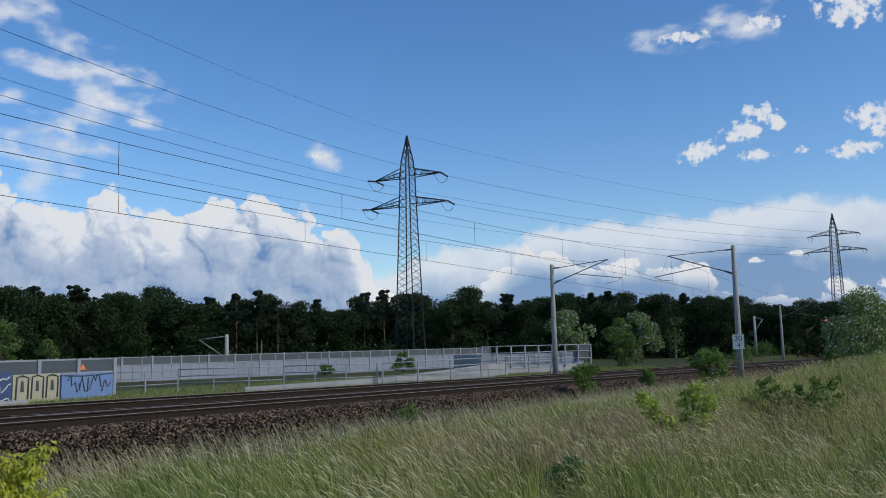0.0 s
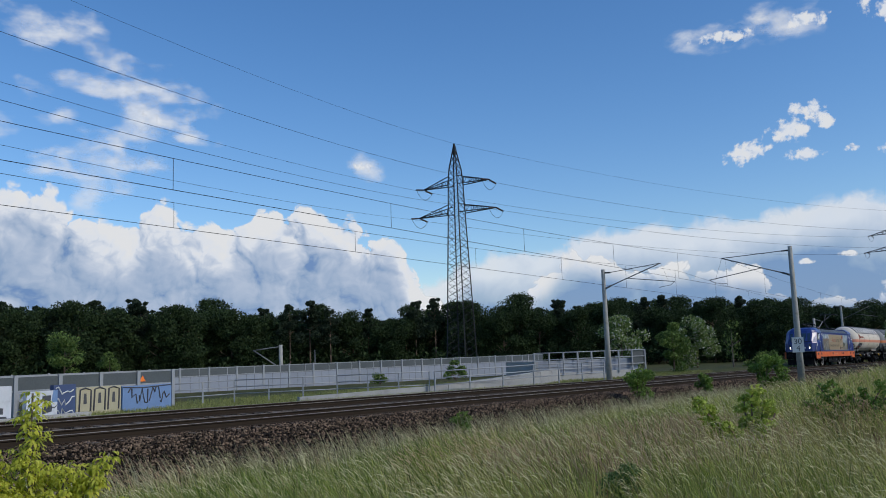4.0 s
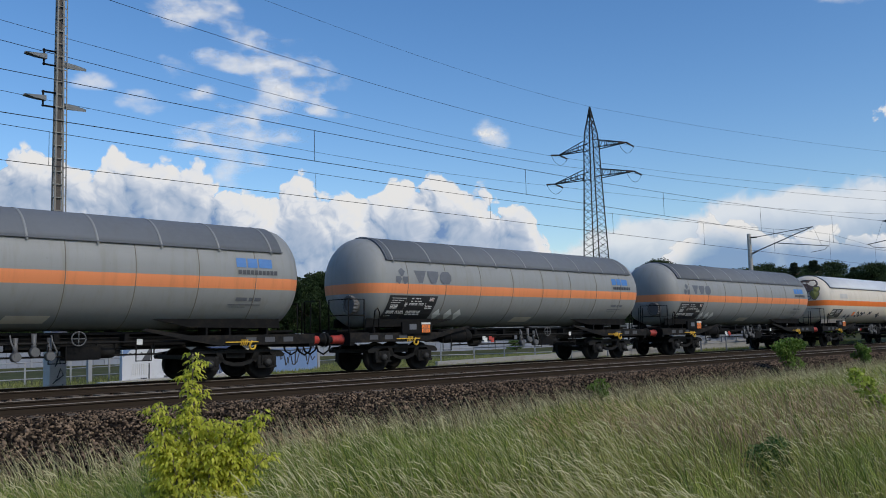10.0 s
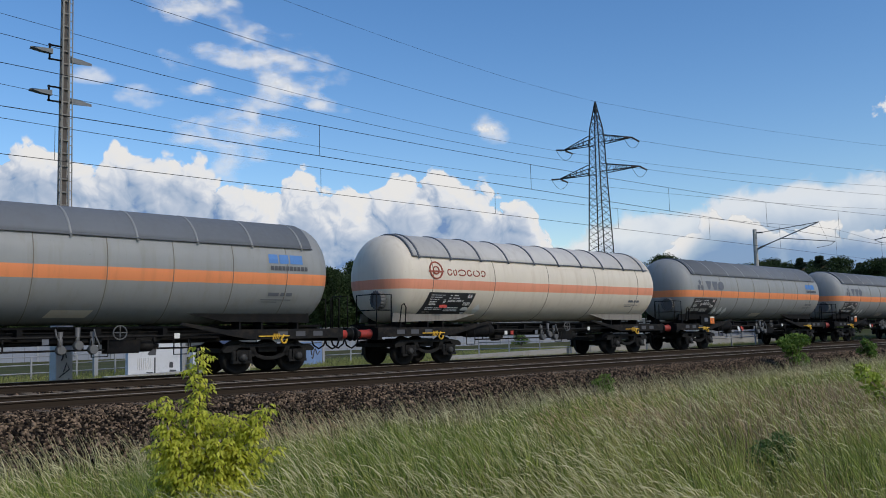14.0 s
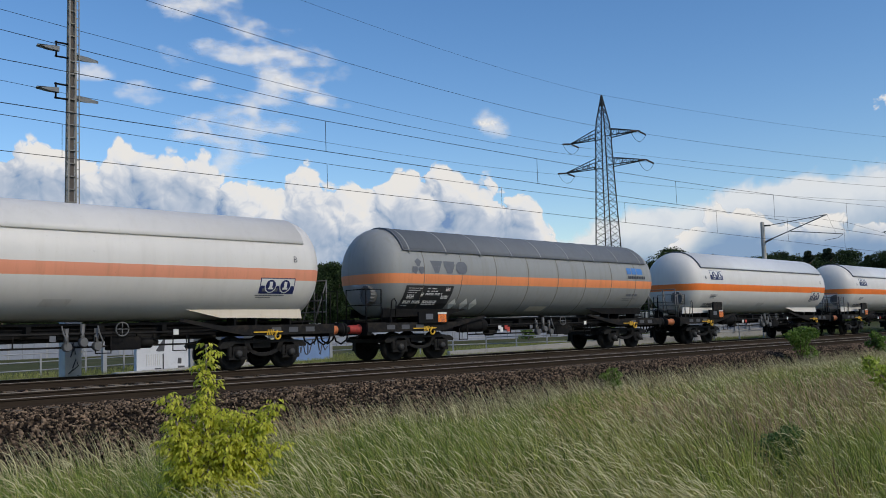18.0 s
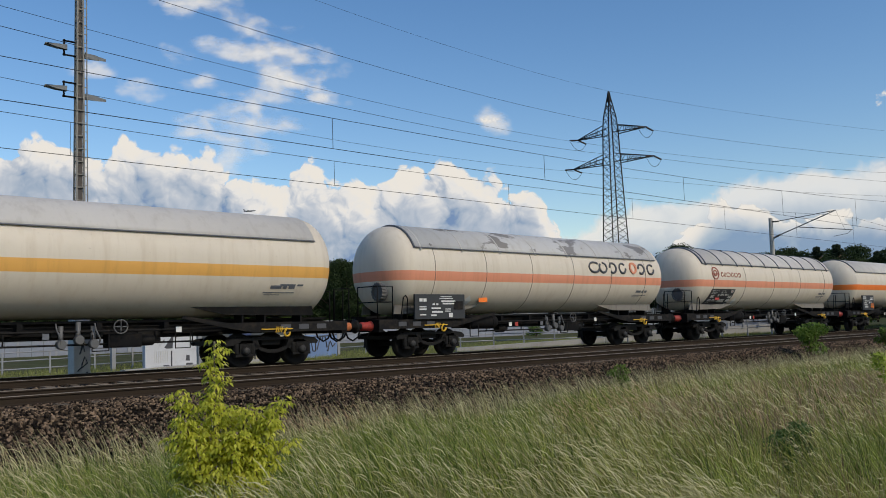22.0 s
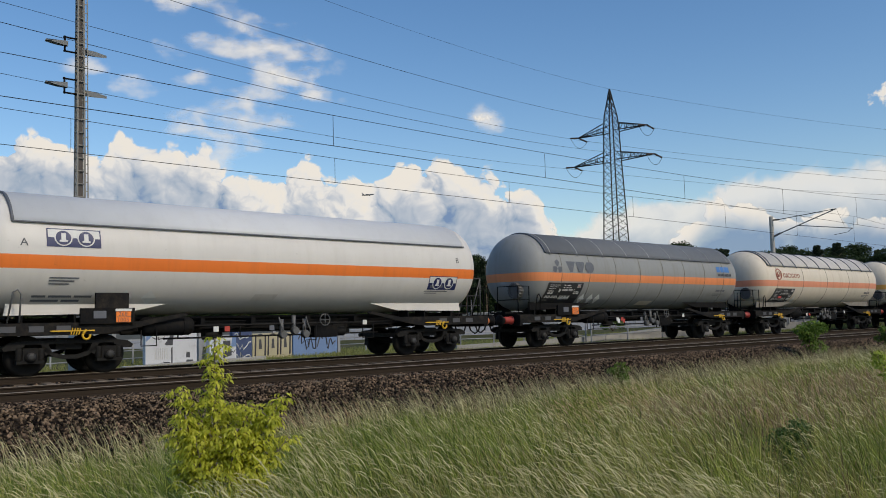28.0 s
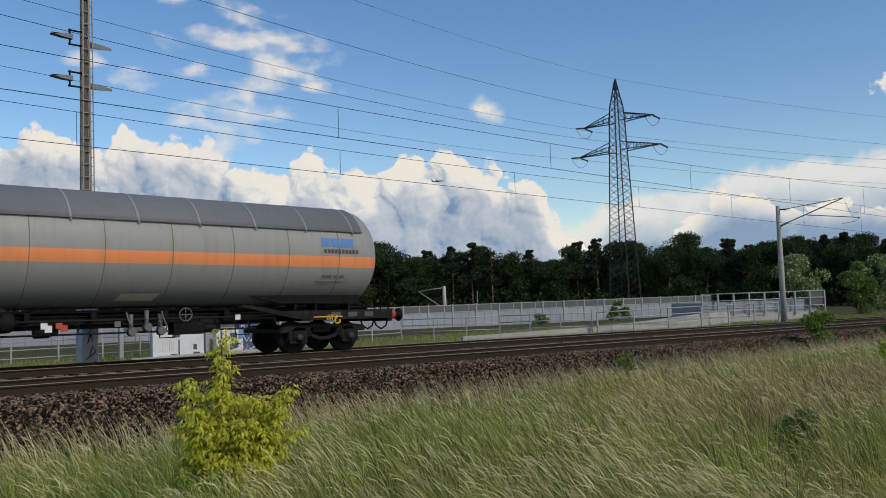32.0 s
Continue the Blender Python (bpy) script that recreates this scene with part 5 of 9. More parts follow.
for sx, nm in ((-1, "cab"), (1, "cab")):
    cb = part("cab", cab(sx), M_BLUE, loco, "blue driver's cab")
    bm = bmesh.new()
    # windscreen in two panes laid on the raked face
    for sy in (-1, 1):
        y0, y1 = (0.03, 1.0)
        v = [bm.verts.new((sx * xx, sy * y, z)) for xx, y, z in ((8.845, y0, 2.56), (8.77, y1, 2.56), (8.31, y1 - 0.05, 3.3), (8.36, y0, 3.3))]
        bm.faces.new(v)
    part("windscreen", fixed(bm), M_GLASS_DARK, cb, "raked dark windscreen")
    bm = bmesh.new()
    bar(bm, (sx * 8.9, -0.25, 2.6), (sx * 8.62, -0.1, 3.05), 0.02)
    bar(bm, (sx * 8.9, 0.25, 2.6), (sx * 8.62, 0.1, 3.05), 0.02)
    part("wiper", fixed(bm), M_BLACK, cb)
    bm = bmesh.new()
    box(bm, *sorted((sx * 8.9, sx * 8.97)), -1.12, 1.12, 2.46, 2.52)
    part("visor_strip", fixed(bm), M_PANTO, cb)
    for y, z, r, lit in ((-0.86, 1.86, 0.09, True), (0.86, 1.86, 0.09, True), (0.0, 2.42, 0.08, True), (-0.3, 2.42, 0.05, False), (0.3, 2.42, 0.05, False)):
        bm = bmesh.new()
        n0 = len(bm.verts)
        xx = 8.945 if abs(y) < 0.6 else 8.885
        lathe(bm, [(sx * (xx - 0.06), r * 1.3), (sx * (xx + 0.005), r * 1.3), (sx * (xx + 0.012), r)], 14, axis="x")
        for vv in bm.verts:
            vv.co.y += y
            vv.co.z += z
        part("headlight", fixed(bm), M_LAMP if (lit and sx < 0) else M_GLASS_LIGHT, cb, "lit round headlight" if sx < 0 else "")
        if lit and abs(y) > 0.5:
            bm = bmesh.new()
            box(bm, *sorted((sx * 8.84, sx * 8.886)), y - 0.16, y + 0.16, 1.72, 2.22)
            part("lamp_housing", fixed(bm), M_GLASS_DARK, cb)
    # ring sign and name bars on the nose
    bm = bmesh.new()
    pts = [(sx * 8.965, 0.17 * math.cos(q), 2.14 + 0.17 * math.sin(q)) for q in [math.pi * 2 * i / 14 for i in range(15)]]
    tube(bm, pts, 0.02, 4)
    part("company_sign", fixed(bm), M_CHROME, cb)
    bm = bmesh.new()
    for i in range(7):
        box(bm, *sorted((sx * 8.955, sx * 8.97)), -0.55 + i * 0.155, -0.44 + i * 0.155, 1.8, 1.93)
    part("company_sign", fixed(bm), M_MARKW, cb)
    bm = bmesh.new()
    box(bm, *sorted((sx * 8.8, sx * 8.99)), -1.2, 1.2, 1.47, 1.53)
    part("nose_strip", fixed(bm), M_GALV, cb)
    # slanting grab rail beside the nose and the side window
    bm = bmesh.new()
    for sy in (-1, 1):
        tube(bm, [(sx * 8.62, sy * 1.44, 1.58), (sx * 8.55, sy * 1.5, 1.95), (sx * 8.2, sy * 1.53, 2.38), (sx * 8.1, sy * 1.52, 2.42)], 0.02)
    part("grab_rail", fixed(bm), M_CHROME, cb)
    for sy in (-1, 1):
        bm = bmesh.new()
        outl = [(7.95, 2.62), (7.32, 2.62), (7.28, 2.68), (7.28, 3.24), (7.33, 3.3), (7.7, 3.3), (7.93, 2.95)]
        bm.faces.new([bm.verts.new((sx * x, sy * 1.497, z)) for x, z in outl])
        part("side_window", bm, M_BLACK, cb)
        bm = bmesh.new()
        outl = [(7.9, 2.67), (7.36, 2.67), (7.34, 3.22), (7.67, 3.25), (7.88, 2.95)]
        bm.faces.new([bm.verts.new((sx * x, sy * 1.502, z)) for x, z in outl])
        part("window_pane", bm, M_GLASS_LIGHT, cb)
        bm = bmesh.new()
        x0, x1 = sorted((sx * 7.2, sx * 6.35))
        box(bm, x0, x1, *sorted((sy * 1.485, sy * 1.505)), 1.52, 3.36)
        door = part("door", fixed(bm), M_BLUE, loco, "blue cab door")
        bm = bmesh.new()
        for x in (x0 - 0.06, x1 + 0.06):
            bar(bm, (x, sy * 1.54, 1.52), (x, sy * 1.54, 3.3), 0.022)
        bar(bm, (x0 + 0.1, sy * 1.52, 1.72), (x1 - 0.1, sy * 1.52, 1.72), 0.018)
        bar(bm, (x0 + 0.1, sy * 1.52, 2.45), (x0 + 0.35, sy * 1.52, 2.45), 0.018)
        part("door_handle", fixed(bm), M_CHROME, door)
        bm = bmesh.new()
        tube(bm, [(x0 + 0.15, sy * 1.52, 1.0), (x0 + 0.15, sy * 1.52, 0.45), (x1 - 0.15, sy * 1.52, 0.45), (x1 - 0.15, sy * 1.52, 1.0)], 0.03)
        bar(bm, (x0 + 0.15, sy * 1.52, 0.75), (x1 - 0.15, sy * 1.52, 0.75), 0.025)
        part("step", fixed(bm), M_PIPE, loco)
        b = part("buffer", buffer_mesh(), M_BLACK, loco)
        b.matrix_basis = pose(sx * 8.85, sy * 0.875, 1.05, 0, 0, 180 if sx < 0 else 0)
        bm = bmesh.new()
        box(bm, *sorted((sx * 9.42, sx * 9.47)), sy * 0.875 - 0.27, sy * 0.875 + 0.27, 0.86, 1.24)
        part("buffer_plate", fixed(bm), M_SOLE, b).matrix_parent_inverse = b.matrix_basis.inverted()
    bm = bmesh.new()
    box(bm, *sorted((sx * 8.5, sx * 8.86)), -1.35, 1.35, 0.8, 1.48)
    v = [bm.verts.new((sx * x, y, z)) for x, y, z in ((8.9, -1.25, 0.75), (8.9, 1.25, 0.75), (9.05, 1.2, 0.2), (9.05, -1.2, 0.2), (8.7, -1.25, 0.75), (8.7, 1.25, 0.75), (8.9, 1.2, 0.2), (8.9, -1.2, 0.2))]
    for f in ((0, 1, 2, 3), (4, 7, 6, 5), (0, 3, 7, 4), (1, 5, 6, 2), (0, 4, 5, 1), (3, 2, 6, 7)):
        bm.faces.new([v[i] for i in f])
    part("snow_plough", fixed(bm), M_BLACK, loco)
    bm = bmesh.new()
    bar(bm, (sx * 8.8, 0, 1.02), (sx * 9.3, 0, 1.02), 0.07)
    tube(bm, [(sx * 9.0, -0.3, 1.0), (sx * 9.35, -0.3, 0.6), (sx * 9.3, -0.32, 0.5)], 0.03)
    tube(bm, [(sx * 9.0, 0.3, 1.0), (sx * 9.3, 0.3, 0.6)], 0.03)
    part("coupling", fixed(bm), M_BLACK, loco)

bm = bmesh.new()
loft(bm, [[(x, -1.49, 1.5), (x, -1.49, 3.4), (x, 1.49, 3.4), (x, 1.49, 1.5)] for x in (-6.15, 6.15)])
part("machine_room_wall", fixed(bm), M_BLUE, loco)
for i in range(7):
    x0 = -6.12 + i * 1.75
    bm = bmesh.new()
    loft(bm, [[(x, -1.47, 3.405), (x, -1.02, 3.74), (x, 1.02, 3.74), (x, 1.47, 3.405)] for x in (x0, min(6.14, x0 + 1.7))])
    part("roof_hatch", fixed(bm), M_ROOF, loco, "grey sloping roof hatch")
for i in range(7):
    x0 = -6.0 + i * 1.75
    bm = bmesh.new()
    for k in range(2):
        xa = x0 + 0.1 + k * 0.75
        v = [bm.verts.new((x, y, z)) for x, y, z in ((xa, -1.42, 3.45), (xa + 0.65, -1.42, 3.45), (xa + 0.65, -1.1, 3.69), (xa, -1.1, 3.69))]
        bm.faces.new(v)
        for q in v:
            q.co.y -= 0.012
            q.co.z += 0.012
    part("roof_grille", bm, M_GRILLE, loco)

bm = bmesh.new()
for sy in (-1, 1):
    pts = [(-8.85, 1.46), (8.8, 1.46), (8.8, 0.78), (7.4, 0.78), (7.1, 0.95), (-7.1, 0.95), (-7.4, 0.78), (-8.85, 0.78)]
    y0, y1 = sorted((sy * 1.42, sy * 1.5))
    a = [bm.verts.new((x, y0, z)) for x, z in pts]
    b = [bm.verts.new((x, y1, z)) for x, z in pts]
    bm.faces.new(a)
    bm.faces.new(b[::-1])
    for i in range(len(a)):
        bm.faces.new((a[i], b[i], b[(i + 1) % len(a)], a[(i + 1) % len(a)]))
sill = part("sill", fixed(bm), M_ORANGE, loco, "orange side sill with stained patches")
bm = bmesh.new()
box(bm, -8.5, 8.5, -1.515, -1.49, 1.462, 1.5)
part("sill_strip", fixed(bm), M_GALV, sill, "pale strip along the top of the sill")
for x in (-8.2, -6.8, -1.9, 2.3, 3.0, 6.7, 8.1):
    plate(sill, "vent", x, -1.503, 1.25, 0.3, 0.2, M_PANEL)
bm = bmesh.new()
box(bm, -8.6, 8.6, -1.3, 1.3, 0.9, 1.44)
part("floor_frame", fixed(bm), M_BLACK, loco)
for x0, x1, z0 in ((-2.9, -1.2, 0.38), (-1.0, 1.6, 0.3), (1.8, 2.9, 0.45)):
    bm = bmesh.new()
    box(bm, x0, x1, -1.25, 1.25, z0, 0.92)
    part("equipment_case", fixed(bm), M_BLACK, loco)
for x in (-2.4, -1.6, 0.4, 2.3):
    plate(loco, "marking", x, -1.255, 0.62, 0.18, 0.14, M_MARKG)

# picture wrap
Y_WRAP = -1.497
for x0, x1, mt, nm, lb in ((-5.73, -3.22, M_PIC_A, "town_picture", "printed town panorama"), (-3.22, 3.24, M_GOLD, "gold_panel", "gold-beige advertising panel"), (3.24, 5.59, M_PIC_B, "tower_picture", "printed view of towers")):
    bm = bmesh.new()
    bm.faces.new([bm.verts.new(v) for v in ((x0, Y_WRAP, 1.6), (x1, Y_WRAP, 1.6), (x1, Y_WRAP, 3.22), (x0, Y_WRAP, 3.22))])
    part(nm, bm, mt, loco, lb)
ty = Y_WRAP - 0.006
# printed town: roofs, a fan of pale tracks, dark trees; printed towers at the other end
for nm, mt, off, pts in (("printed_roofs", M_PRINT_ROOFS, 0.002, ((-5.72, 2.5), (-3.23, 2.62), (-3.23, 2.74), (-4.2, 2.8), (-5.0, 2.72), (-5.72, 2.8))),
                         ("printed_track", M_PRINT_PALE, 0.003, ((-5.72, 1.74), (-5.72, 1.95), (-3.6, 2.62), (-3.5, 2.62))),
                         ("printed_track", M_PRINT_PALE, 0.003, ((-5.0, 1.61), (-4.5, 1.61), (-3.42, 2.6), (-3.48, 2.6))),
                         ("printed_track", M_PRINT_PALE, 0.003, ((-4.1, 1.61), (-3.85, 1.61), (-3.3, 2.5), (-3.34, 2.5))),
                         ("printed_trees", M_PRINT_GREEN, 0.004, ((-3.7, 1.61), (-3.23, 1.61), (-3.23, 2.3))),
                         ("printed_trees", M_PRINT_GREEN, 0.002, ((3.25, 1.9), (4.3, 2.1), (4.2, 2.3), (3.25, 2.45))),
                         ("printed_tower", M_PRINT_PALE, 0.003, ((4.1, 1.75), (4.9, 1.75), (4.85, 2.3), (4.5, 2.42), (4.15, 2.3))),
                         ("printed_tower", M_PRINT_PALE, 0.004, ((4.85, 2.1), (5.2, 2.1), (5.16, 2.75), (5.02, 3.0), (4.9, 2.75))),
                         ("printed_trees", M_PRINT_GREEN, 0.003, ((5.2, 1.62), (5.58, 1.62), (5.58, 3.1), (5.3, 2.6)))):
    bm = bmesh.new()
    bm.faces.new([bm.verts.new((x, Y_WRAP - off, z)) for x, z in pts])
    part(nm, bm, mt, loco)
letters("ICE", 0.62, M_PRINT_GREY, loco, (-2.95, ty, 2.46), squeeze=0.95)
letters("-Kreuz", 0.62, M_PRINT_RED, loco, (-1.9, ty, 2.46), squeeze=0.98)
letters("Erfurt", 0.62, M_PRINT_DARK, loco, (0.06, ty, 2.46), squeeze=0.98)
letters("Erfurt", 0.48, M_PRINT_DARK, loco, (1.75, ty, 2.52))
letters("www.erfurt-tourismus.de", 0.42, M_PRINT_DARK, loco, (-2.95, ty, 1.97), squeeze=0.98)
bm = bmesh.new()
pts = [(2.93 + 0.2 * math.cos(q), ty, 2.95 + 0.2 * math.sin(q)) for q in [math.pi * 2 * i / 16 for i in range(17)]]
tube(bm, pts, 0.02, 4)
for i in range(6):
    bar(bm, (2.93, ty, 2.95), pts[int(i * 16 / 6)], 0.014, 4)
part("wheel_sign", fixed(bm), M_PRINT_RED, loco)
bm = bmesh.new()
for i in range(7):
    box(bm, 2.0 + i * 0.165, 2.12 + i * 0.165, ty, ty + 0.004, 1.76, 1.88)
pts = [(1.78 + 0.12 * math.cos(q), ty, 1.82 + 0.12 * math.sin(q)) for q in [math.pi * 2 * i / 12 for i in range(13)]]
tube(bm, pts, 0.02, 4)
part("company_sign", fixed(bm), M_PRINT_DARK, loco)
bm = bmesh.new()
for i in range(9):
    box(bm, 1.95 + i * 0.14, 2.05 + i * 0.14, ty, ty + 0.004, 2.3, 2.36)
for i in range(6):
    box(bm, 1.95 + i * 0.14, 2.05 + i * 0.14, ty, ty + 0.004, 2.14, 2.2)
part("fine_print", fixed(bm), M_PRINT_GREY, loco)
bm = bmesh.new()
for i in range(12):
    box(bm, -1.2 + i * 0.15, -1.09 + i * 0.15, -1.506, -1.502, 1.16, 1.28)
part("marking", fixed(bm), M_ST_SALMON, sill)


def loco_wheel(r=0.625):
    bm = bmesh.new()
    lathe(bm, [(-0.9, 0.1), (-0.84, 0.12), (-0.83, r * 0.55), (-0.825, r * 0.9), (-0.82, r), (-0.7, r), (-0.685, r + 0.028), (-0.65, r + 0.028), (-0.65, r * 0.8), (-0.6, 0.11), (0.6, 0.11), (0.65, r * 0.8), (0.65, r + 0.028), (0.685, r + 0.028), (0.7, r), (0.82, r), (0.825, r * 0.9), (0.83, r * 0.55), (0.84, 0.12), (0.9, 0.1)], 36, axis="y")
    return fixed(bm)


def loco_disc():
    bm = bmesh.new()
    n = 36
    for sy in (-1, 1):
        inner = [bm.verts.new((0.40 * math.cos(q), sy * 0.845, 0.40 * math.sin(q))) for q in [2 * math.pi * i / n for i in range(n)]]
        outer = [bm.verts.new((0.56 * math.cos(q), sy * 0.838, 0.56 * math.sin(q))) for q in [2 * math.pi * i / n for i in range(n)]]
        for i in range(n):
            bm.faces.new((inner[i], inner[(i + 1) % n], outer[(i + 1) % n], outer[i])).material_index = 0
        for i in range(18):
            q = 2 * math.pi * i / 18
            c = Vector((0.48 * math.cos(q), sy * 0.85, 0.48 * math.sin(q)))
            f = bm.faces.new([bm.verts.new(c + Vector((0.028 * math.cos(a), 0, 0.028 * math.sin(a)))) for a in [math.pi * k / 3 for k in range(6)]])
            f.material_index = 1
    return fixed(bm)


LOCO_WHEELS = []
for bx in (-5.22, 5.22):
    bm = bmesh.new()
    for sy in (-1, 1):
        y0, y1 = sorted((sy * 0.95, sy * 1.15))
        box(bm, bx - 1.9, bx + 1.9, y0, y1, 0.62, 0.86)
        box(bm, bx - 0.5, bx + 0.5, y0, y1, 0.34, 0.62)
    box(bm, bx - 0.4, bx + 0.4, -0.95, 0.95, 0.45, 0.8)
    bg_l = part("bogie_frame", fixed(bm), M_BOGIE, loco)
    for sy in (-1, 1):
        for dx in (-0.55, 0.55):
            bm = bmesh.new()
            lathe(bm, [(0.0, 0.13)] + [(0.06 * i, 0.13 + 0.02 * (i % 2)) for i in range(1, 9)] + [(0.5, 0.12)], 12, axis="z")
            for v in bm.verts:
                v.co.x += bx + dx
                v.co.y += sy * 1.22
                v.co.z += 0.5
            part("spring", fixed(bm), M_BOGIE, bg_l)
        bm = bmesh.new()
        bar(bm, (bx - 1.2, sy * 1.25, 0.75), (bx - 0.6, sy * 1.25, 0.78), 0.06)
        part("damper", fixed(bm), M_PIPE, bg_l)
    for dx in (-1.3, 1.3):
        wh = shared("wheelset", "loco_wheel", loco_wheel, M_WHEEL, loco)
        wh.location = (bx + dx, 0, 0.625)
        dc = shared("brake_disc", "loco_disc", loco_disc, [M_RIM, M_BLACK], wh)
        LOCO_WHEELS.append((wh, bx + dx))

# pantographs: rear one raised, front one folded
def panto_base(x, parent):
    bm = bmesh.new()
    for sy in (-0.5, 0.5):
        box(bm, x - 0.8, x + 0.8, sy - 0.04, sy + 0.04, 3.96, 4.04)
    for sx in (-0.7, 0.7):
        box(bm, x + sx - 0.04, x + sx + 0.04, -0.54, 0.54, 3.96, 4.04)
        for sy in (-0.5, 0.5):
            for k in range(3):
                bar(bm, (x + sx, sy, 3.74 + k * 0.075), (x + sx, sy, 3.78 + k * 0.075), 0.075, 8)
    return part("pantograph_base", fixed(bm), M_PANTO, parent)


pan = panto_base(3.72, loco)
bm = bmesh.new()
bar(bm, (3.9, 0, 4.08), (1.98, 0, 4.75), 0.06, 8, 0.045)
part("lower_arm", fixed(bm), M_PANTO, pan)
bm = bmesh.new()
bar(bm, (1.98, 0, 4.75), (4.2, -0.25, 5.52), 0.045, 8, 0.02)
bar(bm, (1.98, 0, 4.75), (4.2, 0.25, 5.52), 0.045, 8, 0.02)
bar(bm, (2.1, 0, 4.66), (3.4, 0, 4.12), 0.018)
part("upper_arm", fixed(bm), M_PANTO, pan)
bm = bmesh.new()
for dx in (-0.25, 0.25):
    tube(bm, [(4.3 + dx, -0.95, 5.42), (4.3 + dx, -0.7, 5.6), (4.3 + dx, 0.7, 5.6), (4.3 + dx, 0.95, 5.42)], 0.028)
for y in (-0.4, 0.4):
    bar(bm, (4.0, y, 5.57), (4.6, y, 5.57), 0.025)
part("contact_strip", fixed(bm), M_PANTO, pan)
pan2 = panto_base(-4.6, loco)
bm = bmesh.new()
bar(bm, (-5.2, 0, 4.06), (-3.62, 0, 4.16), 0.07, 8)
bar(bm, (-3.62, 0.0, 4.16), (-5.9, -0.25, 4.26), 0.035)
bar(bm, (-3.62, 0.0, 4.16), (-5.9, 0.25, 4.26), 0.035)
part("folded_arm", fixed(bm), M_PANTO, pan2)
bm = bmesh.new()
for dx in (-0.25, 0.25):
    tube(bm, [(-5.95 + dx, -0.95, 4.1), (-5.95 + dx, -0.7, 4.3), (-5.95 + dx, 0.7, 4.3), (-5.95 + dx, 0.95, 4.1)], 0.028)
part("contact_strip", fixed(bm), M_PANTO, pan2)
bm = bmesh.new()
tube(bm, [(-3.3, -0.3, 3.85), (-2.6, -0.3, 3.95), (-2.1, -0.3, 4.12), (-1.6, -0.3, 3.95), (-0.9, -0.3, 3.8)], 0.03)
part("roof_cable", fixed(bm), M_PANTO, loco)
for x, z in ((-2.6, 4.0), (-1.7, 4.0), (-2.1, 4.05)):
    bm = bmesh.new()
    lathe(bm, [(0.0, 0.04)] + [(0.04 * i, 0.06 + 0.035 * (i % 2)) for i in range(1, 7)] + [(0.28, 0.04)], 10, axis="z")
    for v in bm.verts:
        v.co.x += x
        v.co.y -= 0.3
        v.co.z += z - 0.27
    part("insulator", fixed(bm), M_INSUL, loco)
TRAIN.append((loco, LOCO_LEN / 2))


# ---- sleepers and ballast stones ----
def sleeper_mesh():
    bm = bmesh.new()
    secs = []
    for y, w0, w1, z1 in ((-1.3, 0.11, 0.14, 0.0), (-0.75, 0.11, 0.15, 0.0), (-0.3, 0.1, 0.12, -0.03), (0.3, 0.1, 0.12, -0.03), (0.75, 0.11, 0.15, 0.0), (1.3, 0.11, 0.14, 0.0)):
        secs.append([(-w1, y, -0.18), (-w0, y, z1), (w0, y, z1), (w1, y, -0.18)])
    loft_s(bm, secs)
    return fixed(bm)


def loft_s(bm, sections):
    rings = [[bm.verts.new(v) for v in s] for s in sections]
    n = len(rings[0])
    for a, b in zip(rings, rings[1:]):
        for i in range(n):
            bm.faces.new((a[i], a[(i + 1) % n], b[(i + 1) % n], b[i]))
    bm.faces.new(rings[0][::-1])
    bm.faces.new(rings[-1])


for tr, yc in zip([o for o in scene.objects if o.name.startswith("railway_track")], (Y_NEAR, Y_FAR)):
    for i in range(170):
        x = -6.0 + i * 0.6
        sl = shared("sleeper", "sleeper", sleeper_mesh, M_SLEEPER, tr)
        sl.matrix_basis = pose(x, yc, rail_z(x) - 0.172 + random.uniform(-0.006, 0.006), 0, -math.degrees(math.atan(GRADE)), random.uniform(-0.6, 0.6))

rng = np.random.default_rng(7)


def scatter_mesh(name, base_v, base_f, places, scales, turns, mat, tint=None):
    """Many copies of a small shape joined into one mesh with numpy."""
    n, nv = len(places), len(base_v)
    v = base_v[None] * scales[:, None]
    v = np.einsum("nij,nkj->nki", turns, v) + places[:, None]
    f = np.array(base_f)[None] + (np.arange(n) * nv)[:, None, None]
    f = f.reshape(-1, len(base_f[0]))
    me = bpy.data.meshes.new(name)
    me.vertices.add(n * nv)
    me.vertices.foreach_set("co", v.reshape(-1))
    k = f.shape[1]
    me.loops.add(f.size)
    me.loops.foreach_set("vertex_index", f.reshape(-1).astype(np.int32))
    me.polygons.add(len(f))
    me.polygons.foreach_set("loop_start", np.arange(len(f), dtype=np.int32) * k)
    me.polygons.foreach_set("loop_total", np.full(len(f), k, dtype=np.int32))
    me.materials.append(mat)
    me.update()
    me.validate()
    return new(name, me)


def random_turns(n):
    q = rng.normal(size=(n, 4))
    q /= np.linalg.norm(q, axis=1)[:, None]
    w, x, y, z = q.T
    return np.stack([np.stack([1 - 2 * (y * y + z * z), 2 * (x * y - z * w), 2 * (x * z + y * w)], 1),
                     np.stack([2 * (x * y + z * w), 1 - 2 * (x * x + z * z), 2 * (y * z - x * w)], 1),
                     np.stack([2 * (x * z - y * w), 2 * (y * z + x * w), 1 - 2 * (x * x + y * y)], 1)], 1)


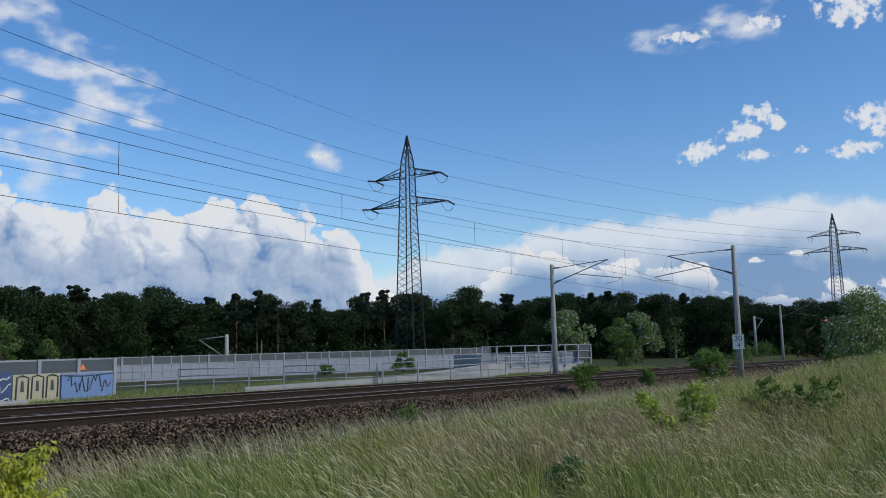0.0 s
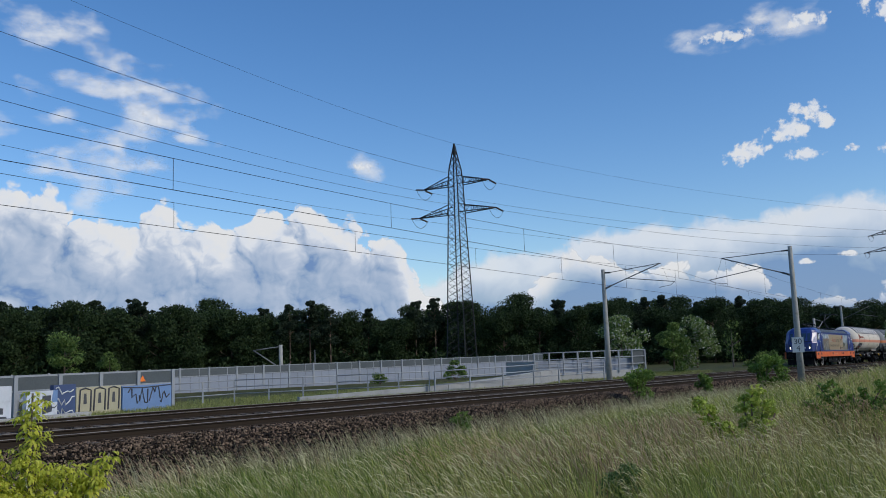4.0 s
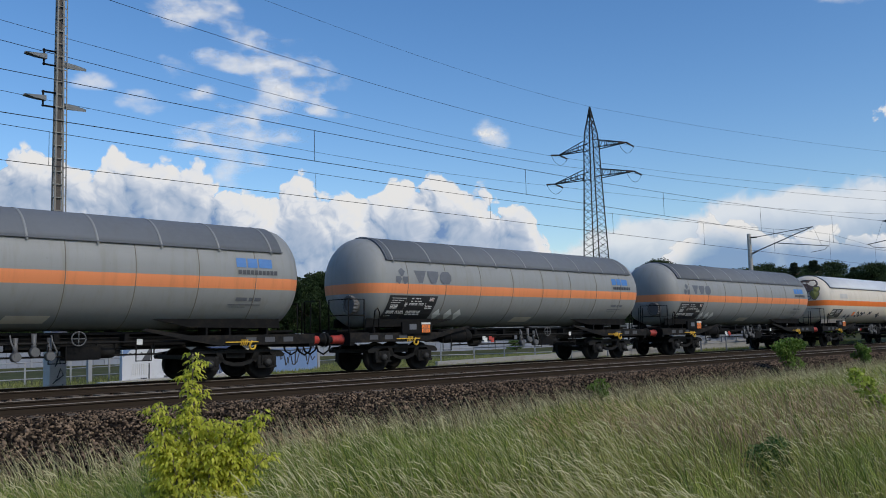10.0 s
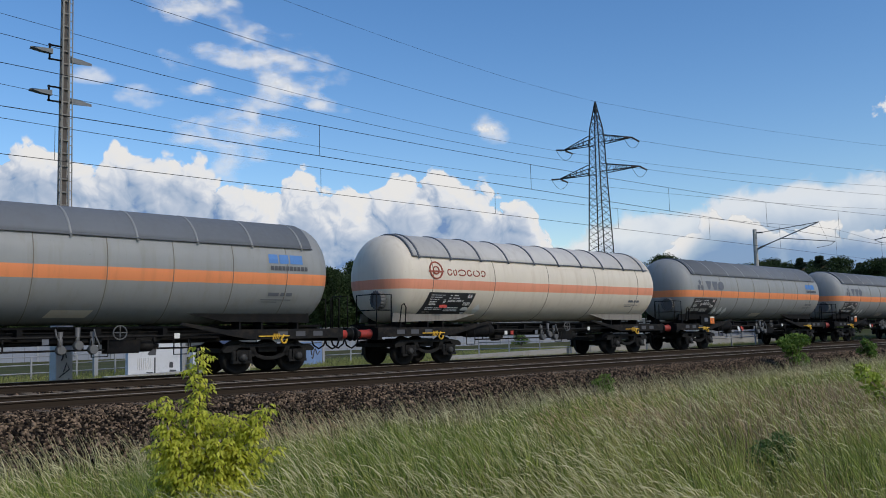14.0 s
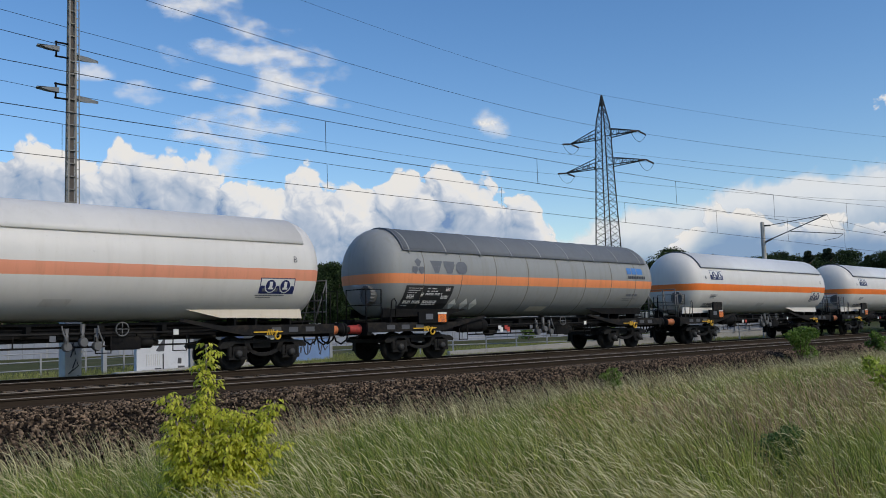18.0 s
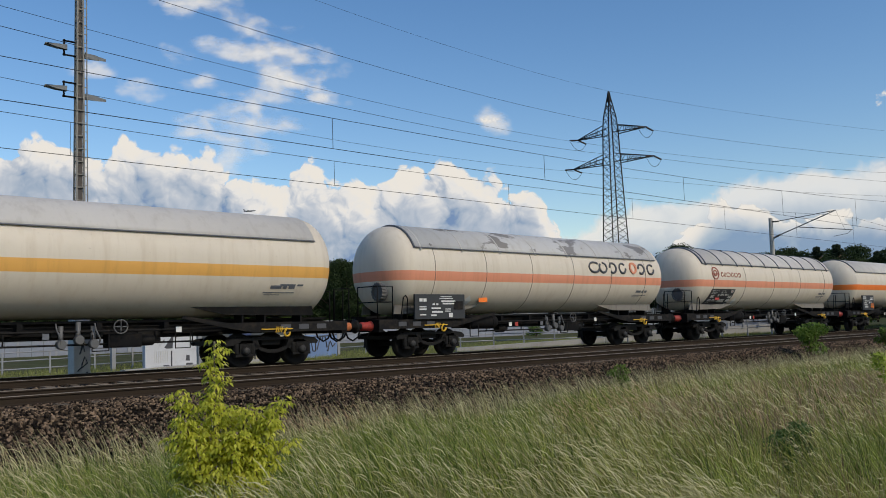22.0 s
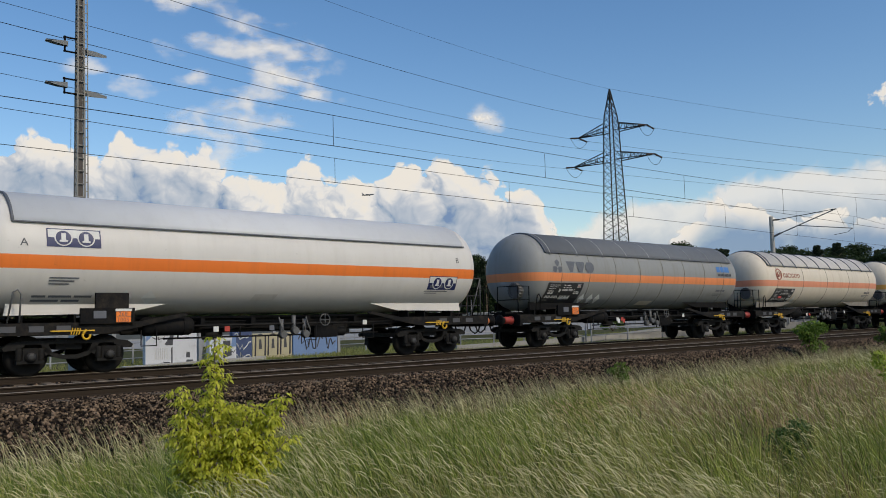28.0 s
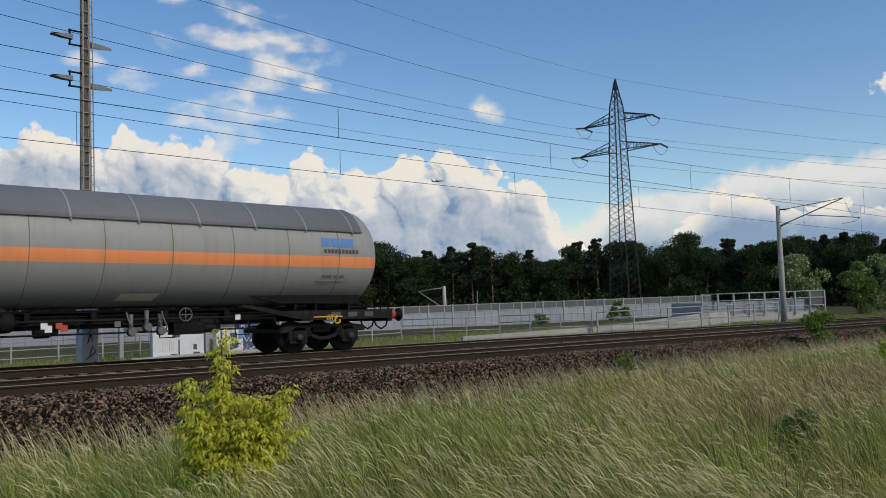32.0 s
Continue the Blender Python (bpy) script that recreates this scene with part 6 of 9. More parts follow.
def rock_shape(seed):
    bm = bmesh.new()
    bmesh.ops.create_cube(bm, size=1.5)
    rn = random.Random(seed)
    for v in bm.verts:
        v.co = Vector([c * rn.uniform(0.55, 1.2) for c in v.co])
        v.co.z *= 0.75
    vs = np.array([v.co for v in bm.verts])
    fs = [[v.index for v in f.verts] for f in bm.faces]
    bm.free()
    return vs, fs


SHOULDER = [(13.3, -1.15), (14.0, -0.85), (15.2, -0.28), (15.62, -0.21), (16.2, -0.19)]
# few bright stones among near-black ones: lit faces and shaded gaps as colour
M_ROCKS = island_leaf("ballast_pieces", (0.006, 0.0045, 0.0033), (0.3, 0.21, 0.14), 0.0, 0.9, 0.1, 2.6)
n = 90000
xs = -2 + 72 * rng.uniform(0, 1, n) ** 1.45
u = rng.uniform(0, 1, n)
ys = 13.3 + 2.8 * u
zs = np.interp(ys, [a for a, b in SHOULDER], [b for a, b in SHOULDER]) + GRADE * xs + 0.01
vs, fs = rock_shape(1)
sc = rng.uniform(0.019, 0.042, n) * (1 + np.maximum(0, xs - 25) / 60)
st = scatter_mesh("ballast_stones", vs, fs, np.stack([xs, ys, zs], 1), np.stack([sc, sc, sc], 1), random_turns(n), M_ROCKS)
tagged(st, "loose brown ballast stones on the track shoulder", "stones", kind="stuff")
n = 16000
xs = rng.uniform(-2, 70, n)
ys = rng.uniform(16.1, 24.0, n)
keep = np.min([abs(ys - (c + s * GAUGE / 2)) for c in (Y_NEAR, Y_FAR) for s in (-1, 1)], axis=0) > 0.12
xs, ys = xs[keep], ys[keep]
n = len(xs)
sc = rng.uniform(0.025, 0.05, n)
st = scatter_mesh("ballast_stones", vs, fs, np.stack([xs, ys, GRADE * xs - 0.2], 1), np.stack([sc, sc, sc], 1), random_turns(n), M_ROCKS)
tagged(st, "brown ballast stones between the sleepers", "stones", kind="stuff")


# ---- overhead line ----
def insulator(bm, a, b, r=0.055, n=5):
    a, b = Vector(a), Vector(b)
    for i in range(n):
        p, q = a + (b - a) * (i / n), a + (b - a) * ((i + 0.55) / n)
        bar(bm, p, q, r, 8)
    bar(bm, a, b, r * 0.5, 6)


def catenary_mast(x, y, top, side, y_mess, z_mess, z_contact):
    """Spun concrete mast with a swinging cantilever over one track."""
    base = rail_z(x) - 0.9
    m = tagged(empty("catenary_mast", pose(x, y, base)), "grey concrete catenary mast with a slanting cantilever arm", "catenary mast", "catenary masts")
    H = top - base
    bm = bmesh.new()
    lathe(bm, [(0.0, 0.21), (H * 0.5, 0.17), (H - 0.02, 0.125), (H, 0.11)], 14, axis="z")
    part("pole", fixed(bm), M_MASTC, m)
    dy = y_mess - y
    zt, zm, zc = H - 0.25, z_mess - base, z_contact - base
    bm = bmesh.new()
    insulator(bm, (0, side * 0.12, zt), (0, side * 0.55, zt - 0.01))
    bar(bm, (0, side * 0.5, zt), (0, dy, zm + 0.1), 0.022)
    part("top_stay", fixed(bm), M_WIRE, m)
    bm = bmesh.new()
    zl = zc + 0.35
    insulator(bm, (0, side * 0.15, zl - 0.1), (0, side * 0.6, zl + 0.08), 0.07)
    bar(bm, (0, side * 0.5, zl + 0.04), (0, dy, zm + 0.1), 0.035)
    part("cantilever_tube", fixed(bm), M_GALV, m)
    bm = bmesh.new()
    bar(bm, (0, dy * 0.42, zl + (zm + 0.1 - zl) * 0.36), (0, dy + side * 0.9, zc + 0.32), 0.026)
    part("registration_tube", fixed(bm), M_GALV, m)
    bm = bmesh.new()
    tube(bm, [(0, dy + side * 0.85, zc + 0.3), (0, dy + side * 0.6, zc + 0.12), (0, dy - side * 0.2, zc + 0.02)], 0.014)
    bar(bm, (0, dy, zm + 0.1), (0, dy + side * 0.5, zc + 0.32), 0.006, 4)
    part("steady_arm", fixed(bm), M_WIRE, m)
    return m


catenary_mast(52.5, 13.2, 6.95, 1, 17.4, 6.5, 4.95)
catenary_mast(51.1, 25.08, 6.5, -1, 20.95, 6.45, 4.95)
catenary_mast(123.5, 25.1, 5.68, -1, 21.5, 5.4, 3.7)


def overhead(yc, x_mid, half, name):
    """Messenger wire with its sag, contact wire and droppers."""
    w = tagged(empty("overhead_wire"), "thin dark catenary wire pair with droppers above the track", "overhead wire", "overhead wires")

    def zc(x):
        return 5.58 + rail_z(x)

    def zm(x):
        k = ((x - x_mid + half) % (2 * half)) - half
        return zc(x) + 0.78 + 1.0 * (k / half) ** 2

    bm = bmesh.new()
    xs = [-60 + 4 * i for i in range(76)]
    tube(bm, [(x, yc, zc(x)) for x in xs], 0.0085, 4)
    part("contact_wire", bm, M_WIRE, w)
    bm = bmesh.new()
    tube(bm, [(x, yc, zm(x)) for x in xs], 0.0075, 4)
    part("messenger_wire", bm, M_WIRE, w)
    for i in range(-6, 24):
        x = x_mid - 2.6 + i * 8.1
        if x < -50 or x > 180:
            continue
        bm = bmesh.new()
        bar(bm, (x, yc, zc(x)), (x, yc, zm(x)), 0.007, 4)
        part("dropper", bm, M_WIRE, w)


overhead(Y_NEAR + 0.1, 14.3, 37.5, "near")
overhead(Y_FAR - 0.1, 17.5, 37.0, "far")

# kilometre sign on the near mast
sg = tagged(empty("kilometre_sign", pose(52.3, 13.2, 1.0)), "white kilometre sign with black figures on a mast", "sign")
bm = bmesh.new()
box(bm, -0.02, 0.02, -0.33, 0.33, -0.45, 0.45)
bmesh.ops.bevel(bm, geom=bm.edges[:], offset=0.012, segments=1)
part("plate", bm, M_MARKW, sg)
for text, zz in (("30", 0.05), ("4", -0.36)):
    cu = bpy.data.curves.new("figures", "FONT")
    cu.body, cu.size, cu.align_x = text, 0.46, "CENTER"
    tmp = bpy.data.objects.new("figures", cu)
    me = bpy.data.meshes.new_from_object(tmp)
    bpy.data.objects.remove(tmp)
    for v in me.vertices:
        v.co = (-0.026, -v.co.x, v.co.y + zz)
    me.materials.clear()
    me.materials.append(M_MARKD)
    fo = new("figures", me)
    fo.parent = sg
sg.rotation_euler = (0, 0, radians(14))
sg.location = (52.5 - 0.24, 13.2 - 0.03, 0.95)

# ---- radio mast with antenna fins ----
rm = tagged(empty("radio_mast", pose(8.42, 26.0, -0.85)), "slender lattice radio mast with ladder and antenna fins", "radio mast")
HM = 17.0
M_MAST = surface("galvanised_mast_steel", (0.21, 0.2, 0.18), 0.6, vary=0.2, scale=2, fine=20, bump=0.05, spec=0.3)
M_DUCT = surface("grey_cable_duct", (0.17, 0.18, 0.185), 0.7, vary=0.25, scale=2, fine=20, spec=0.2)


def mast_w(z):
    return 0.145 - 0.0052 * z


bm = bmesh.new()
box(bm, -0.235, 0.235, -0.29, 0.29, 0.0, 2.95)
bmesh.ops.bevel(bm, geom=bm.edges[:], offset=0.02, segments=1)
foot = part("base_casing", bm, surface("pale_casing_paint", (0.62, 0.62, 0.6), 0.7, vary=0.12, scale=1.5, fine=25, dirt=(0.42, 0.41, 0.38), dirt_at=0.62), rm, "pale base casing with black scrawls")
bm = bmesh.new()
rn = random.Random(2)
for z0 in (0.35, 0.8, 1.3, 1.75):
    pts = [(rn.uniform(-0.16, 0.16), -0.3, z0 + rn.uniform(-0.2, 0.25)) for i in range(6)]
    tube(bm, pts, 0.018, 4)
part("scrawl", fixed(bm), M_MARKD, foot)
for sx in (-1, 1):
    for sy in (-1, 1):
        bm = bmesh.new()
        bar(bm, (sx * mast_w(2.9), sy * mast_w(2.9), 2.9), (sx * mast_w(HM), sy * mast_w(HM), HM), 0.035, 4)
        part("mast_leg", fixed(bm), M_MAST, rm)
for i in range(36):
    bm = bmesh.new()
    z = 3.0 + i * 0.4
    w0 = mast_w(z)
    for a, b in (((-1, -1), (1, -1)), ((1, -1), (1, 1)), ((1, 1), (-1, 1)), ((-1, 1), (-1, -1))):
        bar(bm, (a[0] * w0, a[1] * w0, z), (b[0] * w0, b[1] * w0, z), 0.02, 4)
    part("brace", fixed(bm), M_MAST, rm)
bm = bmesh.new()
w0, w1 = mast_w(3.0) - 0.05, mast_w(HM) - 0.05
loft_s(bm, [[(-w, -w, z), (w, -w, z), (w, w, z), (-w, w, z)] for z, w in ((2.9, w0), (HM, w1))])
part("cable_duct", fixed(bm), surface("dark_mast_core", (0.085, 0.075, 0.068), 0.7, vary=0.25, scale=2, fine=20, spec=0.2), rm)
bm = bmesh.new()
for i in range(48):
    z = 2.9 + i * 0.28
    bar(bm, (mast_w(z) + 0.02, -0.1, z), (mast_w(z) + 0.1, -0.1, z), 0.015, 4)
bar(bm, (mast_w(2.9) + 0.1, -0.1, 2.9), (mast_w(HM) + 0.1, -0.1, HM), 0.02, 4)
part("ladder", fixed(bm), M_MAST, rm)
for z in (9.12, 10.42):
    for sx in (-1, 1):
        bm = bmesh.new()
        ln, zz = 0.64, (0.12 if sx < 0 else -0.05)
        secs = []
        for s, hgt in ((0.0, 0.16), (0.5, 0.15), (1.0, 0.06)):
            x = sx * (mast_w(z) + (0.28 if sx < 0 else 0.06) + ln * s)
            secs.append([(x, -0.06, z + zz - hgt / 2 - 0.06 * s * (1 if sx > 0 else -1)), (x, -0.06, z + zz + hgt / 2 - 0.04 * s), (x, 0.06, z + zz + hgt / 2 - 0.04 * s), (x, 0.06, z + zz - hgt / 2)])
        loft_s(bm, secs)
        part("antenna", fixed(bm), M_DUCT, rm, "tapered grey antenna fin")
    bm = bmesh.new()
    for dz in (-0.12, 0.32):
        bar(bm, (-mast_w(z), 0, z + dz), (-mast_w(z) - 0.4, 0, z + dz), 0.03, 6)
    bar(bm, (-mast_w(z) - 0.36, 0, z - 0.15), (-mast_w(z) - 0.36, 0, z + 0.36), 0.03, 6)
    part("bracket", fixed(bm), M_BLACK, rm)


# ---- power line ----
def pylon(x, y, ground, top, arms, turn, k=1.0):
    """Lattice tower: four corner legs, cross bracing, two cross-arms with strain insulators and loops."""
    p = tagged(empty("power_pylon", pose(x, y, ground, 0, 0, turn)), "dark steel lattice power pylon with two cross-arms", "pylon", "power pylons")
    H = top - ground
    neck = H - 9.0 * k

    def w(z):
        if z < neck:
            return (1.6 - 0.75 * z / neck) * k
        if z < H - 4.5 * k:
            return 0.85 * k - 0.1 * k * (z - neck) / (H - 4.5 * k - neck)
        return max(0.03, 0.75 * k * (H - z) / (4.5 * k))

    zs = [H * i / 17 for i in range(17)] + [H - 0.05]
    for sx in (-1, 1):
        for sy in (-1, 1):
            bm = bmesh.new()
            tube(bm, [(sx * w(a), sy * w(a), a) for a in zs], 0.11 * k, 4)
            part("corner_leg", fixed(bm), M_LATTICE, p)
    for c0, c1 in (((-1, -1), (1, -1)), ((1, -1), (1, 1)), ((1, 1), (-1, 1)), ((-1, 1), (-1, -1))):
        half = [H * i / 34 for i in range(35)]
        half[-1] = H - 0.05
        for flip in (0, 1):
            bm = bmesh.new()
            tube(bm, [((c0 if (i + flip) % 2 else c1)[0] * w(u), (c0 if (i + flip) % 2 else c1)[1] * w(u), u) for i, u in enumerate(half)], 0.062 * k, 4)
            part("bracing", bm, M_LATTICE, p)
    tips = [Vector((0, 0, H))]
    for z, half in arms:
        z -= ground
        bm = bmesh.new()
        for sy in (-1, 1):
            ww = w(z)
            tip = Vector((0, sy * half, z))
            for sx in (-1, 1):
                bar(bm, (sx * ww, sy * ww, z), tip, 0.085 * k, 4)
                bar(bm, (sx * ww, sy * ww, z + 1.2 * k), tip, 0.07 * k, 4)
                for i in range(1, 5):
                    t0, t1 = i / 5, (i + 0.5) / 5
                    lo = Vector((sx * ww * (1 - t0), sy * (ww + (half - ww) * t0), z))
                    hi = Vector((sx * ww * (1 - t1), sy * (ww + (half - ww) * t1), z + 1.2 * k * (1 - t1)))
                    hi0 = Vector((sx * ww * (1 - t0), sy * (ww + (half - ww) * t0), z + 1.2 * k * (1 - t0)))
                    bar(bm, lo, hi0, 0.045 * k, 4)
                    bar(bm, lo, hi, 0.045 * k, 4)
        part("cross_arm", fixed(bm), M_LATTICE, p)
        for sy in (-1, 1):
            for yy in (half - 0.2,):
                bm = bmesh.new()
                for sx in (-1, 1):
                    insulator(bm, (sx * 0.25, sy * yy, z - 0.02), (sx * 2.1 * k, sy * yy, z - 0.28), 0.12 * k, 8)
                part("strain_insulator", fixed(bm), M_INSUL, p)
                bm = bmesh.new()
                pts = [(sx2 * 2.1 * k, sy * yy, z - 0.28 - 1.2 * k * (1 - sx2 * sx2)) for sx2 in [-1 + i / 5 for i in range(11)]]
                tube(bm, pts, 0.03, 4)
                part("jumper_loop", bm, M_WIRE, p)
                tips.append(Vector((0, sy * yy, z - 0.28)))
    m = pose(x, y, ground, 0, 0, turn)
    return [m @ t for t in tips]


A1 = [(25.6, 5.8), (21.4, 6.8)]
tips1 = pylon(95.34, 69.53, -1.6, 31.83, A1, 4.0)
tips2 = pylon(198.0, 28.0, -3.4, 28.2, [(23.4, 5.2), (19.8, 6.3)], -8.0, 0.85)
shift = Vector((-194.0, -48.4, 0))
bm_all = tagged(empty("power_line"), "thin power line conductors strung between the pylons", "power line")
for i, (a, b) in enumerate(zip(tips1, tips2)):
    bm = bmesh.new()
    pts = [a + shift * u + Vector((0, 0, -4 * (4.5 if i in (2, 4) else 6.0) * u * (1 - u))) for u in [k / 28 for k in range(29)]]
    tube(bm, pts, 0.016 if i else 0.013, 4)
    pts = [a + (b - a) * u + Vector((0, 0, -4 * 1.8 * u * (1 - u))) for u in [k / 14 for k in range(15)]]
    tube(bm, pts, 0.018 if i else 0.014, 4)
    part("conductor", bm, M_WIRE, bm_all)


# ---- noise wall, railings, sprayed walls beyond the line ----
M_MESH = surface("dark_glazing", (0.075, 0.085, 0.09), 0.35, vary=0.2, scale=1, fine=12, bump=0.0)
M_SPRAY_CREAM = surface("cream_spray", (0.42, 0.38, 0.25), 0.7, vary=0.12, scale=1.2)
M_SPRAY_BLUE = surface("sky_blue_spray", (0.15, 0.24, 0.42), 0.7, vary=0.2, scale=1.2)
M_SPRAY_DARKBLUE = surface("navy_spray", (0.05, 0.075, 0.16), 0.7, vary=0.2, scale=1.5)
M_SPRAY_WHITE = surface("white_spray", (0.55, 0.57, 0.6), 0.75, vary=0.12, scale=1.0, dirt=(0.4, 0.41, 0.43), dirt_at=0.64)

WD = Vector((2.425, -0.602, 0)).normalized()
wall = tagged(empty("noise_wall", pose(43.43, 58.12, 0, 0, 0, math.degrees(math.atan2(WD.y, WD.x)))), "pale noise barrier wall with glazed upper panels and posts", "noise barrier", kind="structure")
for k in range(-16, 16):
    x = k * 2.5
    bt = -1.4
    po = shared("post", "wall_post", lambda: (lambda b: (box(b, -0.07, 0.07, -0.1, 0.08, -1.4, 0.78), fixed(b))[-1])(bmesh.new()), M_FRAME, wall)
    po.location = (x, 0, 0)
    pa = shared("panel", "wall_panel", lambda: (lambda b: (box(b, 0.08, 2.42, -0.03, 0.06, -1.4, 0.02), fixed(b))[-1])(bmesh.new()), M_WALLPANEL, wall)
    pa.location = (x, 0, 0)
    gl = shared("glazing", "wall_glass", lambda: (lambda b: (box(b, 0.1, 2.4, -0.01, 0.01, 0.08, 0.68), fixed(b))[-1])(bmesh.new()), M_MESH, wall)
    gl.location = (x, 0, 0)
    fr = shared("glazing_frame", "wall_frame", lambda: (lambda b: (box(b, 0.08, 2.42, -0.04, 0.04, 0.66, 0.72), box(b, 0.08, 2.42, -0.04, 0.04, 0.02, 0.09), box(b, 1.6, 1.66, -0.05, 0.04, 0.09, 0.66), fixed(b))[-1])(bmesh.new()), M_FRAME, wall)
    fr.location = (x, 0, 0)
    jt = shared("panel_joint", "wall_joint", lambda: (lambda b: (box(b, 0.86, 0.89, -0.036, 0.0, -1.4, 0.0), box(b, 1.62, 1.65, -0.036, 0.0, -1.4, 0.0), box(b, 0.08, 2.42, -0.045, 0.0, 0.0, 0.03), fixed(b))[-1])(bmesh.new()), M_MARKG, wall)
    jt.location = (x, 0, 0)


def run(p0, p1):
    """Local frame along a line on the ground: origin at p0, x towards p1."""
    d = Vector(p1) - Vector(p0)
    return pose(p0[0], p0[1], 0, 0, 0, math.degrees(math.atan2(d.y, d.x))), math.hypot(d.x, d.y)


def fence(pts, z0, height, spacing, rails=3, r=0.035, mat=None):
    for p0, p1 in zip(pts, pts[1:]):
        m, ln = run(p0, p1)
        f = tagged(empty("railing", m), "galvanised steel guard railing with three bars", "railing", "railings")
        n = max(1, round(ln / spacing))
        za, zb = p0[2], p1[2]
        for i in range(n + (1 if p1 is pts[-1] else 0)):
            x = ln * i / n
            po = shared("post", "rail_post%.2f" % height, lambda: (lambda b: (box(b, -r, r, -r, r, -0.5, height), fixed(b))[-1])(bmesh.new()), M_FRAME, f)
            po.location = (x, 0, za + (zb - za) * i / n)
        for k in range(rails):
            bm = bmesh.new()
            bar(bm, (0, 0, za + height * (1 - 0.38 * k)), (ln, 0, zb + height * (1 - 0.38 * k)), r * 0.8, 6)
            part("rail_bar", bm, M_FRAME, f)


fence([(27.0, 39.6, -0.95), (30.6, 38.6, -0.9), (34.3, 34.0, -0.85), (37.3, 29.6, -0.8)], 0, 1.0, 2.0)
fence([(37.3, 29.2, -0.8), (45.0, 27.3, -0.72), (53.0, 26.4, -0.75)], 0, 1.0, 2.6, 3, 0.04)
fence([(4.0, 41.5, -1.05), (14.0, 41.0, -1.05), (23.0, 40.6, -1.0)], 0, 1.0, 2.0)

# concrete coping of the ramp
for p0, p1 in (((30.0, 32.6, -0.8), (38.7, 29.4, -0.62)), ((38.7, 29.4, -0.62), (46.8, 28.0, -0.2)), ((46.8, 28.0, -0.2), (52.5, 29.8, -0.25))):
    m, ln = run(p0, p1)
    bm = bmesh.new()
    v = [bm.verts.new(q) for q in ((0, -0.15, -1.4), (ln, -0.15, -1.4), (ln, -0.15, p1[2]), (0, -0.15, p0[2]), (0, 0.2, -1.4), (ln, 0.2, -1.4), (ln, 0.2, p1[2]), (0, 0.2, p0[2]))]
    for f in ((0, 1, 2, 3), (7, 6, 5, 4), (3, 2, 6, 7), (0, 4, 5, 1), (0, 3, 7, 4), (1, 5, 6, 2)):
        bm.faces.new([v[i] for i in f])
    c = tagged(mesh_ob("parapet", fixed(bm), M_CONCRETE), "low pale concrete parapet along the ramp", "parapet", "ramp parapets")
    c.matrix_basis = m

# bridge head with tall railing and pale panels
m, ln = run((51.8, 31.3, 0), (61.0, 26.8, 0))
bh = tagged(empty("bridge_parapet", m), "pale concrete parapet with tall railing frames", "bridge parapet")
bm = bmesh.new()
box(bm, 0.3, ln - 0.5, 0.3, 0.55, -1.3, 0.36)
part("parapet_wall", fixed(bm), M_WALLPANEL, bh)
bm = bmesh.new()
box(bm, 0.25, 0.5, 0.3, 4.5, -1.3, 0.34)
part("return_wall", fixed(bm), M_CONCRETE, bh)
bm = bmesh.new()
box(bm, -0.3, ln, 0.1, 0.9, -1.5, -0.55)
part("footing", fixed(bm), M_CONCRETE, bh)
for i in range(9):
    bm = bmesh.new()
    x = ln * i / 8
    box(bm, x - 0.05, x + 0.05, -0.05, 0.05, -0.7, 0.98)
    part("post", fixed(bm), M_FRAME, bh)
for z in (0.95, -0.1, 0.45):
    bm = bmesh.new()
    bar(bm, (0, 0, z), (ln, 0, z), 0.035, 6)
    part("rail_bar", bm, M_FRAME, bh)
bm = bmesh.new()
box(bm, ln - 1.3, ln, 0.06, 0.1, -0.1, 0.9)
part("grille", fixed(bm), M_MESH, bh)


def sprayed_wall(name, p0, p1, z0, z1, mat, label, seed, thick=0.22, drawing=None):
    m, ln = run(p0, p1)
    ob = tagged(empty(name, m), label, "wall", "sprayed walls")
    bm = bmesh.new()
    box(bm, 0, ln, 0, thick, z0 - 0.4, z1)
    bmesh.ops.bevel(bm, geom=bm.edges[:], offset=0.015, segments=1)
    part("block", bm, mat, ob)
    rn = random.Random(seed)
    if drawing:
        drawing(ob, ln, z0, z1, rn)
    return ob


def blob(parent, pts, mat, y=-0.006, name="spray_paint"):
    bm = bmesh.new()
    bm.faces.new([bm.verts.new((x, y, z)) for x, z in pts])
    return part(name, bm, mat, parent)


def stroke(parent, pts, r, mat, y=-0.012):
    bm = bmesh.new()
    tube(bm, [(x, y, z) for x, z in pts], r, 4)
    return part("spray_line", bm, mat, parent)


def wavy(rn, x0, x1, z0, z1, n):
    return [(x0 + (x1 - x0) * i / (n - 1) + rn.uniform(-0.08, 0.08), rn.uniform(z0, z1)) for i in range(n)]


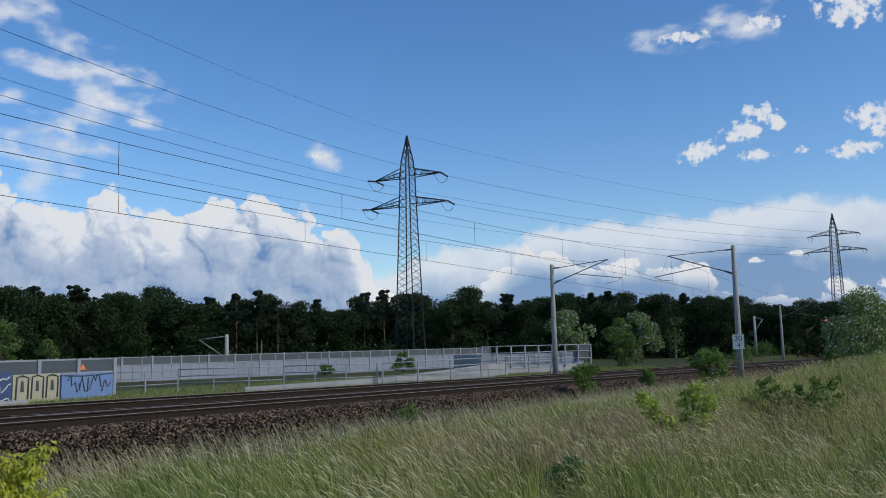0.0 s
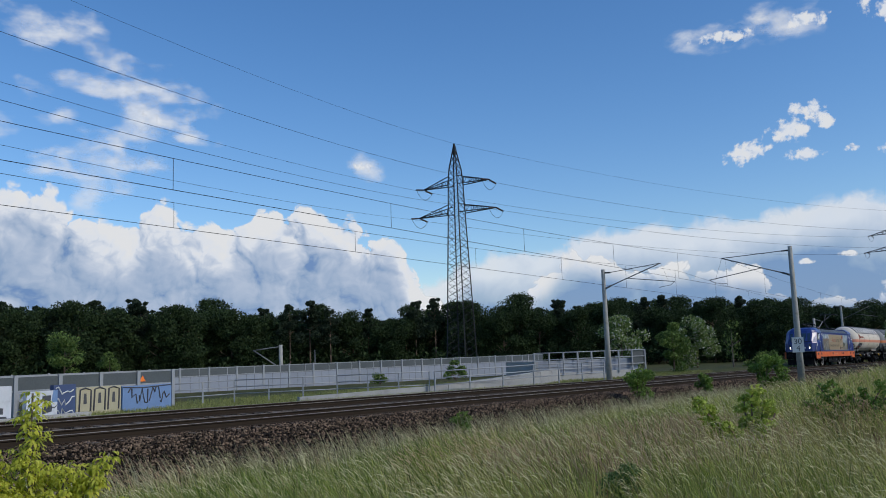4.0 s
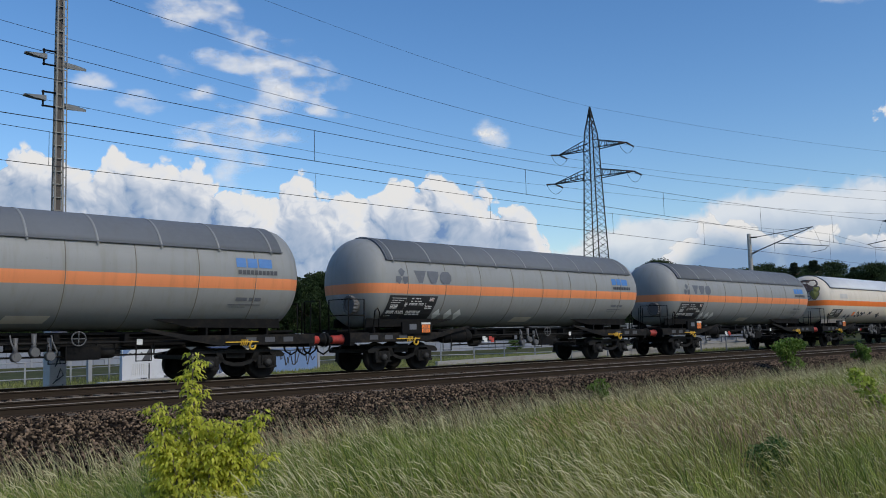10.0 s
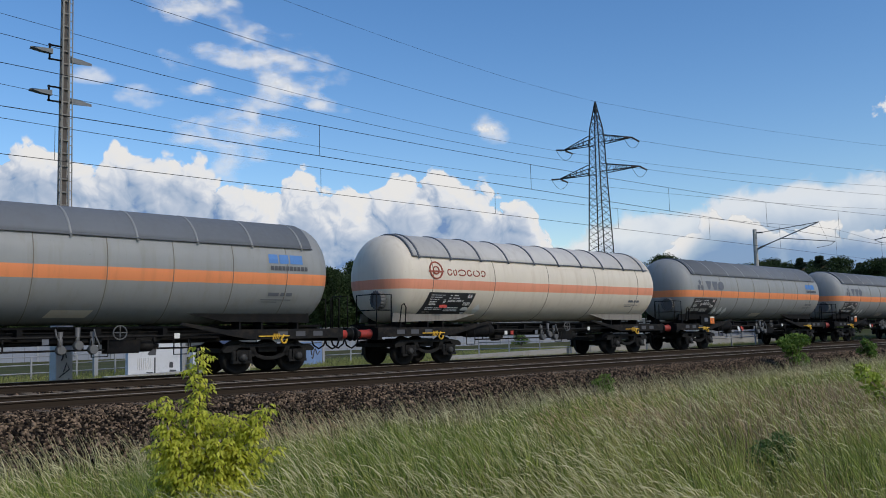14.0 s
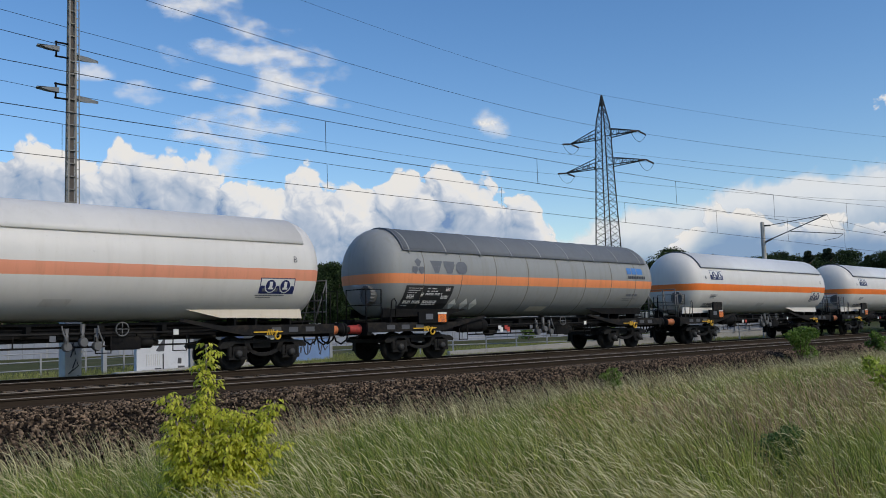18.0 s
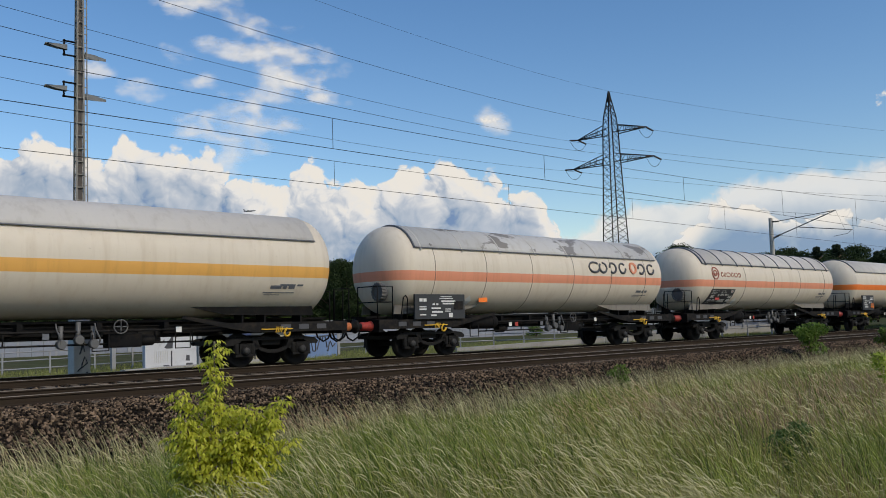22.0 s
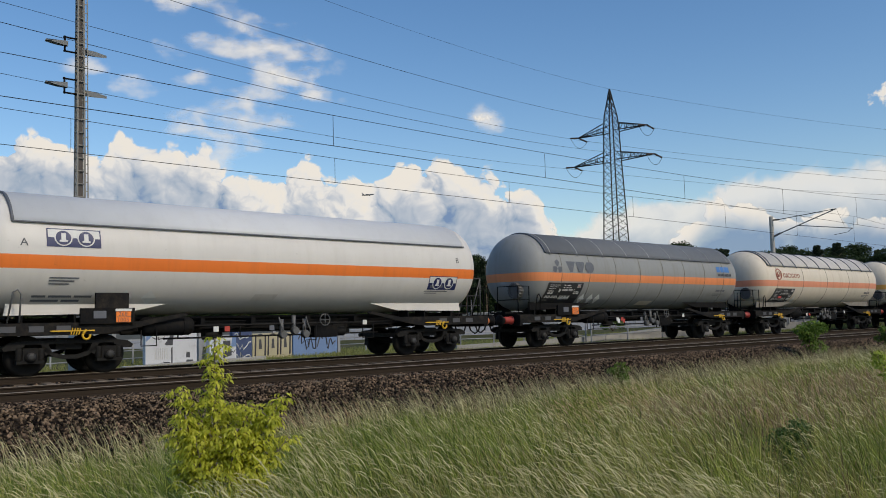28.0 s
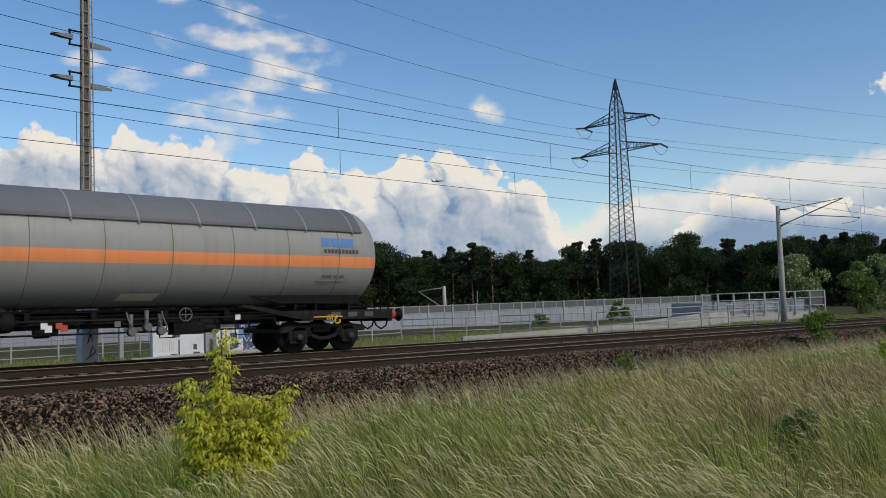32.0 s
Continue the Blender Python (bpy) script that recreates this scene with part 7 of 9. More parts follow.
def draw_boxes(ob, ln, z0, z1, rn):
    h = z1 - z0
    stroke(ob, [(ln * 0.5, z0), (ln * 0.5, z0 + h * 0.55)], 0.03, M_MARKD)
    blob(ob, [(ln * 0.36, z1 - 0.5), (ln * 0.5, z1 - 0.03), (ln * 0.54, z1 - 0.03), (ln * 0.52, z1 - 0.55), (ln * 0.4, z1 - 0.55)], M_MARKD)
    blob(ob, [(ln * 0.78, z0 + 0.05), (ln * 0.93, z0 + 0.02), (ln * 0.92, z0 + 0.2), (ln * 0.79, z0 + 0.22)], M_MARKD)
    blob(ob, [(ln * 0.78, z0 + 0.32), (ln * 0.86, z0 + 0.3), (ln * 0.86, z0 + 0.55), (ln * 0.79, z0 + 0.57)], M_MARKD)
    blob(ob, [(0.03, z1 - 0.35), (0.03, z1 - 0.03), (0.4, z1 - 0.03)], M_SPRAY_BLUE)
    stroke(ob, wavy(rn, ln * 0.15, ln * 0.38, z1 - 0.28, z1 - 0.15, 9), 0.02, M_MARKD)
    stroke(ob, wavy(rn, ln * 0.35, ln * 0.48, z0 + 0.1, z0 + 0.25, 9), 0.02, M_MARKD)
    for k in range(8):
        x = ln * (0.18 + 0.035 * k)
        stroke(ob, [(x, z0 + 0.3), (x, z0 + 0.8)], 0.012, M_MARKW)


def draw_block(ob, ln, z0, z1, rn):
    blob(ob, [(ln * 0.5, z1 - 0.45), (ln * 0.78, z1 - 0.45), (ln * 0.78, z1 - 0.2), (ln * 0.5, z1 - 0.2)], M_MARKD)
    blob(ob, [(ln * 0.5, z0 + 0.2), (ln * 0.82, z0 + 0.3), (ln * 0.82, z0 + 0.6), (ln * 0.5, z0 + 0.5)], M_MARKD)
    blob(ob, [(ln * 0.8, z0 + 0.7), (ln, z0 + 0.7), (ln, z1), (ln * 0.85, z1)], M_SPRAY_BLUE)
    stroke(ob, wavy(rn, ln * 0.7, ln * 0.95, z0 + 0.4, z0 + 0.55, 8), 0.02, M_MARKD)


def draw_dark(ob, ln, z0, z1, rn):
    for k in range(3):
        za = z0 + 0.1 + k * 0.45
        stroke(ob, wavy(rn, 0.12, ln - 0.1, za, za + 0.4, 8), 0.03, M_MARKW)


def draw_letters(ob, ln, z0, z1, rn):
    for k in range(3):
        x = ln * (0.06 + 0.32 * k)
        w = ln * 0.26
        stroke(ob, [(x, z0 + 0.1), (x + 0.05, z1 - 0.12), (x + w * 0.5, z1 - 0.04), (x + w, z1 - 0.15), (x + w * 0.95, z0 + 0.1)], 0.045, M_MARKD)
        blob(ob, [(x + w * 0.35, z0 + 0.45), (x + w * 0.65, z0 + 0.45), (x + w * 0.6, z1 - 0.3), (x + w * 0.4, z1 - 0.3)], M_MARKD)


def draw_scribble(ob, ln, z0, z1, rn):
    for k in range(4):
        x = ln * (0.1 + 0.22 * k)
        stroke(ob, wavy(rn, x, x + ln * 0.2, z0 + 0.15, z1 - 0.08, 7), 0.04, M_MARKD)
    stroke(ob, [(0.05, z1 - 0.05), (ln * 0.4, z1 - 0.12), (ln - 0.05, z1 - 0.05)], 0.03, M_MARKD)


sprayed_wall("concrete_wall", (14.1, 35.1), (16.6, 35.45), -0.95, 0.5, M_SPRAY_WHITE, "white-painted concrete block wall with black sprayed shapes", 1, drawing=draw_boxes)
sprayed_wall("concrete_wall", (17.25, 35.5), (18.85, 36.0), -1.0, 0.2, M_SPRAY_WHITE, "white-painted concrete block with black sprayed shapes", 2, drawing=draw_block)
sprayed_wall("concrete_wall", (18.75, 36.15), (19.9, 36.4), -1.05, 0.42, M_SPRAY_DARKBLUE, "dark blue sprayed concrete block with white scrawls", 3, drawing=draw_dark)
sprayed_wall("concrete_wall", (20.9, 38.15), (23.4, 38.45), -1.05, 0.2, M_SPRAY_CREAM, "cream sprayed wall panel with bold black outlines", 4, drawing=draw_letters)
sprayed_wall("concrete_wall", (23.5, 38.46), (26.85, 39.2), -1.05, 0.12, M_SPRAY_BLUE, "sky blue sprayed wall panel with dark scribbles", 5, drawing=draw_scribble)
m, ln = run((13.0, 34.9), (20.0, 35.6))
bm = bmesh.new()
box(bm, 0, ln, -0.35, 0.1, -1.4, -0.82)
kb = tagged(mesh_ob("kerb_slab", fixed(bm), M_CONCRETE), "low pale concrete kerb slab in the grass", "kerb")
kb.matrix_basis = m
# fence above the sprayed panels
m, ln = run((14.0, 38.6), (27.0, 39.35))
gf = tagged(empty("glazed_fence", m), "grey glazed fence above the sprayed wall panels", "fence")
for i in range(7):
    x = ln * i / 6
    bm = bmesh.new()
    box(bm, x - 0.09, x + 0.09, -0.1, 0.1, -1.3, 0.88)
    part("post", fixed(bm), M_FRAME, gf)
    if i < 6:
        bm = bmesh.new()
        box(bm, x + 0.1, x + ln / 6 - 0.1, -0.015, 0.015, 0.2, 0.82)
        part("pane", fixed(bm), M_MESH, gf)
        bm = bmesh.new()
        box(bm, x + 0.1, x + ln / 6 - 0.1, -0.04, 0.04, 0.8, 0.86)
        box(bm, x + 0.1, x + ln / 6 - 0.1, -0.04, 0.04, 0.12, 0.2)
        part("frame_bar", fixed(bm), M_FRAME, gf)
bm = bmesh.new()
v = [bm.verts.new(q) for q in ((10.9, -0.05, 0.3), (11.3, -0.05, 0.3), (11.1, -0.05, 0.62))]
bm.faces.new(v)
part("warning_triangle", bm, M_MARKO, gf, "orange warning triangle")

# masts of the line behind the wall
def short_mast(x, y, top, d):
    m = tagged(empty("catenary_mast", pose(x, y, -1.2)), "short grey catenary mast behind the noise wall", "catenary mast", "catenary masts")
    H = top + 1.2
    bm = bmesh.new()
    lathe(bm, [(0, 0.2), (H, 0.16)], 10, axis="z")
    part("pole", fixed(bm), M_MASTC, m)
    e = Vector(d)
    bm = bmesh.new()
    bar(bm, (0, 0, H - 0.15), (e.x, e.y, H - 0.45), 0.05)
    part("top_stay", fixed(bm), M_GALV, m)
    bm = bmesh.new()
    bar(bm, (0, 0, H - 2.2), (e.x, e.y, H - 0.45), 0.06)
    part("cantilever_tube", fixed(bm), M_GALV, m)


short_mast(51.8, 58.6, 2.53, (-2.2, 1.2, 0))
short_mast(126.0, 29.3, 4.27, (1.6, -0.8, 0))
bm = bmesh.new()
bar(bm, (57.0, 59.5, -1.2), (57.0, 59.5, 2.0), 0.06, 8, 0.04)
tagged(mesh_ob("thin_pole", fixed(bm), M_GALV), "thin pale pole behind the noise wall", "pole")

# signal beside the line far off
sg2 = tagged(empty("railway_signal", pose(109.5, 17.0, -1.8)), "railway signal showing red on a grey post", "signal")
bm = bmesh.new()
bar(bm, (0, 0, 0), (0, 0, 4.4), 0.1, 8)
part("post", fixed(bm), M_GALV, sg2)
bm = bmesh.new()
box(bm, -0.2, 0.1, -0.38, 0.38, 4.1, 5.2)
part("signal_head", fixed(bm), M_PANEL, sg2)
bm = bmesh.new()
lathe(bm, [(-0.26, 0.11), (-0.2, 0.13)], 12, axis="x")
for v in bm.verts:
    v.co.z += 4.85
part("red_lamp", fixed(bm), glow("red_signal_lamp", (1.0, 0.06, 0.08), 2.5), sg2)

# ---- aeroplane ----
plane = tagged(empty("aeroplane"), "small distant airliner climbing below the clouds", "aeroplane")
M_PLANE = surface("grey_fuselage", (0.22, 0.23, 0.25), 0.5, vary=0.1)
bm = bmesh.new()
lathe(bm, [(-18, 0.1), (-17, 1.2), (-14, 2.0), (10, 2.0), (16, 1.0), (19, 0.3)], 12, axis="x")
part("fuselage", fixed(bm), M_PLANE, plane)
for sy in (-1, 1):
    bm = bmesh.new()
    loft_s(bm, [[(-4, sy * 1.5, -0.8), (3.5, sy * 1.5, -0.8), (3.5, sy * 1.5, -0.2), (-4, sy * 1.5, -0.2)], [(3.5, sy * 17, 1.0), (5.5, sy * 17, 1.0), (5.5, sy * 17, 1.2), (3.5, sy * 17, 1.2)]])
    part("wing", fixed(bm), M_PLANE, plane)
    bm = bmesh.new()
    loft_s(bm, [[(14, sy * 0.5, 0.5), (18, sy * 0.5, 0.5), (18, sy * 0.5, 0.8), (14, sy * 0.5, 0.8)], [(17, sy * 6, 0.9), (19, sy * 6, 0.9), (19, sy * 6, 1.1), (17, sy * 6, 1.1)]])
    part("tailplane", fixed(bm), M_PLANE, plane)
    bm = bmesh.new()
    lathe(bm, [(-4.5, 0.9), (-1.5, 1.0), (0, 0.5)], 10, axis="x")
    for v in bm.verts:
        v.co.y += sy * 5.5
        v.co.z -= 1.6
    part("engine", fixed(bm), M_PLANE, plane)
bm = bmesh.new()
loft_s(bm, [[(12, -0.2, 1.5), (18, -0.2, 1.5), (18, 0.2, 1.5), (12, 0.2, 1.5)], [(17, -0.1, 7.5), (20, -0.1, 7.5), (20, 0.1, 7.5), (17, 0.1, 7.5)]])
part("fin", fixed(bm), M_PLANE, plane)


# ---- foliage tools ----
def leaf_cloud(name, clumps, leaf, mat, parent=None, seed=1, flat=0.0, droop=0.0):
    """Many small folded leaves in a set of ellipsoid clumps: (centre, radii, count)."""
    r = np.random.default_rng(seed)
    pos = []
    for c, rad, n in clumps:
        d = r.normal(size=(n, 3))
        d /= np.linalg.norm(d, axis=1)[:, None]
        k = r.uniform(0.35, 1.0, n) ** 0.5
        pos.append(np.array(c) + d * np.array(rad) * k[:, None] * r.uniform(0.8, 1.15, (n, 1)))
    pos = np.concatenate(pos)
    n = len(pos)
    base = np.array([(0, -1, 0), (0.55, -0.1, 0.18), (0, 1, 0), (-0.55, -0.1, 0.18), ], float)
    faces = [[0, 1, 2, 3]]
    q = r.normal(size=(n, 4))
    q[:, 0] += flat * 3
    q /= np.linalg.norm(q, axis=1)[:, None]
    w, x, y, z = q.T
    rot = np.stack([np.stack([1 - 2 * (y * y + z * z), 2 * (x * y - z * w), 2 * (x * z + y * w)], 1),
                    np.stack([2 * (x * y + z * w), 1 - 2 * (x * x + z * z), 2 * (y * z - x * w)], 1),
                    np.stack([2 * (x * z - y * w), 2 * (y * z + x * w), 1 - 2 * (x * x + y * y)], 1)], 1)
    s = leaf * r.uniform(0.6, 1.4, n)
    ob = scatter_mesh(name, base, faces, pos, np.stack([s, s, s], 1), rot, mat)
    if parent:
        ob.parent = parent
    return ob


M_BARK = surface("pine_bark", (0.15, 0.1, 0.07), 0.9, vary=0.4, scale=3, fine=20, bump=0.6)
M_BARK_PALE = surface("pale_bark", (0.17, 0.14, 0.11), 0.9, vary=0.4, scale=3, fine=20, bump=0.5)
M_PINE = island_leaf("pine_needles", (0.013, 0.022, 0.013), (0.042, 0.06, 0.031), 0.12, 0.7)
M_OAK = island_leaf("woodland_leaves", (0.013, 0.025, 0.01), (0.05, 0.078, 0.026), 0.15, 0.7)
M_SHRUB = island_leaf("shrub_leaves", (0.055, 0.1, 0.022), (0.2, 0.28, 0.075), 0.3)
M_HAW = island_leaf("pale_shrub_leaves", (0.08, 0.14, 0.035), (0.26, 0.33, 0.11), 0.35)
M_BLOSSOM = island_leaf("white_blossom", (0.5, 0.5, 0.4), (0.8, 0.78, 0.68), 0.3)
M_ACACIA = island_leaf("fresh_green_leaves", (0.08, 0.15, 0.025), (0.22, 0.32, 0.07), 0.4)
M_YELLOW_LEAF = island_leaf("yellow_green_leaves", (0.42, 0.45, 0.045), (0.75, 0.73, 0.13), 0.55)
M_SAPLING = island_leaf("sapling_leaves", (0.22, 0.3, 0.04), (0.52, 0.58, 0.12), 0.45)
M_DARKBUSH = island_leaf("dark_bush_leaves", (0.05, 0.105, 0.03), (0.16, 0.26, 0.08), 0.35)


def limbs(bm, rn, z0, z1, spread, n, r0):
    for i in range(n):
        z = rn.uniform(z0, z1)
        a = rn.uniform(0, 2 * math.pi)
        ln = spread * rn.uniform(0.5, 1.0)
        tip = (math.cos(a) * ln, math.sin(a) * ln, z + ln * rn.uniform(0.3, 0.8))
        bar(bm, (0, 0, z), tip, r0 * 0.35, 5, r0 * 0.1)


def pine(seed, H):
    rn = random.Random(seed)
    t = tagged(empty("pine_tree"), "tall dark pine tree at the edge of the woods", "tree", "trees of the woods")
    bm = bmesh.new()
    bend = rn.uniform(-0.4, 0.4)
    pts = [(bend * (k / 6) ** 2, 0, H * 0.95 * k / 6) for k in range(7)]
    for k in range(6):
        bar(bm, pts[k], pts[k + 1], 0.17 * (1 - k / 7), 7, 0.17 * (1 - (k + 1) / 7))
    limbs(bm, rn, H * 0.45, H * 0.85, 2.2, 9, 0.17)
    part("trunk", fixed(bm), M_BARK, t)
    cl = []
    for i in range(26):
        z = H * rn.uniform(0.52, 1.0)
        rr = 2.5 * (1.05 - (z / H - 0.5) * 1.3)
        a, d = rn.uniform(0, 6.3), rr * rn.uniform(0.2, 1.0)
        s = rr * rn.uniform(0.35, 0.6)
        cl.append(((bend + math.cos(a) * d, math.sin(a) * d, z), (s, s, s * 0.75), 260))
    leaf_cloud("crown", cl, 0.17, M_PINE, t, seed)
    return t


def broadleaf(seed, H, mat=None, w=0.34, low=0.12, leaf=0.19, n=420, bark=None, label="dense dark broadleaf tree at the edge of the woods", group="trees of the woods", name="broadleaf_tree", clumps=30):
    rn = random.Random(seed)
    t = tagged(empty(name), label, "tree", group)
    bm = bmesh.new()
    for k in range(5):
        bar(bm, (0, 0, H * 0.16 * k), (0, 0, H * 0.16 * (k + 1)), 0.02 * H * (1 - k / 6), 7, 0.02 * H * (1 - (k + 1) / 6))
    limbs(bm, rn, H * 0.2, H * 0.6, H * 0.25, 8, 0.02 * H)
    part("trunk", fixed(bm), bark or M_BARK, t)
    cl = []
    for i in range(clumps):
        u = rn.uniform(low, 0.97)
        rr = H * w * math.sin(math.pi * min(0.95, max(0.12, (u - low) / (1 - low) * 0.85 + 0.12))) ** 0.6
        a, d = rn.uniform(0, 6.3), rr * rn.uniform(0.2, 0.95)
        s = H * rn.uniform(0.08, 0.15)
        cl.append(((math.cos(a) * d, math.sin(a) * d, H * u), (s * 1.3, s * 1.3, s * 0.95), n))
    leaf_cloud("crown", cl, leaf, mat or M_OAK, t, seed)
    if mat is M_HAW:
        leaf_cloud("blossom", [(c, tuple(q * 1.08 for q in rad), n // 4) for c, rad, n in cl], leaf * 0.8, M_BLOSSOM, t, seed + 5)
    return t


# ---- woods behind the noise wall ----
protos = [pine(11, 13.6), pine(12, 14.2), pine(13, 13.2), broadleaf(21, 12.5), broadleaf(22, 13.5), broadleaf(23, 11.5)]
rn = random.Random(9)


def put(proto, x, y, s, z):
    c = copy_thing(proto, Matrix.Identity(4))
    c.matrix_basis = Matrix.LocRotScale((x, y, z), Euler((0, 0, rn.uniform(0, 6.3))), (s, s, s * rn.uniform(0.95, 1.08)))
    return c


used = set()
for row, (r0, step) in enumerate(((142, 1.25), (150, 1.1), (160, 1.3))):
    az = 5.0 + 0.4 * row
    while az < 90:
        a = radians(az)
        rr = r0 + rn.uniform(-3, 3) + 40 * smooth(76, 90, az)
        left = az < 34
        pick = rn.choice(protos[:3] if (left and rn.random() < 0.4) or rn.random() < 0.2 else protos[3:])
        x, y = math.sin(a) * rr, math.cos(a) * rr
        s = rn.uniform(0.86, 1.05) * (1 - 0.14 * smooth(36, 48, az)) * (1 - 0.2 * smooth(66, 84, az))
        if pick in used:
            put(pick, x, y, s, -1.9)
        else:
            used.add(pick)
            pick.matrix_basis = Matrix.LocRotScale((x, y, -1.9), Euler((0, 0, 0)), (s, s, s))
        az += step * rn.uniform(0.8, 1.25)
for p in protos:
    if p not in used:
        p.matrix_basis = pose(60, 140, -1.9)
# undergrowth at the edge of the woods
cl = []
for i in range(230):
    a = radians(5 + 85 * i / 229)
    rr = 139 + rn.uniform(-1, 6) + 40 * smooth(76, 90, 5 + 85 * i / 229)
    cl.append(((math.sin(a) * rr, math.cos(a) * rr, rn.uniform(-1.2, 1.6)), (2.4, 2.4, 1.8), 55))
tagged(leaf_cloud("undergrowth", cl, 0.3, M_OAK, None, 77), "dark undergrowth at the edge of the woods", "undergrowth", kind="stuff")
# added near-black sheet behind the trees, its colour standing for shade among trunks
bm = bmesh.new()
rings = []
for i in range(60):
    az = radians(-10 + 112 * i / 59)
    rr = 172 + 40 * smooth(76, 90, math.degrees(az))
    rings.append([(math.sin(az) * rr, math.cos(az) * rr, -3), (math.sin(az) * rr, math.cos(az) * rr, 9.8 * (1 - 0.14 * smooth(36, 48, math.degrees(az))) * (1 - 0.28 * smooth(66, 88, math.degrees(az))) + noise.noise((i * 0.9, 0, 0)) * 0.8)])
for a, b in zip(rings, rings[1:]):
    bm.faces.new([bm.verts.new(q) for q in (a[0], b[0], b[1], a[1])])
tagged(mesh_ob("woods_backdrop", bm, surface("woods_gap_shade", (0.007, 0.01, 0.006), 0.95, vary=0.6, scale=0.4, fine=3, bump=0.0)), "near-black sheet behind the trees for the shade inside the woods", "woods", kind="structure")

# ---- single trees and shrubs beyond the line ----
def place(t, x, y, z=None):
    t.matrix_basis = pose(x, y, ground_z(x, y) - 0.05 if z is None else z)
    return t


def shrub(seed, H, wd, mat, label, x, y, z=None, leaf=0.07, n=120, clumps=14, group="shrubs beside the line", name="shrub"):
    rn = random.Random(seed)
    t = tagged(empty(name), label, "shrub", group)
    bm = bmesh.new()
    for i in range(7):
        a, k = rn.uniform(0, 6.3), rn.uniform(0.2, 0.6)
        bar(bm, (0, 0, -0.1), (math.cos(a) * wd * k, math.sin(a) * wd * k, H * rn.uniform(0.5, 0.9)), 0.02 * H, 5, 0.006)
    part("stem", fixed(bm), M_BARK, t)
    cl = []
    for i in range(clumps):
        u = rn.uniform(0.12, 0.9)
        a, d = rn.uniform(0, 6.3), wd * rn.uniform(0.0, 0.75) * (1.15 - 0.6 * u)
        s = H * rn.uniform(0.13, 0.22)
        cl.append(((math.cos(a) * d, math.sin(a) * d, H * u), (s * 1.2, s * 1.2, s), n))
    leaf_cloud("foliage", cl, leaf, mat, t, seed)
    return place(t, x, y, z)


for x, y, h, sd in ((66.5, 31.3, 4.6, 31), (69.8, 28.0, 4.0, 32), (72.5, 26.9, 4.3, 34)):
    place(broadleaf(sd, h, M_HAW if sd != 32 else M_SHRUB, 0.42, 0.05, 0.1, 190, M_BARK, "pale green hawthorn tree beside the line", "hawthorns", "hawthorn_tree", 24), x, y, -0.9)
place(broadleaf(33, 5.2, M_SHRUB, 0.2, 0.2, 0.09, 40, M_BARK_PALE, "thin half-bare birch beside the line", "hawthorns", "birch_tree", 12), 90.2, 29.5, -1.4)
for x, y, h, sd in ((67.3, 8.2, 5.0, 41), (72.0, 8.5, 5.4, 42), (80.0, 9.5, 5.6, 43)):
    place(broadleaf(sd, h, M_HAW, 0.5, 0.02, 0.1, 210, M_BARK, "large leafy hawthorn beside the meadow", "hawthorns", "hawthorn_tree", 30), x, y, -0.9)
for i, (x, y, h, wd) in enumerate(((92, 27.5, 2.4, 2.2), (99, 27.6, 2.6, 2.5), (107, 27.4, 3.0, 2.8), (116, 28, 3.2, 3), (86, 13.0, 2.2, 2.4), (94, 13.1, 2.6, 2.6), (103, 13.2, 3.0, 3.0), (128, 28.5, 3.5, 3.2), (112, 13.2, 3.2, 3.0), (140, 29, 4.0, 3.5))):
    shrub(60 + i, h, wd, M_SHRUB, "green shrub along the railway", x, y, rail_z(x) - 0.9, 0.12, 90)
shrub(71, 1.5, 1.9, M_SHRUB, "green shrub before the noise wall", 53.5, 39.7, -0.9, 0.08, 110)
shrub(72, 1.0, 1.0, M_SHRUB, "small green shrub before the noise wall", 47.5, 42.5, -0.9, 0.07, 80)
place(broadleaf(35, 7.0, M_SHRUB, 0.36, 0.05, 0.15, 150, M_BARK, "bright green tree before the dark woods", "hawthorns", "hawthorn_tree", 22), 55.3, 104.0, -1.5)
place(broadleaf(36, 4.5, M_SHRUB, 0.45, 0.05, 0.15, 120, M_BARK, "green tree before the dark woods", "hawthorns", "hawthorn_tree", 16), 61.0, 103.0, -1.5)

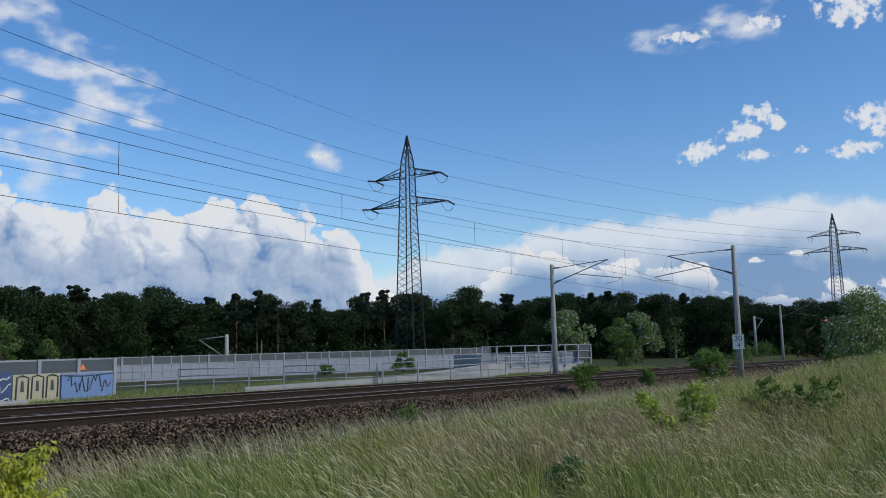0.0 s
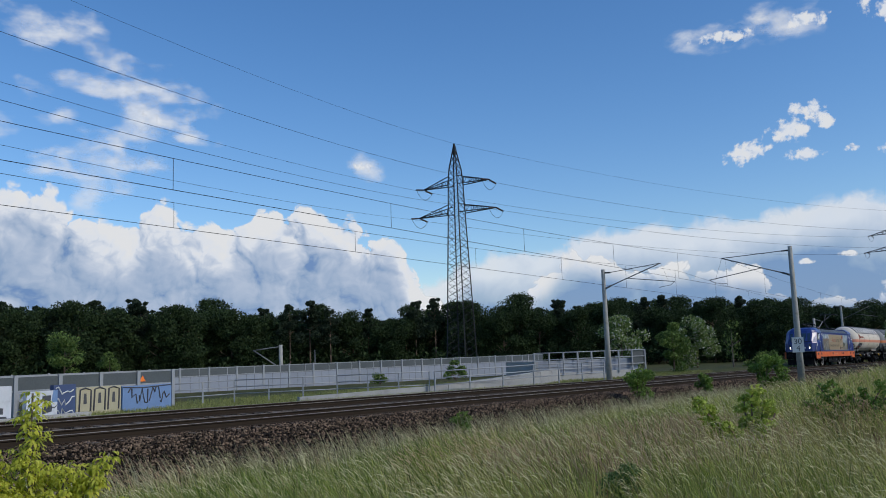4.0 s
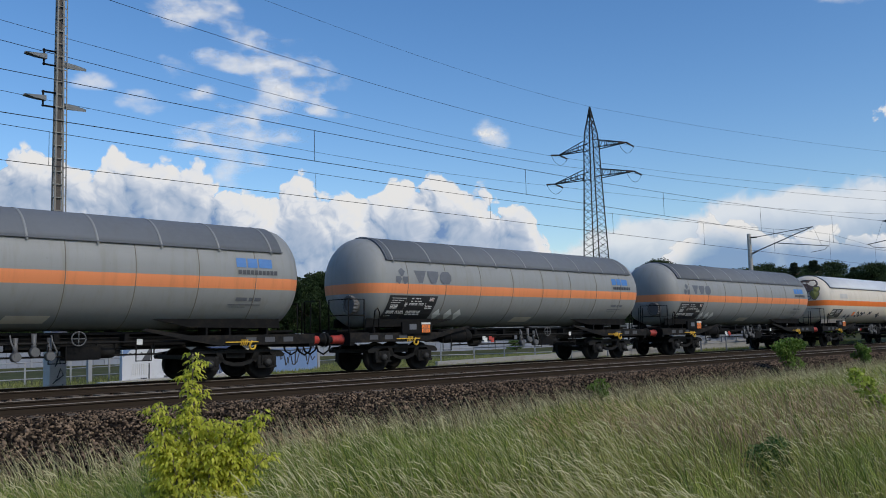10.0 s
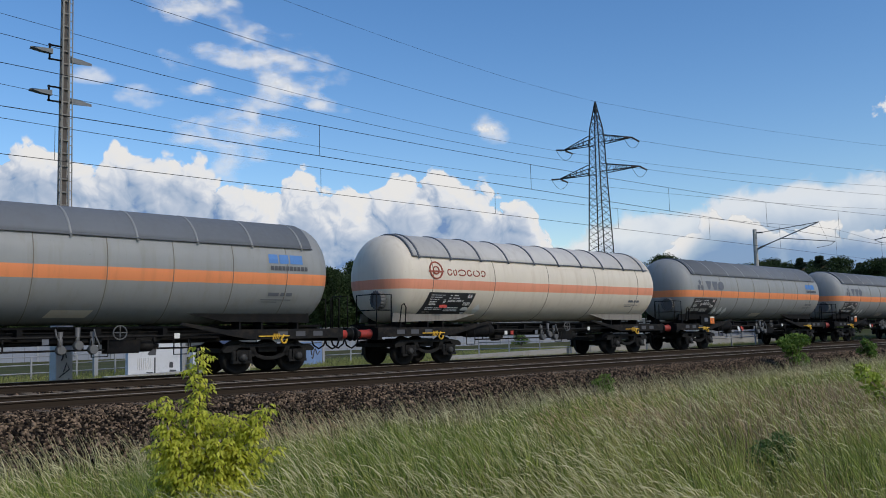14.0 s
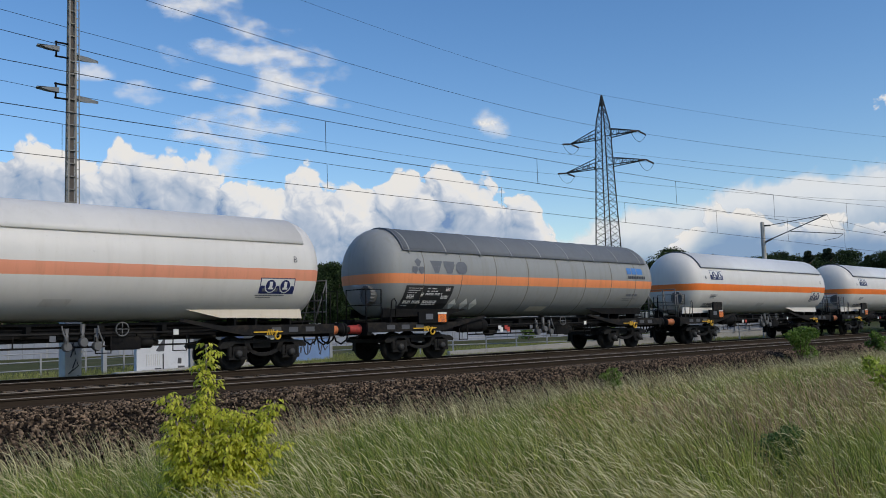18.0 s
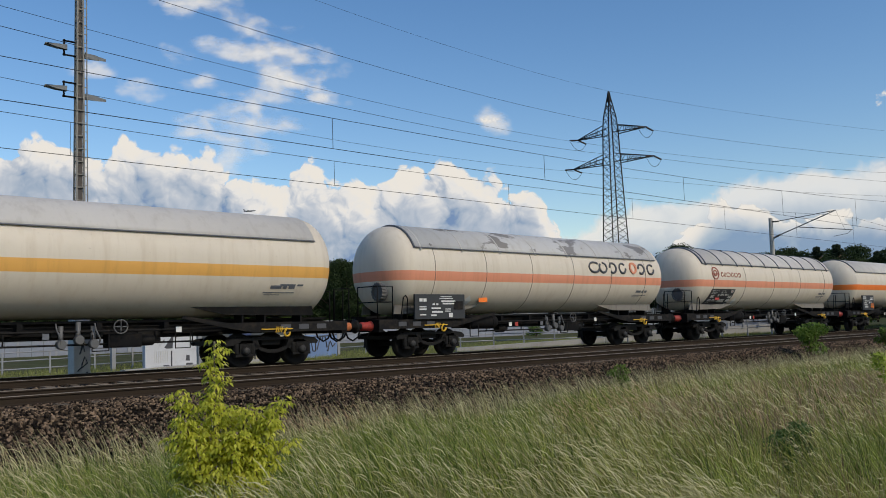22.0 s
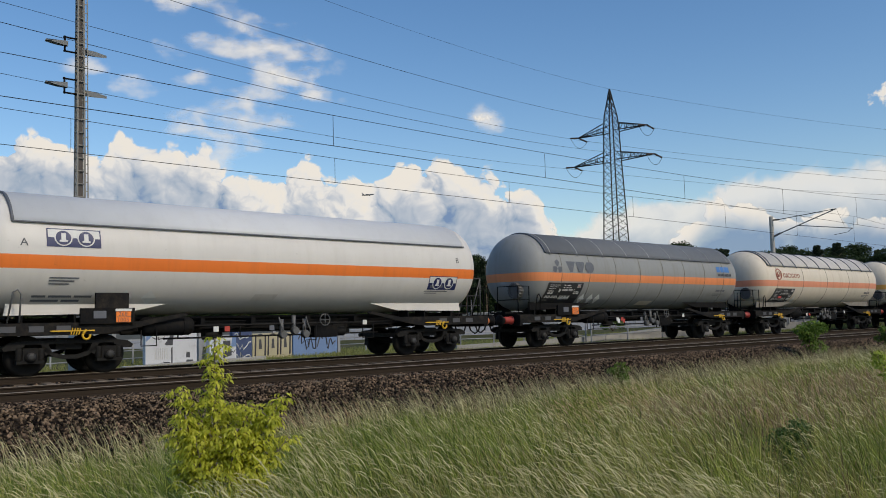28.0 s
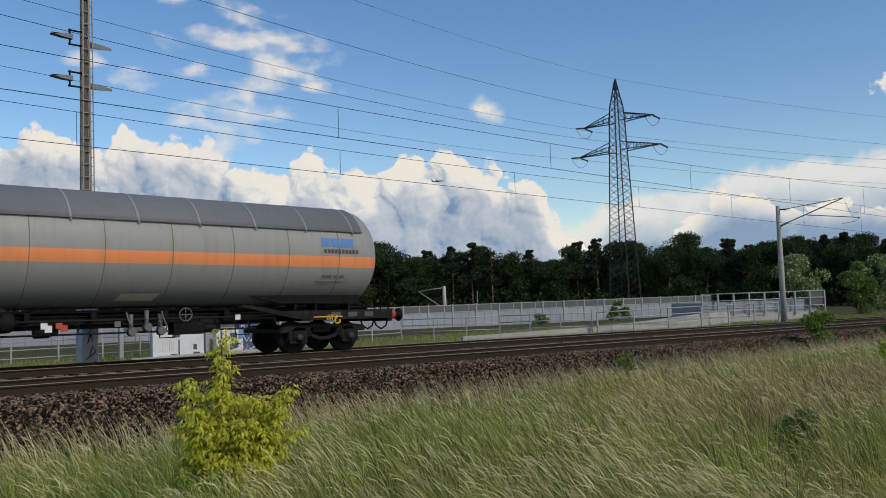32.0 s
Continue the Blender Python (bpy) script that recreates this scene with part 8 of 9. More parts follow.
# shrubs on the near side
shrub(51, 1.25, 0.85, M_ACACIA, "bright green shrub beside the ballast", 31.6, 14.3, -0.95, 0.06, 130)
shrub(52, 1.4, 1.5, M_ACACIA, "spreading green shrub beside the mast", 42.4, 12.4, -0.9, 0.07, 150, 18)
shrub(56, 0.9, 0.8, M_ACACIA, "green shrub beside the ballast", 37.5, 13.6, -0.95, 0.06, 100)
shrub(53, 0.66, 0.3, M_DARKBUSH, "low dark green bush in the meadow", 7.25, 3.45, None, 0.014, 520)
def young_plant(seed, x, y, stems, mat, leaf, n, label):
    """Thin forking stems with leaf tufts on their upper part; stems are (sideways, height)."""
    rn = random.Random(seed)
    t = tagged(empty("young_sapling"), label, "sapling", "young saplings in the meadow")
    away = Vector((x, y, 0)).normalized()
    side = Vector((away.y, -away.x, 0))
    cl = []
    for d, h in stems:
        off = rn.uniform(-0.2, 0.2)
        pts = [side * d * k ** 1.3 + away * off * k + Vector((0, 0, h * k)) for k in (0.0, 0.35, 0.7, 1.0)]
        bm = bmesh.new()
        tube(bm, pts, 0.011, 5)
        part("stem", bm, M_BARK, t)
        for k in (0.5, 0.62, 0.74, 0.86, 0.97):
            j = min(2, int(k / 0.34))
            c = pts[j].lerp(pts[j + 1], (k - (0.0, 0.35, 0.7)[j]) / (0.35, 0.35, 0.3)[j])
            s = rn.uniform(0.07, 0.12) * (1.25 - 0.5 * k)
            cl.append((tuple(c + Vector((rn.uniform(-0.07, 0.07), rn.uniform(-0.07, 0.07), rn.uniform(-0.03, 0.03)))), (s * 1.3, s * 1.3, s * 0.8), n))
    leaf_cloud("foliage", cl, leaf, mat, t, seed)
    return place(t, x, y)


young_plant(54, 10.35, 3.25, ((-0.66, 1.02), (-0.52, 0.86), (-0.25, 0.72), (-0.05, 1.0), (0.06, 1.14), (0.2, 0.98), (0.3, 0.82), (0.1, 0.7)), M_SAPLING, 0.032, 60, "young yellow-green sapling in the meadow")
young_plant(55, 14.3, 2.85, ((-0.72, 0.72), (-0.5, 0.95), (-0.3, 1.0), (0.0, 0.8), (0.2, 0.9), (0.45, 0.98), (0.68, 1.0), (0.8, 0.7), (-0.2, 0.6), (0.3, 0.6)), M_ACACIA, 0.032, 46, "young leafy locust sapling in the meadow")
shrub(57, 0.62, 0.42, M_ACACIA, "small pale shrub on the ballast edge", 18.15, 13.3, -0.95, 0.04, 40)

# ---- yellow box elder sapling ----
yb = tagged(empty("box_elder_sapling"), "bright yellow-green box elder sapling in tall grass", "sapling")
rn = random.Random(3)
leaf_at, leaf_to, leaf_size = [], [], []
STEMS = [(0.0, 0.0, 1.58), (-0.02, 0.03, 1.2), (-0.26, 0.05, 1.24), (-0.2, -0.06, 1.06), (0.46, -0.05, 1.17), (0.38, 0.06, 1.08), (0.24, 0.0, 1.12), (0.31, 0.1, 0.98), (-0.29, 0.0, 0.94), (0.09, 0.14, 1.1), (0.5, 0.06, 0.86), (-0.12, -0.12, 0.92), (0.16, -0.13, 0.96), (-0.3, 0.06, 0.7), (0.02, -0.14, 0.74), (0.32, -0.1, 0.72)]
for i, (dx, dy, top) in enumerate(STEMS):
    pts = [Vector((dx * k ** 1.5 + rn.uniform(-0.012, 0.012), dy * k + rn.uniform(-0.012, 0.012), top * k)) for k in (0, 0.25, 0.5, 0.75, 1.0)]
    bm = bmesh.new()
    tube(bm, pts, 0.007, 5)
    part("stem", bm, M_BARK_PALE, yb)
    spots = []
    steps = int(top / 0.034)
    for u in range(steps + 1):
        k = (0.2 if abs(dx) < 0.15 else 0.4) + (0.8 if abs(dx) < 0.15 else 0.6) * u / steps
        j = min(3, int(k * 4))
        p = pts[j].lerp(pts[j + 1], k * 4 - j)
        spots.append((p, k, u * 1.57 + i * 0.8))
        if u % 2 == 0 and 0.5 < k < 0.96:
            # side twigs that rise away from the stem
            a = u * 2.4 + i
            ln = rn.uniform(0.1, 0.19) * (1.3 - k)
            tip = p + Vector((math.cos(a) * ln, math.sin(a) * ln, ln * 0.9))
            bm = bmesh.new()
            tube(bm, [p, p.lerp(tip, 0.6), tip], 0.004, 4)
            part("twig", bm, M_BARK_PALE, yb)
            spots += [(p.lerp(tip, q), 0.45 + 0.5 * q, a + q * 4) for q in (0.35, 0.6, 0.8, 1.0)]
    for p, k, turn in spots:
        reach = (0.125 if i else 0.1) * (1.25 - 0.7 * k)
        for s in (0, 1):
            # an arching stalk with a drooping end leaflet and two pairs beside it
            a = turn + s * math.pi + rn.uniform(-0.35, 0.35)
            out_d = Vector((math.cos(a), math.sin(a), 0))
            for q, side_a in ((1.0, 0.0), (0.72, 0.9), (0.72, -0.9), (0.4, 1.1), (0.4, -1.1)):
                leaf_at.append(p + out_d * reach * q + Vector((0, 0, 0.05 * q - 0.05 * q * q)))
                leaf_to.append(a + side_a + rn.uniform(-0.25, 0.25))
                leaf_size.append(rn.uniform(0.022, 0.036) * (1.12 - 0.3 * k))
n = len(leaf_at)
dirs = np.array(leaf_to)
tilt = rng.uniform(-1.15, -0.15, n)
roll = rng.uniform(-0.5, 0.5, n)
cz, sz, cx, sx_ = np.cos(dirs), np.sin(dirs), np.cos(tilt), np.sin(tilt)
Rz = np.zeros((n, 3, 3)); Rz[:, 0, 0] = sz; Rz[:, 0, 1] = cz; Rz[:, 1, 0] = -cz; Rz[:, 1, 1] = sz; Rz[:, 2, 2] = 1
Rx = np.zeros((n, 3, 3)); Rx[:, 0, 0] = 1; Rx[:, 1, 1] = cx; Rx[:, 1, 2] = -sx_; Rx[:, 2, 1] = sx_; Rx[:, 2, 2] = cx
Ry = np.zeros((n, 3, 3)); Ry[:, 1, 1] = 1; Ry[:, 0, 0] = np.cos(roll); Ry[:, 0, 2] = np.sin(roll); Ry[:, 2, 0] = -np.sin(roll); Ry[:, 2, 2] = np.cos(roll)
leaf_v = np.array([(0, 0, 0), (0.26, 0.4, 0.08), (0.36, 0.8, 0.07), (0.17, 1.15, -0.02), (0, 1.7, -0.2), (-0.17, 1.15, -0.02), (-0.36, 0.8, 0.07), (-0.26, 0.4, 0.08)])
sc = np.array(leaf_size)
lv = scatter_mesh("leaves", leaf_v, [[0, 1, 2, 3, 4, 5, 6, 7]], np.array([tuple(p) for p in leaf_at]), np.stack([sc] * 3, 1), Rz @ Rx @ Ry, M_YELLOW_LEAF)
lv.parent = yb
yb.matrix_basis = pose(2.68, 5.42, ground_z(2.68, 5.42), 0, 0, -35)

# ---- meadow ----
M_G1 = island_leaf("green_blades", (0.055, 0.1, 0.02), (0.26, 0.34, 0.07), 0.35, 0.6, 0.15, 1.3)
M_G2 = island_leaf("yellow_green_blades", (0.2, 0.255, 0.045), (0.56, 0.6, 0.145), 0.35, 0.6, 0.15, 1.2)
M_G3 = island_leaf("straw_blades", (0.3, 0.265, 0.09), (0.64, 0.57, 0.25), 0.3, 0.7, 0.15, 1.2)
M_G4 = island_leaf("brown_dead_blades", (0.13, 0.085, 0.045), (0.34, 0.235, 0.13), 0.2, 0.8)
M_SEED = island_leaf("pale_seed_heads", (0.3, 0.28, 0.13), (0.74, 0.69, 0.41), 0.35, 0.8, 0.15, 1.3)
M_SEED_RED = island_leaf("reddish_seed_heads", (0.36, 0.25, 0.14), (0.6, 0.44, 0.27), 0.35, 0.8)


def blades_mesh(name, base, h, w, face, lean, mat, head=False):
    """Bent tapered blades: three cross-sections each, two quads."""
    n = len(base)
    ts = np.array([0.0, 0.55, 1.0]) if not head else np.array([0.0, 0.45, 1.0])
    ws = np.array([1.0, 0.8, 0.1]) if not head else np.array([0.25, 1.0, 0.12])
    c = base[:, None, :] + np.concatenate([lean[:, None, :] * (ts ** 2)[None, :, None], (h[:, None] * ts * np.sqrt(np.maximum(0.15, 1 - (np.linalg.norm(lean, axis=1) / np.maximum(h, 1e-3))[:, None] ** 2 * ts ** 2 * 0.8)))[:, :, None]], axis=2)
    side = np.stack([np.cos(face), np.sin(face), np.zeros(n)], 1)
    off = side[:, None, :] * (w[:, None] * ws)[:, :, None]
    v = np.stack([c - off, c + off], 2).reshape(n * 6, 3)
    f = (np.array([[0, 1, 3, 2], [2, 3, 5, 4]])[None] + (np.arange(n) * 6)[:, None, None]).reshape(-1)
    me = bpy.data.meshes.new(name)
    me.vertices.add(n * 6)
    me.vertices.foreach_set("co", v.reshape(-1))
    me.loops.add(len(f))
    me.loops.foreach_set("vertex_index", f.astype(np.int32))
    me.polygons.add(n * 2)
    me.polygons.foreach_set("loop_start", np.arange(n * 2, dtype=np.int32) * 4)
    me.polygons.foreach_set("loop_total", np.full(n * 2, 4, dtype=np.int32))
    me.materials.append(mat)
    me.update()
    return new(name, me)


def patchy(x, y, s, k):
    return np.sin(x * s + 1.7 * np.sin(y * s * 0.7 + k)) * np.cos(y * s * 1.3 + 1.3 * np.sin(x * s * 0.6 + 2 * k))


def meadow(n, r0, r1, az0, az1):
    r = r0 * (r1 / r0) ** rng.uniform(0, 1, n)
    a = np.radians(rng.uniform(az0, az1, n))
    x, y = r * np.sin(a), r * np.cos(a)
    keep = y < 13.7 + 0.35 * np.sin(x * 1.3) + rng.normal(0, 0.25, n)
    # trampled spot before the low bush
    u = np.clip(((x - 7.25) * -1.05 + (y - 3.45) * -0.5) / 1.3525, 0, 1)
    keep &= np.hypot(x - 7.25 + 1.05 * u, y - 3.45 + 0.5 * u) > 0.18 + 0.1 * rng.uniform(0, 1, n)
    return x[keep], y[keep], r[keep]


def plumes(name, base, length, w, ld, up, mat):
    """Drooping flower heads: a bent spindle of three quads that rises, arches over and hangs."""
    n = len(base)
    ts = np.array([0.0, 0.35, 0.7, 1.0])
    ws = np.array([0.25, 1.0, 0.8, 0.12])
    along = np.stack([np.cos(ld), np.sin(ld)], 1)
    run = ts[None] * 0.3 + (0.25 + 0.35 * (1 - up[:, None])) * ts[None] ** 2
    rise = 0.95 * ts[None] - (0.1 + 0.75 * (1 - up[:, None])) * ts[None] ** 2
    c = base[:, None, :] + np.concatenate([along[:, None, :] * (length[:, None] * run)[:, :, None], (length[:, None] * rise)[:, :, None]], 2)
    face = rng.uniform(0, np.pi, n)
    side = np.stack([np.cos(face) * 0.8, np.sin(face) * 0.8, np.full(n, 0.6)], 1)
    off = side[:, None, :] * (w[:, None] * ws)[:, :, None]
    v = np.stack([c - off, c + off], 2).reshape(n * 8, 3)
    f = (np.array([[0, 1, 3, 2], [2, 3, 5, 4], [4, 5, 7, 6]])[None] + (np.arange(n) * 8)[:, None, None]).reshape(-1)
    me = bpy.data.meshes.new(name)
    me.vertices.add(n * 8)
    me.vertices.foreach_set("co", v.reshape(-1))
    me.loops.add(len(f))
    me.loops.foreach_set("vertex_index", f.astype(np.int32))
    me.polygons.add(n * 3)
    me.polygons.foreach_set("loop_start", np.arange(n * 3, dtype=np.int32) * 4)
    me.polygons.foreach_set("loop_total", np.full(n * 3, 4, dtype=np.int32))
    me.materials.append(mat)
    me.update()
    return new(name, me)


# grass stands in tufts, each with its own height, colour and bend
tx, ty, tr_ = meadow(11000, 2.4, 70.0, 4, 91)
nt = len(tx)
tuft_h = rng.lognormal(0, 0.3, nt) * (1 + 0.3 * patchy(tx, ty, 0.8, 2.0))
tuft_dry = patchy(tx, ty, 0.5, 0.3) * 0.6 + patchy(tx, ty, 1.7, 1.0) * 0.45 + rng.normal(0, 0.5, nt)
tuft_dir = np.radians(150) + rng.normal(0, 0.7, nt)
pick = rng.integers(0, nt, 410000)
rad = (0.03 + 0.016 * tr_[pick]) * np.sqrt(rng.uniform(0, 1, len(pick)))
spin = rng.uniform(0, 2 * np.pi, len(pick))
x, y = tx[pick] + rad * np.cos(spin), ty[pick] + rad * np.sin(spin)
r = np.hypot(x, y)
z = np.array([ground_z(a, b) for a, b in zip(x, y)])
n = len(x)
# mix turns paler to the right, partly painting in that side's brighter light
side = np.clip((np.degrees(np.arctan2(x, y)) - 35) / 40, -0.6, 1)
dry = tuft_dry[pick] + rng.normal(0, 0.28, n) + 0.55 * side - 0.25
edge = np.clip((y - 10.5) / 3.0, 0, 1)
h = np.clip(rng.uniform(0.2, 0.52, n) * tuft_h[pick], 0.1, 0.8) * (1 - 0.35 * edge)
bend = h * rng.uniform(0.1, 0.5, n)
splay = h * rng.uniform(0.0, 0.4, n)
lean = np.stack([np.cos(tuft_dir[pick]) * bend + np.cos(spin) * splay, np.sin(tuft_dir[pick]) * bend + np.sin(spin) * splay], 1)
wd = 0.0021 + 0.00032 * r
face = rng.uniform(0, np.pi, n)
base = np.stack([x, y, z - 0.02], 1)
for nm, mask, mt, lb in (("meadow_grass", dry < 0.1, M_G1, "green meadow grass"), ("meadow_grass", (dry >= 0.1) & (dry < 0.85), M_G2, "yellow-green meadow grass"), ("dry_grass", (dry >= 0.85) & (dry < 1.3), M_G3, "dry straw-coloured grass"), ("dry_grass", dry >= 1.3, M_G4, "brown withered grass")):
    ob = blades_mesh(nm, base[mask], h[mask], wd[mask], face[mask], lean[mask], mt)
    tagged(ob, lb + " leaning in the wind", "grass", kind="stuff")

# the meadow goes on round and behind the camera
n = 45000
r2 = 30 * np.sqrt(rng.uniform(0.0004, 1, n))
a2 = np.radians(rng.uniform(0, 360, n))
x, y = r2 * np.sin(a2), r2 * np.cos(a2)
az2 = np.degrees(a2)
keep = ((az2 > 91) | (az2 < 4) | (r2 < 2.4)) & (y < 13.5) & (r2 > 0.7)
x, y, r2 = x[keep], y[keep], r2[keep]
n = len(x)
z = np.array([ground_z(a, b) for a, b in zip(x, y)])
h = rng.uniform(0.22, 0.5, n)
ld = rng.uniform(0, 6.3, n)
lean = np.stack([np.cos(ld), np.sin(ld)], 1) * (h * rng.uniform(0.05, 0.45, n))[:, None]
tagged(blades_mesh("meadow_grass", np.stack([x, y, z - 0.02], 1), h, np.full(n, 0.011), rng.uniform(0, np.pi, n), lean, M_G2), "yellow-green meadow grass leaning in the wind", "grass", kind="stuff")

# flowering stalks with plumes
cx_, cy_, cr_ = meadow(9000, 2.6, 60.0, 4, 91)
pick = rng.integers(0, len(cx_), 60000)
off_r = (0.04 + 0.014 * cr_[pick]) * rng.normal(0, 1, len(pick))
off_a = rng.uniform(0, np.pi, len(pick))
x, y = cx_[pick] + off_r * np.cos(off_a), cy_[pick] + off_r * np.sin(off_a)
r = np.hypot(x, y)
# stalks stand in drifts; more pale heads to the right, also to brighten that side
keep = rng.uniform(0, 1, len(x)) < 0.1 + 0.6 * np.clip((np.degrees(np.arctan2(x, y)) - 30) / 45, 0, 1) + 0.4 * np.maximum(0, patchy(x, y, 1.1, 1.4)) + 0.3 * (patchy(x, y, 0.45, 0.9) > 0.35)
x, y, r = x[keep], y[keep], r[keep]
z = np.array([ground_z(a, b) for a, b in zip(x, y)])
n = len(x)
h = rng.uniform(0.36, 0.74, n) * (1 + 0.2 * patchy(x, y, 1.3, 0.2))
ld = np.radians(150) + 0.5 * patchy(x, y, 0.9, 2.2) + rng.normal(0, 0.4, n)
lean = np.stack([np.cos(ld), np.sin(ld)], 1) * (h * rng.uniform(0.1, 0.5, n))[:, None]
base = np.stack([x, y, z], 1)
tagged(blades_mesh("grass_stalks", base, h, 0.0011 + 0.00015 * r, rng.uniform(0, np.pi, n), lean, M_G3), "thin dry flowering stalks", "grass", kind="stuff")
tipz = h * np.sqrt(np.maximum(0.15, 1 - (np.linalg.norm(lean, axis=1) / h) ** 2 * 0.8))
tip = base + np.concatenate([lean, tipz[:, None]], 1)
red = (patchy(x, y, 0.45, 0.9) > 0.6) & (r > 9)
hh = rng.uniform(0.1, 0.2, n)
up = rng.uniform(0.25, 0.95, n)
for mask, mt, lb in ((~red, M_SEED, "pale feathery grass seed heads"), (red, M_SEED_RED, "reddish seed heads over the meadow")):
    for k in range(2):
        ob = plumes("seed_heads", (tip - np.array([0, 0, 0.01]))[mask], hh[mask], (0.0023 + 0.00018 * r)[mask], ld[mask], up[mask], mt)
        tagged(ob, lb, "grass", kind="stuff")

M_VERGE = island_leaf("verge_blades", (0.17, 0.2, 0.05), (0.36, 0.36, 0.13), 0.3, 0.6)
# a drift of reddish flowering grass
n = 3600
q = np.sqrt(rng.uniform(0, 1, n))
th = rng.uniform(0, 2 * np.pi, n)
x = 10.4 + 3.6 * q * np.cos(th) * 0.9 - 2.0 * q * np.sin(th) * 0.42
y = 4.8 + 3.6 * q * np.cos(th) * 0.42 + 2.0 * q * np.sin(th) * 0.9
r = np.hypot(x, y)
z = np.array([ground_z(a, b) for a, b in zip(x, y)])
hh = rng.uniform(0.1, 0.2, n)
ld = np.radians(158) + rng.normal(0, 0.8, n)
hl = np.stack([np.cos(ld), np.sin(ld)], 1) * (hh * rng.uniform(0.3, 0.8, n))[:, None]
tagged(blades_mesh("seed_heads", np.stack([x, y, z + rng.uniform(0.34, 0.56, n)], 1), hh, 0.0026 + 0.00024 * r, rng.uniform(0, np.pi, n), hl, M_SEED_RED, head=True), "drift of reddish-beige flowering grass in the meadow", "grass", kind="stuff")
# grass between the tracks' far shoulder and the walls
n = 90000
x = rng.uniform(2, 75, n)
y = 24.9 + 18 * rng.uniform(0, 1, n) ** 1.3
z = np.array([ground_z(a, b) for a, b in zip(x, y)])
h = rng.uniform(0.06, 0.2, n) * (1 + 0.3 * (y > 32))
ld = rng.uniform(0, 6.3, n)
lean = np.stack([np.cos(ld), np.sin(ld)], 1) * (h * 0.3)[:, None]
ob = blades_mesh("verge_grass", np.stack([x, y, z], 1), h, np.full(n, 0.009), rng.uniform(0, np.pi, n), lean, M_VERGE)
tagged(ob, "short yellow-green verge grass beyond the tracks", "grass", kind="stuff")
# tall stalks against the ballast
n = 5000
x = rng.uniform(1.5, 45, n)
y = rng.normal(13.2, 0.5, n)
z = np.array([ground_z(a, b) for a, b in zip(x, y)])
h = rng.uniform(0.5, 1.0, n)
ld = np.radians(155) + rng.normal(0, 0.5, n)
lean = np.stack([np.cos(ld), np.sin(ld)], 1) * (h * rng.uniform(0.2, 0.5, n))[:, None]
ob = blades_mesh("tall_stalks", np.stack([x, y, z], 1), h, np.full(n, 0.007), rng.uniform(0, np.pi, n), lean, M_SEED)
tagged(ob, "tall pale grass stalks before the ballast", "grass", kind="stuff")


